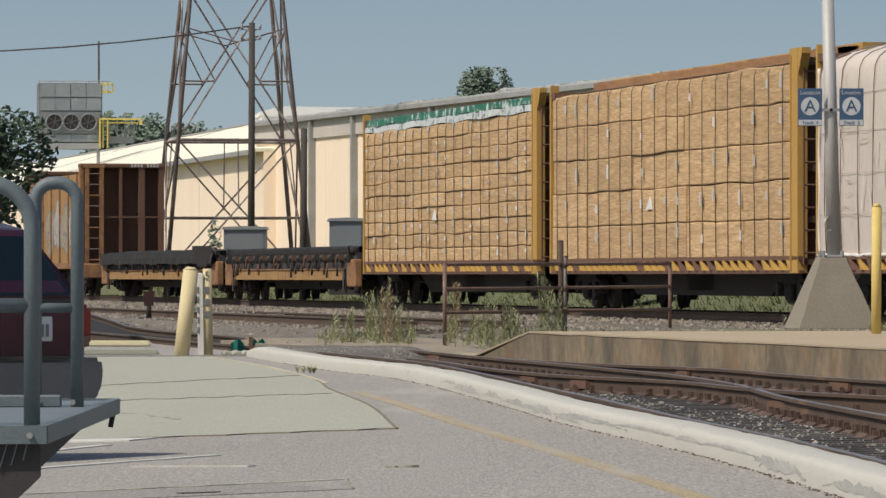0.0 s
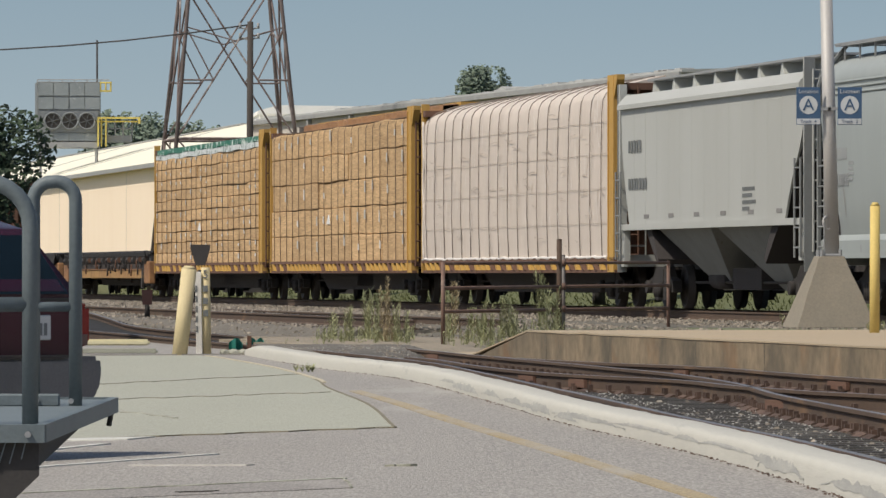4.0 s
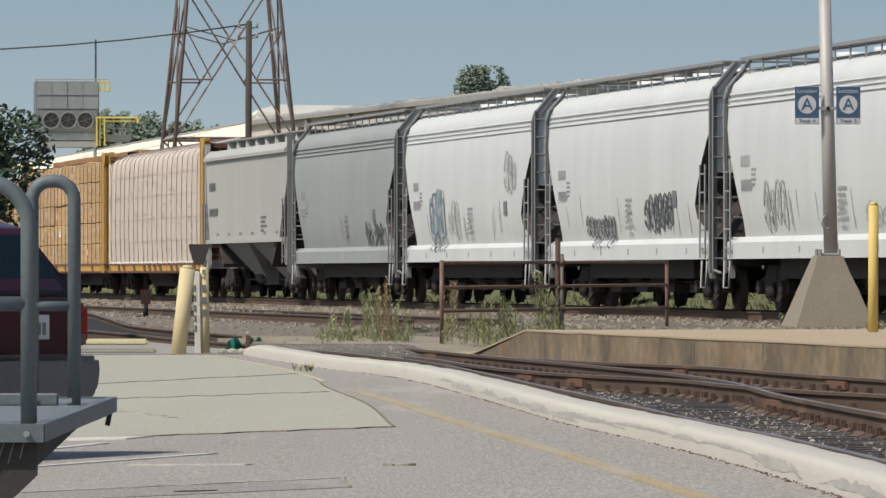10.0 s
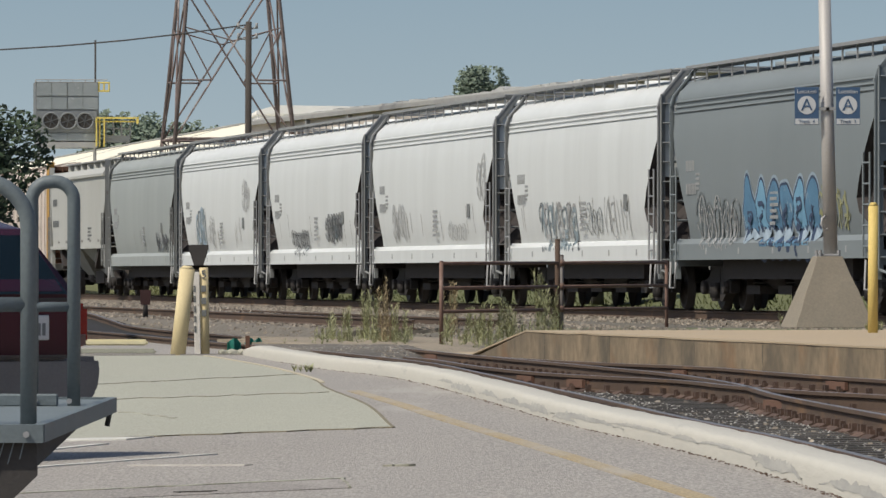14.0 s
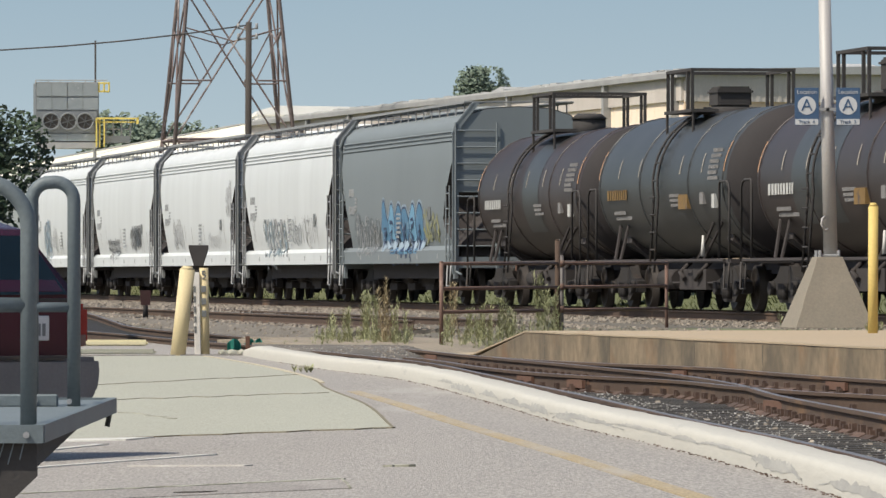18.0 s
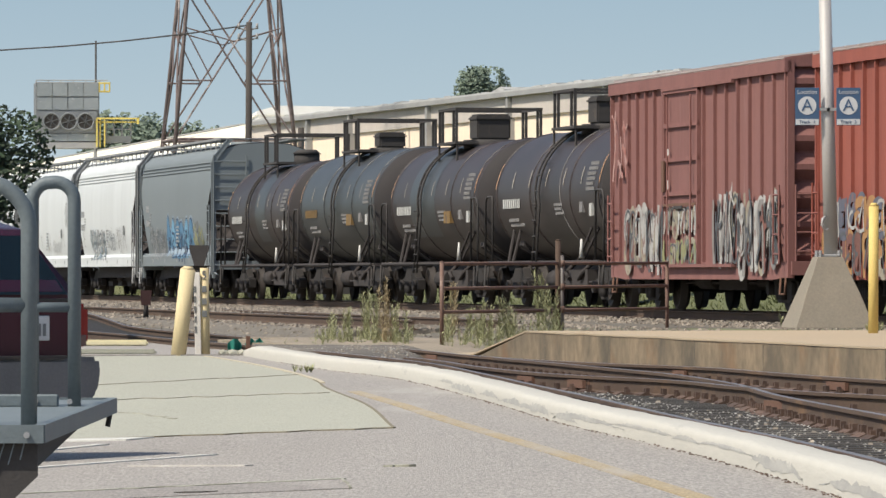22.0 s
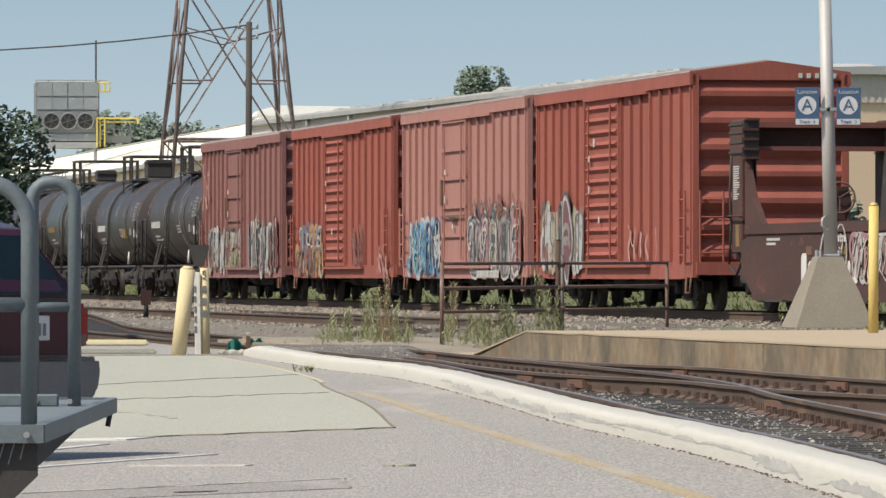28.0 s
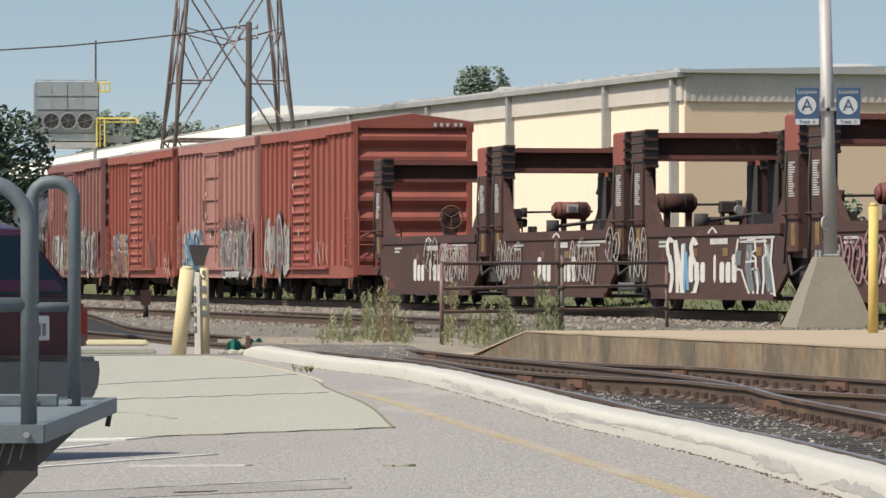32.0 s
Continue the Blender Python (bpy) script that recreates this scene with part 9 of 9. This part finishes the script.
def baggage_cart():
    g = lot_z(-1.9, 21)
    ob = thing("baggage_cart", pose(-1.2, 19.0, g), "blue-grey steel baggage cart with hooped pipe ends", "cart")
    d = 0.65 - g
    part("deck", boxes((-1.55, -0.02, 0.02, 4.25, d - 0.03, d - 0.008)), CART_DECK, ob)
    for bx in ((-1.57, 0.0, 0.0, 0.03, d - 0.055, d), (-1.57, 0.0, 4.24, 4.27, d - 0.055, d), (-0.03, 0.003, 0.03, 4.24, d - 0.055, d), (-1.573, -1.54, 0.03, 4.24, d - 0.055, d)):
        part("deck_rim", boxes(bx), CART, ob)
    bm = bmesh.new()
    prism(bm, [(0.04, d - 0.056), (3.3, d - 0.056), (3.0, d - 0.066), (0.04, d - 0.155)], 0.0, 0.05, "y")
    for v in bm.verts:
        v.co = Vector((-v.co.y - 0.05, v.co.x, v.co.z))
    part("side_skirt", bm, BLACK, ob)
    part("end_plate", prism(bmesh.new(), [(-1.5, d - 0.056), (-0.02, d - 0.056), (-0.02, d - 0.155), (-0.34, d - 0.46), (-1.5, d - 0.46)], 0.035, 0.06), BLACK, ob)
    for k in range(16):
        x = -0.06 - 0.03 * k
        part("bristle", rod(bmesh.new(), (x, 0.03, d - 0.056), (x - 0.012 - 0.006 * (k % 3), 0.028, d - 0.105 - 0.014 * (k % 4)), 0.0025, 4), CART_DECK, ob)
    bm = boxes((-1.5, -0.5, 0.5, 0.6, d - 0.36, d - 0.26), (-1.5, -0.5, 3.3, 3.4, d - 0.30, d - 0.2), (-0.85, -0.75, 0.1, 4.1, d - 0.25, d - 0.06))
    part("chassis", bm, BLACK, ob)
    for wy in (0.55, 3.35):
        for x in (-0.62, -1.2):
            bm = bmesh.new()
            rod(bm, (x - 0.05, wy, 0.19), (x + 0.05, wy, 0.19), 0.19, 20)
            w = part("wheel", bm, BLACK, ob)
            part("hub", rod(bmesh.new(), (x - 0.06, wy, 0.19), (x + 0.06, wy, 0.19), 0.08, 12), CART, w)

    def hoop(x0, x1, y, top, r, bend_r, lean=0.0):
        pts = [(x1, y, d - 0.02), (x1, y, top - bend_r)]
        for a in spaced(0, math.pi / 2, 7)[1:]:
            pts.append((x1 - bend_r * (1 - math.cos(a)) - lean * a, y, top - bend_r + bend_r * math.sin(a)))
        for a in spaced(math.pi / 2, math.pi, 7)[(0 if x1 - x0 > 2 * bend_r + 0.05 else 1):]:
            pts.append((x0 + bend_r * (1 + math.cos(a)), y, top - bend_r + bend_r * math.sin(a)))
        pts.append((x0, y, d - 0.02))
        return pipe(bmesh.new(), pts, r, 12)
    part("hoop", hoop(-0.85, -0.065, 0.33, 1.385 - g, 0.0255, 0.14), CART, ob, "hooped steel pipe end rail")
    part("hoop", hoop(-0.235, -0.088, 3.1, 1.425 - g, 0.0235, 0.066), CART, ob, "narrow hooped steel pipe rail")
    part("hoop", hoop(-0.85, -0.42, 3.1, 1.425 - g, 0.0235, 0.066), CART, ob, "hooped steel pipe rail")
    part("cross_rail", rod(bmesh.new(), (-0.85, 0.33, 1.009 - g), (-0.065, 0.33, 1.009 - g), 0.0235, 12), CART, ob)
    part("cross_rail", rod(bmesh.new(), (-0.42, 3.1, 0.988 - g), (-0.088, 3.1, 0.988 - g), 0.018, 12), CART, ob)
    part("stake_pocket", bevelled(boxes((-0.44, -0.14, 3.04, 3.07, d - 0.01, d + 0.035)), 0.006), CART, ob)
    for x, y, z in ((-0.05, -0.004, d - 0.03), (-0.10, 3.035, d + 0.01), (-0.22, 3.035, d + 0.012)):
        part("bolt", rod(bmesh.new(), (x, y, z), (x, y - 0.01, z), 0.010, 8), GALV, ob)
    part("hanging_pin", rod(bmesh.new(), (-0.02, 4.0, d - 0.10), (-0.01, 4.0, d - 0.05), 0.010, 6), BLACK, ob)


baggage_cart()


# ---- parked car ----
CAR_RED = mat("dark_maroon_car_paint", (0.055, 0.011, 0.024), 0.25, 0.1, dark=(0.035, 0.008, 0.012), scale=1.0, amount=0.3, fine_amount=0.02, bump=0)
CLADDING = mat("grey_plastic_cladding", (0.14, 0.14, 0.145), 0.55, scale=2)
CAR_GLASS = plain("dark_car_glass", (0.02, 0.04, 0.055), 0.06)
LAMP_RED = plain("red_tail_lens", (0.24, 0.02, 0.018), 0.2)
LAMP_AMBER = plain("clear_lens", (0.16, 0.10, 0.09), 0.2)
PLATE_M = plain("number_plate_white", (0.55, 0.56, 0.56), 0.4)


def parked_car():
    x, y = -2.915, 40.23
    ob = thing("parked_car", pose(x, y, lot_z(-3.0, 41.5), 0, 0, 45), "dark maroon estate car with grey bumpers, parked", "car")
    # half-widths and side profile lofted from tail (y=0) to nose
    def loft(rows, material, name, label=""):
        bm = bmesh.new()
        rings = [[bm.verts.new((px, yy, pz)) for px, pz in prof] for yy, prof in rows]
        k = len(rings[0])
        for a, b in zip(rings, rings[1:]):
            for i in range(k):
                bm.faces.new((a[i], a[(i + 1) % k], b[(i + 1) % k], b[i])).smooth = True
        bm.faces.new(rings[0][::-1]), bm.faces.new(rings[-1])
        return part(name, bm, material, ob, label)

    def lower(w, z0, z1):
        return [(-w * 0.94, z0), (w * 0.94, z0), (w, z0 + 0.12), (w, z1 - 0.12), (w * 0.97, z1), (-w * 0.97, z1), (-w, z1 - 0.12), (-w, z0 + 0.12)]
    loft([(0.02, lower(0.84, 0.42, 1.05)), (0.12, lower(0.885, 0.38, 1.07)), (1.2, lower(0.90, 0.30, 1.07)), (3.2, lower(0.90, 0.30, 1.02)), (4.2, lower(0.87, 0.32, 0.92)), (4.5, lower(0.80, 0.38, 0.82))], CAR_RED, "body")

    def cab(w0, w1, z0, z1):
        return [(-w0, z0), (w0, z0), (w0 * 0.5 + w1 * 0.5 + 0.02, (z0 + z1) / 2), (w1, z1 - 0.06), (w1 - 0.08, z1), (-w1 + 0.08, z1), (-w1, z1 - 0.06), (-w0 * 0.5 - w1 * 0.5 - 0.02, (z0 + z1) / 2)]
    loft([(0.06, cab(0.84, 0.80, 1.04, 1.10)), (0.30, cab(0.84, 0.66, 1.04, 1.50)), (0.55, cab(0.84, 0.64, 1.04, 1.56)), (2.2, cab(0.84, 0.64, 1.0, 1.57)), (2.9, cab(0.84, 0.70, 1.0, 1.30)), (3.3, cab(0.82, 0.78, 0.98, 1.04))], CAR_RED, "cabin")
    bm = bmesh.new()
    v = [bm.verts.new(p) for p in ((-0.72, 0.05, 1.08), (0.75, 0.05, 1.08), (0.60, 0.27, 1.46), (-0.58, 0.27, 1.46))]
    bm.faces.new(v)
    bmesh.ops.solidify(bm, geom=bm.faces[:], thickness=0.012)
    part("rear_window", bm, CAR_GLASS, ob, "dark tinted rear window")
    for s in (1, -1):
        bm = bmesh.new()
        v = [bm.verts.new(p) for p in ((s * 0.850, 0.55, 1.12), (s * 0.850, 2.6, 1.10), (s * 0.735, 2.2, 1.46), (s * 0.725, 0.72, 1.48))]
        bm.faces.new(v)
        bmesh.ops.solidify(bm, geom=bm.faces[:], thickness=0.03)
        part("side_window", bm, CAR_GLASS, ob)
        part("tail_lamp", bevelled(boxes((s * 0.80 - 0.075, s * 0.80 + 0.095, -0.015, 0.22, 0.745, 1.02)), 0.035, 2), LAMP_RED, ob, "tall red tail lamp")
        part("reverse_lens", bevelled(boxes((s * 0.80 - 0.05, s * 0.80 + 0.05, -0.022, -0.012, 0.75, 0.82)), 0.004), LAMP_AMBER, ob)
        part("roof_rail", pipe(bmesh.new(), [(s * 0.58, 0.55, 1.56), (s * 0.58, 0.7, 1.61), (s * 0.58, 2.0, 1.61), (s * 0.58, 2.15, 1.56)], 0.015, 6), BLACK, ob)
        for wy in (0.95, 3.55):
            w = part("wheel", rod(bmesh.new(), (s * 0.46, wy, 0.32), (s * 0.64, wy, 0.32), 0.32, 24), BLACK, ob)
            part("rim", rod(bmesh.new(), (s * 0.63, wy, 0.32), (s * 0.65, wy, 0.32), 0.2, 16), GALV, w)
    bm = bmesh.new()
    prism(bm, [(-0.80, 0.36), (0.80, 0.36), (0.90, 0.46), (0.925, 0.60), (0.90, 0.68), (-0.90, 0.68), (-0.925, 0.60), (-0.90, 0.46)], -0.10, 0.28)
    part("bumper", bevelled(bm, 0.03, 2), CLADDING, ob, "grey plastic rear bumper")
    part("bumper_step", boxes((-0.62, 0.62, -0.105, 0.02, 0.672, 0.69)), BLACK, ob)
    p = part("number_plate", bevelled(boxes((0.335, 0.55, -0.005, 0.015, 0.785, 0.945)), 0.006), PLATE_M, ob)
    for k in range(4):
        part("plate_bar", boxes((0.36 + k * 0.042, 0.387 + k * 0.042, -0.008, -0.0055, 0.815, 0.895)), INK, p)
    part("tailgate_trim", boxes((-0.70, 0.70, -0.004, 0.03, 1.035, 1.055)), BLACK, ob)
    part("handle", bevelled(boxes((0.0, 0.09, -0.012, 0.02, 1.05, 1.075)), 0.006), BLACK, ob)


parked_car()


# ---- weeds ----
WEED = mat("grey_green_weed", (0.34, 0.345, 0.19), 0.95, dark=(0.23, 0.245, 0.125), scale=3, island=0.4, bump=0)
WEED_TAN = mat("dry_weed_tips", (0.38, 0.31, 0.19), 0.9, dark=(0.25, 0.2, 0.1), scale=3, island=0.3, bump=0)


def weed(bm, x, y, z, hgt, rnd, spread=0.13):
    tip = Vector((x + rnd.uniform(-0.12, 0.12) * hgt, y + rnd.uniform(-0.1, 0.1), z + hgt))
    root = Vector((x, y, z))
    rod(bm, root, tip, 0.008, 4, 0.003)
    n = int(80 * hgt) + 12
    for i in range(n):
        t = 0.1 + 0.9 * i / n
        p = root.lerp(tip, t)
        a = rnd.uniform(0, 6.28)
        ln = spread * (1.15 - 0.6 * t) * rnd.uniform(0.4, 1.0)
        q = p + Vector((math.cos(a) * ln, math.sin(a) * ln, ln * rnd.uniform(0.6, 1.6)))
        w = Vector((-math.sin(a), math.cos(a), 0.3)) * 0.006
        v = [bm.verts.new(c) for c in (p, p.lerp(q, 0.5) + w, q, p.lerp(q, 0.5) - w)]
        bm.faces.new(v[:3]), bm.faces.new((v[0], v[2], v[3]))


rnd = random.Random(21)
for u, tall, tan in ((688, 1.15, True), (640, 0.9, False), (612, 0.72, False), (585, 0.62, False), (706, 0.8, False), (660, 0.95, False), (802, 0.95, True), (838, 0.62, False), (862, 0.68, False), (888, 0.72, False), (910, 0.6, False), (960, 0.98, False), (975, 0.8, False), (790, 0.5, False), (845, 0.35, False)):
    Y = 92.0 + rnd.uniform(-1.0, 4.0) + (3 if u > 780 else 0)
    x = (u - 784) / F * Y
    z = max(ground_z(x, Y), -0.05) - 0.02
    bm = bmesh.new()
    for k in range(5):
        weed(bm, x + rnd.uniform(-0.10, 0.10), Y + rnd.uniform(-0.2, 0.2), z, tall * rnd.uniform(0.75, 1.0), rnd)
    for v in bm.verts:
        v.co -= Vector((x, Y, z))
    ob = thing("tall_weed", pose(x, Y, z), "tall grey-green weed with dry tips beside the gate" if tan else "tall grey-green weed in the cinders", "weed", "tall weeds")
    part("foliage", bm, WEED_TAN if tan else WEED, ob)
bm = bmesh.new()
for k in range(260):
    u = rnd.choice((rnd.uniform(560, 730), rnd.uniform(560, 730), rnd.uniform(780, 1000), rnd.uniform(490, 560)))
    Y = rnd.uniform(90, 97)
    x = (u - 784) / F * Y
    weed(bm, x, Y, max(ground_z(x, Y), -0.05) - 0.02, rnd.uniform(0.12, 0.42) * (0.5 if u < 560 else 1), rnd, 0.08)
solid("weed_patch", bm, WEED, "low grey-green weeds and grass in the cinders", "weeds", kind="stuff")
bm = bmesh.new()
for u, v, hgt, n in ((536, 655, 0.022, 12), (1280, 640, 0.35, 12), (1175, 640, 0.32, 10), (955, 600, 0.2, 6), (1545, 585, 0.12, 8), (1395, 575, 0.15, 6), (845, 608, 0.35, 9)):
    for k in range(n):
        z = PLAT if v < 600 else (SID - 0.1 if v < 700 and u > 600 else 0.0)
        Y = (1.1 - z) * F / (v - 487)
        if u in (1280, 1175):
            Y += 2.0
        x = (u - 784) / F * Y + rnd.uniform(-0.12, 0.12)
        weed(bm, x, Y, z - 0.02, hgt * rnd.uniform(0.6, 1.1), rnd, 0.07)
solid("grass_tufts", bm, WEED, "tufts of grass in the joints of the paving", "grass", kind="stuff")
bm = bmesh.new()
for k in range(9000):
    lat, along = rnd.uniform(30.5, 35.5), rnd.uniform(60, 320)
    p = on_line(lat, along)
    z = ground_z(p.x, p.y)
    hgt = rnd.uniform(0.06, 0.18)
    w = rnd.uniform(0.012, 0.03)
    d = rnd.uniform(-0.15, 0.15)
    bm.faces.new([bm.verts.new(q) for q in ((p.x - w, p.y, z - 0.02), (p.x + w, p.y, z - 0.02), (p.x + d, p.y + d, z + hgt))])
solid("rough_grass", bm, GRASS_G, "bright rough grass behind the through track", "grass", kind="stuff")


# ---- ties and stones ----
def tie_mesh(length):
    return mesh_of("tie", boxes((-length / 2, length / 2, -0.11, 0.11, -0.16, 0.0)), TIE)


ties = thing("siding_ties", pose(0, 0, 0), "dark creosoted sleepers of the sidings", "sleepers", kind="structure")
TIES = {w: tie_mesh(w) for w in (2.6, 3.4, 4.3)}


def tie_plate_mesh(seed):
    """Rusty plate with spike heads and a heap of rust scale round the rail foot."""
    r = random.Random(seed)
    bm = boxes((-0.20, 0.20, -0.09, 0.09, 0.0, 0.02))
    for sx in (-1, 1):
        for sy in (-0.05, 0.05):
            bm_box(bm, sx * 0.095 - 0.02, sx * 0.095 + 0.02, sy - 0.02, sy + 0.02, 0.02, 0.055 + r.uniform(0, 0.03))
        x = sx * r.uniform(0.12, 0.2)
        prism(bm, [(x - 0.06, 0.0), (x + 0.06, 0.0), (x + 0.02, r.uniform(0.03, 0.06))], -0.14, 0.16)
    return mesh_of("tie_plate", bm, PLATE_RUST)


PLATE_RUST = mat("scaly_rust", (0.115, 0.072, 0.052), 0.95, dark=(0.07, 0.045, 0.035), scale=6, fine=30, fine_amount=0.5, per_object=0.3)
PLATE_ME = [tie_plate_mesh(k) for k in range(3)]
y = 24.0
while y < 150:
    xa, xb = bend(R1, y), bend(R4, y) if y > 53 else bend(R2, y)
    w = 2.6 if xb - xa < 1.9 else (3.4 if xb - xa < 2.6 else 4.3)
    rnd_x = 0.05 * math.sin(y * 7)
    part("tie", TIES[w], None, ties, "", pose((xa + xb) / 2 + rnd_x, y, siding_z(y) - 0.155, 0, 0, -10 + 1.5 * math.sin(y * 5)))
    if 30 < y < 80:
        for knots in (R1, R2, R3, R4):
            if knots is R1 or (knots is R2 and y < 76) or (knots is R3 and 53 < y < 76) or (knots is R4 and y > 60):
                part("tie_plate", PLATE_ME[int(y * 7) % 3], None, ties, "", pose(bend(knots, y), y, SID - 0.166, 0, 0, 8))
    y += 0.56
far_ties = bmesh.new()
for k in range(420):
    bm_box(far_ties, 70 + k * 0.56, 70.22 + k * 0.56, -1.3, 1.3, RAIL - 0.34, RAIL - 0.168)
solid("through_ties", far_ties, TIE, "dark sleepers of the through track", "sleepers", line_pose(MID, 0), kind="stuff")
stub_ties = bmesh.new()
for k in range(150):
    bm_box(stub_ties, 103.3 + k * 0.56, 103.52 + k * 0.56, -1.25, 1.25, 0.04, 0.195)
solid("stub_ties", stub_ties, TIE, "dark sleepers of the stub track", "sleepers", line_pose(18.5, 0), kind="stuff")


def stones(name, count, place, size, label, material=STONE):
    """Loose angular stones; place() gives x, y, z."""
    verts, faces = [], []
    r = random.Random(name)
    for k in range(count):
        x, y, z = place(r)
        s = size * r.uniform(0.5, 1.3)
        i = len(verts)
        a = r.uniform(0, 6.28)
        for c, q in ((a, 0.0), (a + 2.1, 0.1), (a + 4.2, -0.1)):
            verts.append((x + s * math.cos(c), y + s * math.sin(c), z - s * 0.3))
        for c in (a + 1.0, a + 3.3):
            verts.append((x + s * 0.5 * math.cos(c), y + s * 0.5 * math.sin(c), z + s * r.uniform(0.25, 0.55)))
        faces += [(i, i + 1, i + 3), (i + 1, i + 2, i + 4), (i + 2, i, i + 4), (i, i + 3, i + 4), (i + 1, i + 4, i + 3)]
    me = bpy.data.meshes.new(name)
    me.from_pydata(verts, [], faces)
    me.materials.append(material)
    return tagged(new(name, me), label, "ballast", kind="stuff")


def near_main(r):
    along = r.uniform(80, 300)
    lat = MID - r.uniform(0.9, 4.2)
    p = on_line(lat, along)
    d = MID - lat - 2.0
    return p.x, p.y, max(RAIL - 0.19 - max(0, d) * 0.5, ground_z(p.x, p.y)) + 0.01


def near_stub(r):
    along = r.uniform(95, 200)
    lat = r.uniform(14.5, 21.5)
    p = on_line(lat, along)
    return p.x, p.y, max(ground_z(p.x, p.y), 0.19 - max(0, abs(lat - 18.5) - 1.7) * 0.5 if along > 103 else -1) + 0.01


def near_siding(r):
    y = 30 + 62 * r.random() ** 1.3
    x = bend(R1, y) + r.uniform(-0.4, 4.5)
    return x, y, SID - 0.165 + r.uniform(-0.05, 0.01)


def in_gaps(r):
    y = 33 + 32 * r.random()
    return bend(R1, y) + 0.1 + r.random() * (1.4 if y < 54 else 1.0), y, SID - 0.152 + r.uniform(-0.02, 0.008)


def in_turnout(r):
    y = 24.0 + 0.56 * r.randrange(20, 68) + r.uniform(0.13, 0.43)
    return bend(R1, y) + 0.15 + r.random() ** 1.2 * (1.3 if y < 54 else 1.0 + (66 - y) * 0.05), y, SID - 0.18 + r.uniform(-0.02, 0.012)


def on_crossing(r):
    y = r.uniform(80.5, 97.0)
    xl = bend(KERB, y) + 0.45 if y < 87 else -2.5 - 0.04 * (y - 87)
    k = r.random()
    return xl + (-0.5 + 0.07 * (y - 79.0) - xl) * k, y, SID + 0.008 - 0.20 * (1 - smooth(79, 85, y)) - 0.11 * smooth(5.5, 8, 8 * k)


stones("crossing_grit", 2600, on_crossing, 0.016, "sandy grit and small stones strewn over the crossing", STONE)
stones("crossing_chips", 900, on_crossing, 0.020, "pale stone chips strewn over the crossing", STONE_PALE)
stones("ballast_stones", 9000, near_main, 0.042, "pale angular ballast stones beside the through track")
stones("stub_stones", 9000, near_stub, 0.045, "pale angular ballast stones around the stub track")
stones("turnout_grit", 2800, in_gaps, 0.012, "fine grey grit over the ties of the turnout", STONE_PALE)
stones("siding_stones", 7000, near_siding, 0.035, "grey ballast stones between the siding rails")
stones("pale_stones", 2300, in_turnout, 0.020, "pale ballast stones between the ties of the turnout", STONE_PALE)
bm = bmesh.new()
fill = [(bend(R1, y) - 0.55, y) for y in spaced(10, 190, 60)]
fill_r = [(bend(R4, y) + 0.9, y) for y in spaced(10, 190, 60)]
strip(bm, [(x, y, SID - 0.20) for x, y in fill], [(x, y, SID - 0.20) for x, y in fill_r], -0.8)
solid("siding_bed", bm, BED, "dark cinder bed under the sidings", "ballast", kind="structure")
bm = bmesh.new()
rows = spaced(96.0, 165, 40)
strip(bm, [(bend(R1, y) - 0.5, y, siding_z(y) - 0.16) for y in rows], [(bend(R4, y) + 0.25, y, siding_z(y) - 0.10) for y in rows], -0.8)
solid("siding_ramp_bed", bm, BLACK_BED, "near-black bed of the climbing siding", "ballast", kind="structure")
# joint bars and rail braces
for u, v, knots in ((1140, 664, R3), (860, 636, R4), (985, 648, R4), (918, 658, R3), (1445, 668, R4), (750, 622, R4), (1340, 700, R2)):
    Y = (1.1 - SID) * F / (v - 487)
    ob = thing("rail_joint", pose(bend(knots, Y), Y, SID, 0, 0, 10), "rusty bolted joint bar on the rail", "rail joint", "rail joints")
    part("joint_bar", boxes((-0.05, -0.015, -0.40, 0.40, -0.125, -0.045), (0.015, 0.05, -0.40, 0.40, -0.125, -0.045)), RUST, ob)

bm = bmesh.new()
pipe(bm, [(2.47, 58.0, -0.045), (2.55, 58.2, -0.06), (2.66, 58.6, -0.055), (2.75, 59.3, -0.02)], 0.012, 6)
solid("cord", bm, POST_WHITE, "short length of white cord beside the rail", "litter")


def along_kerb(r):
    y = 31 + 50 * r.random() ** 1.4
    x = bend(KERB, y) - abs(r.gauss(0, 0.022))
    return x, y, lot_z(x, y) + 0.004


stones("kerb_debris", 500, along_kerb, 0.009, "dead leaves and grit along the kerb's foot", PLATE_RUST)



# ---- what moves ----
def motions():
    for ob, along in TRAIN:
        walk(ob, [(t, line_pose(MID, along + SPEED * t, RAIL)) for t in (0.0, 16.0, 32.0)])


motions()
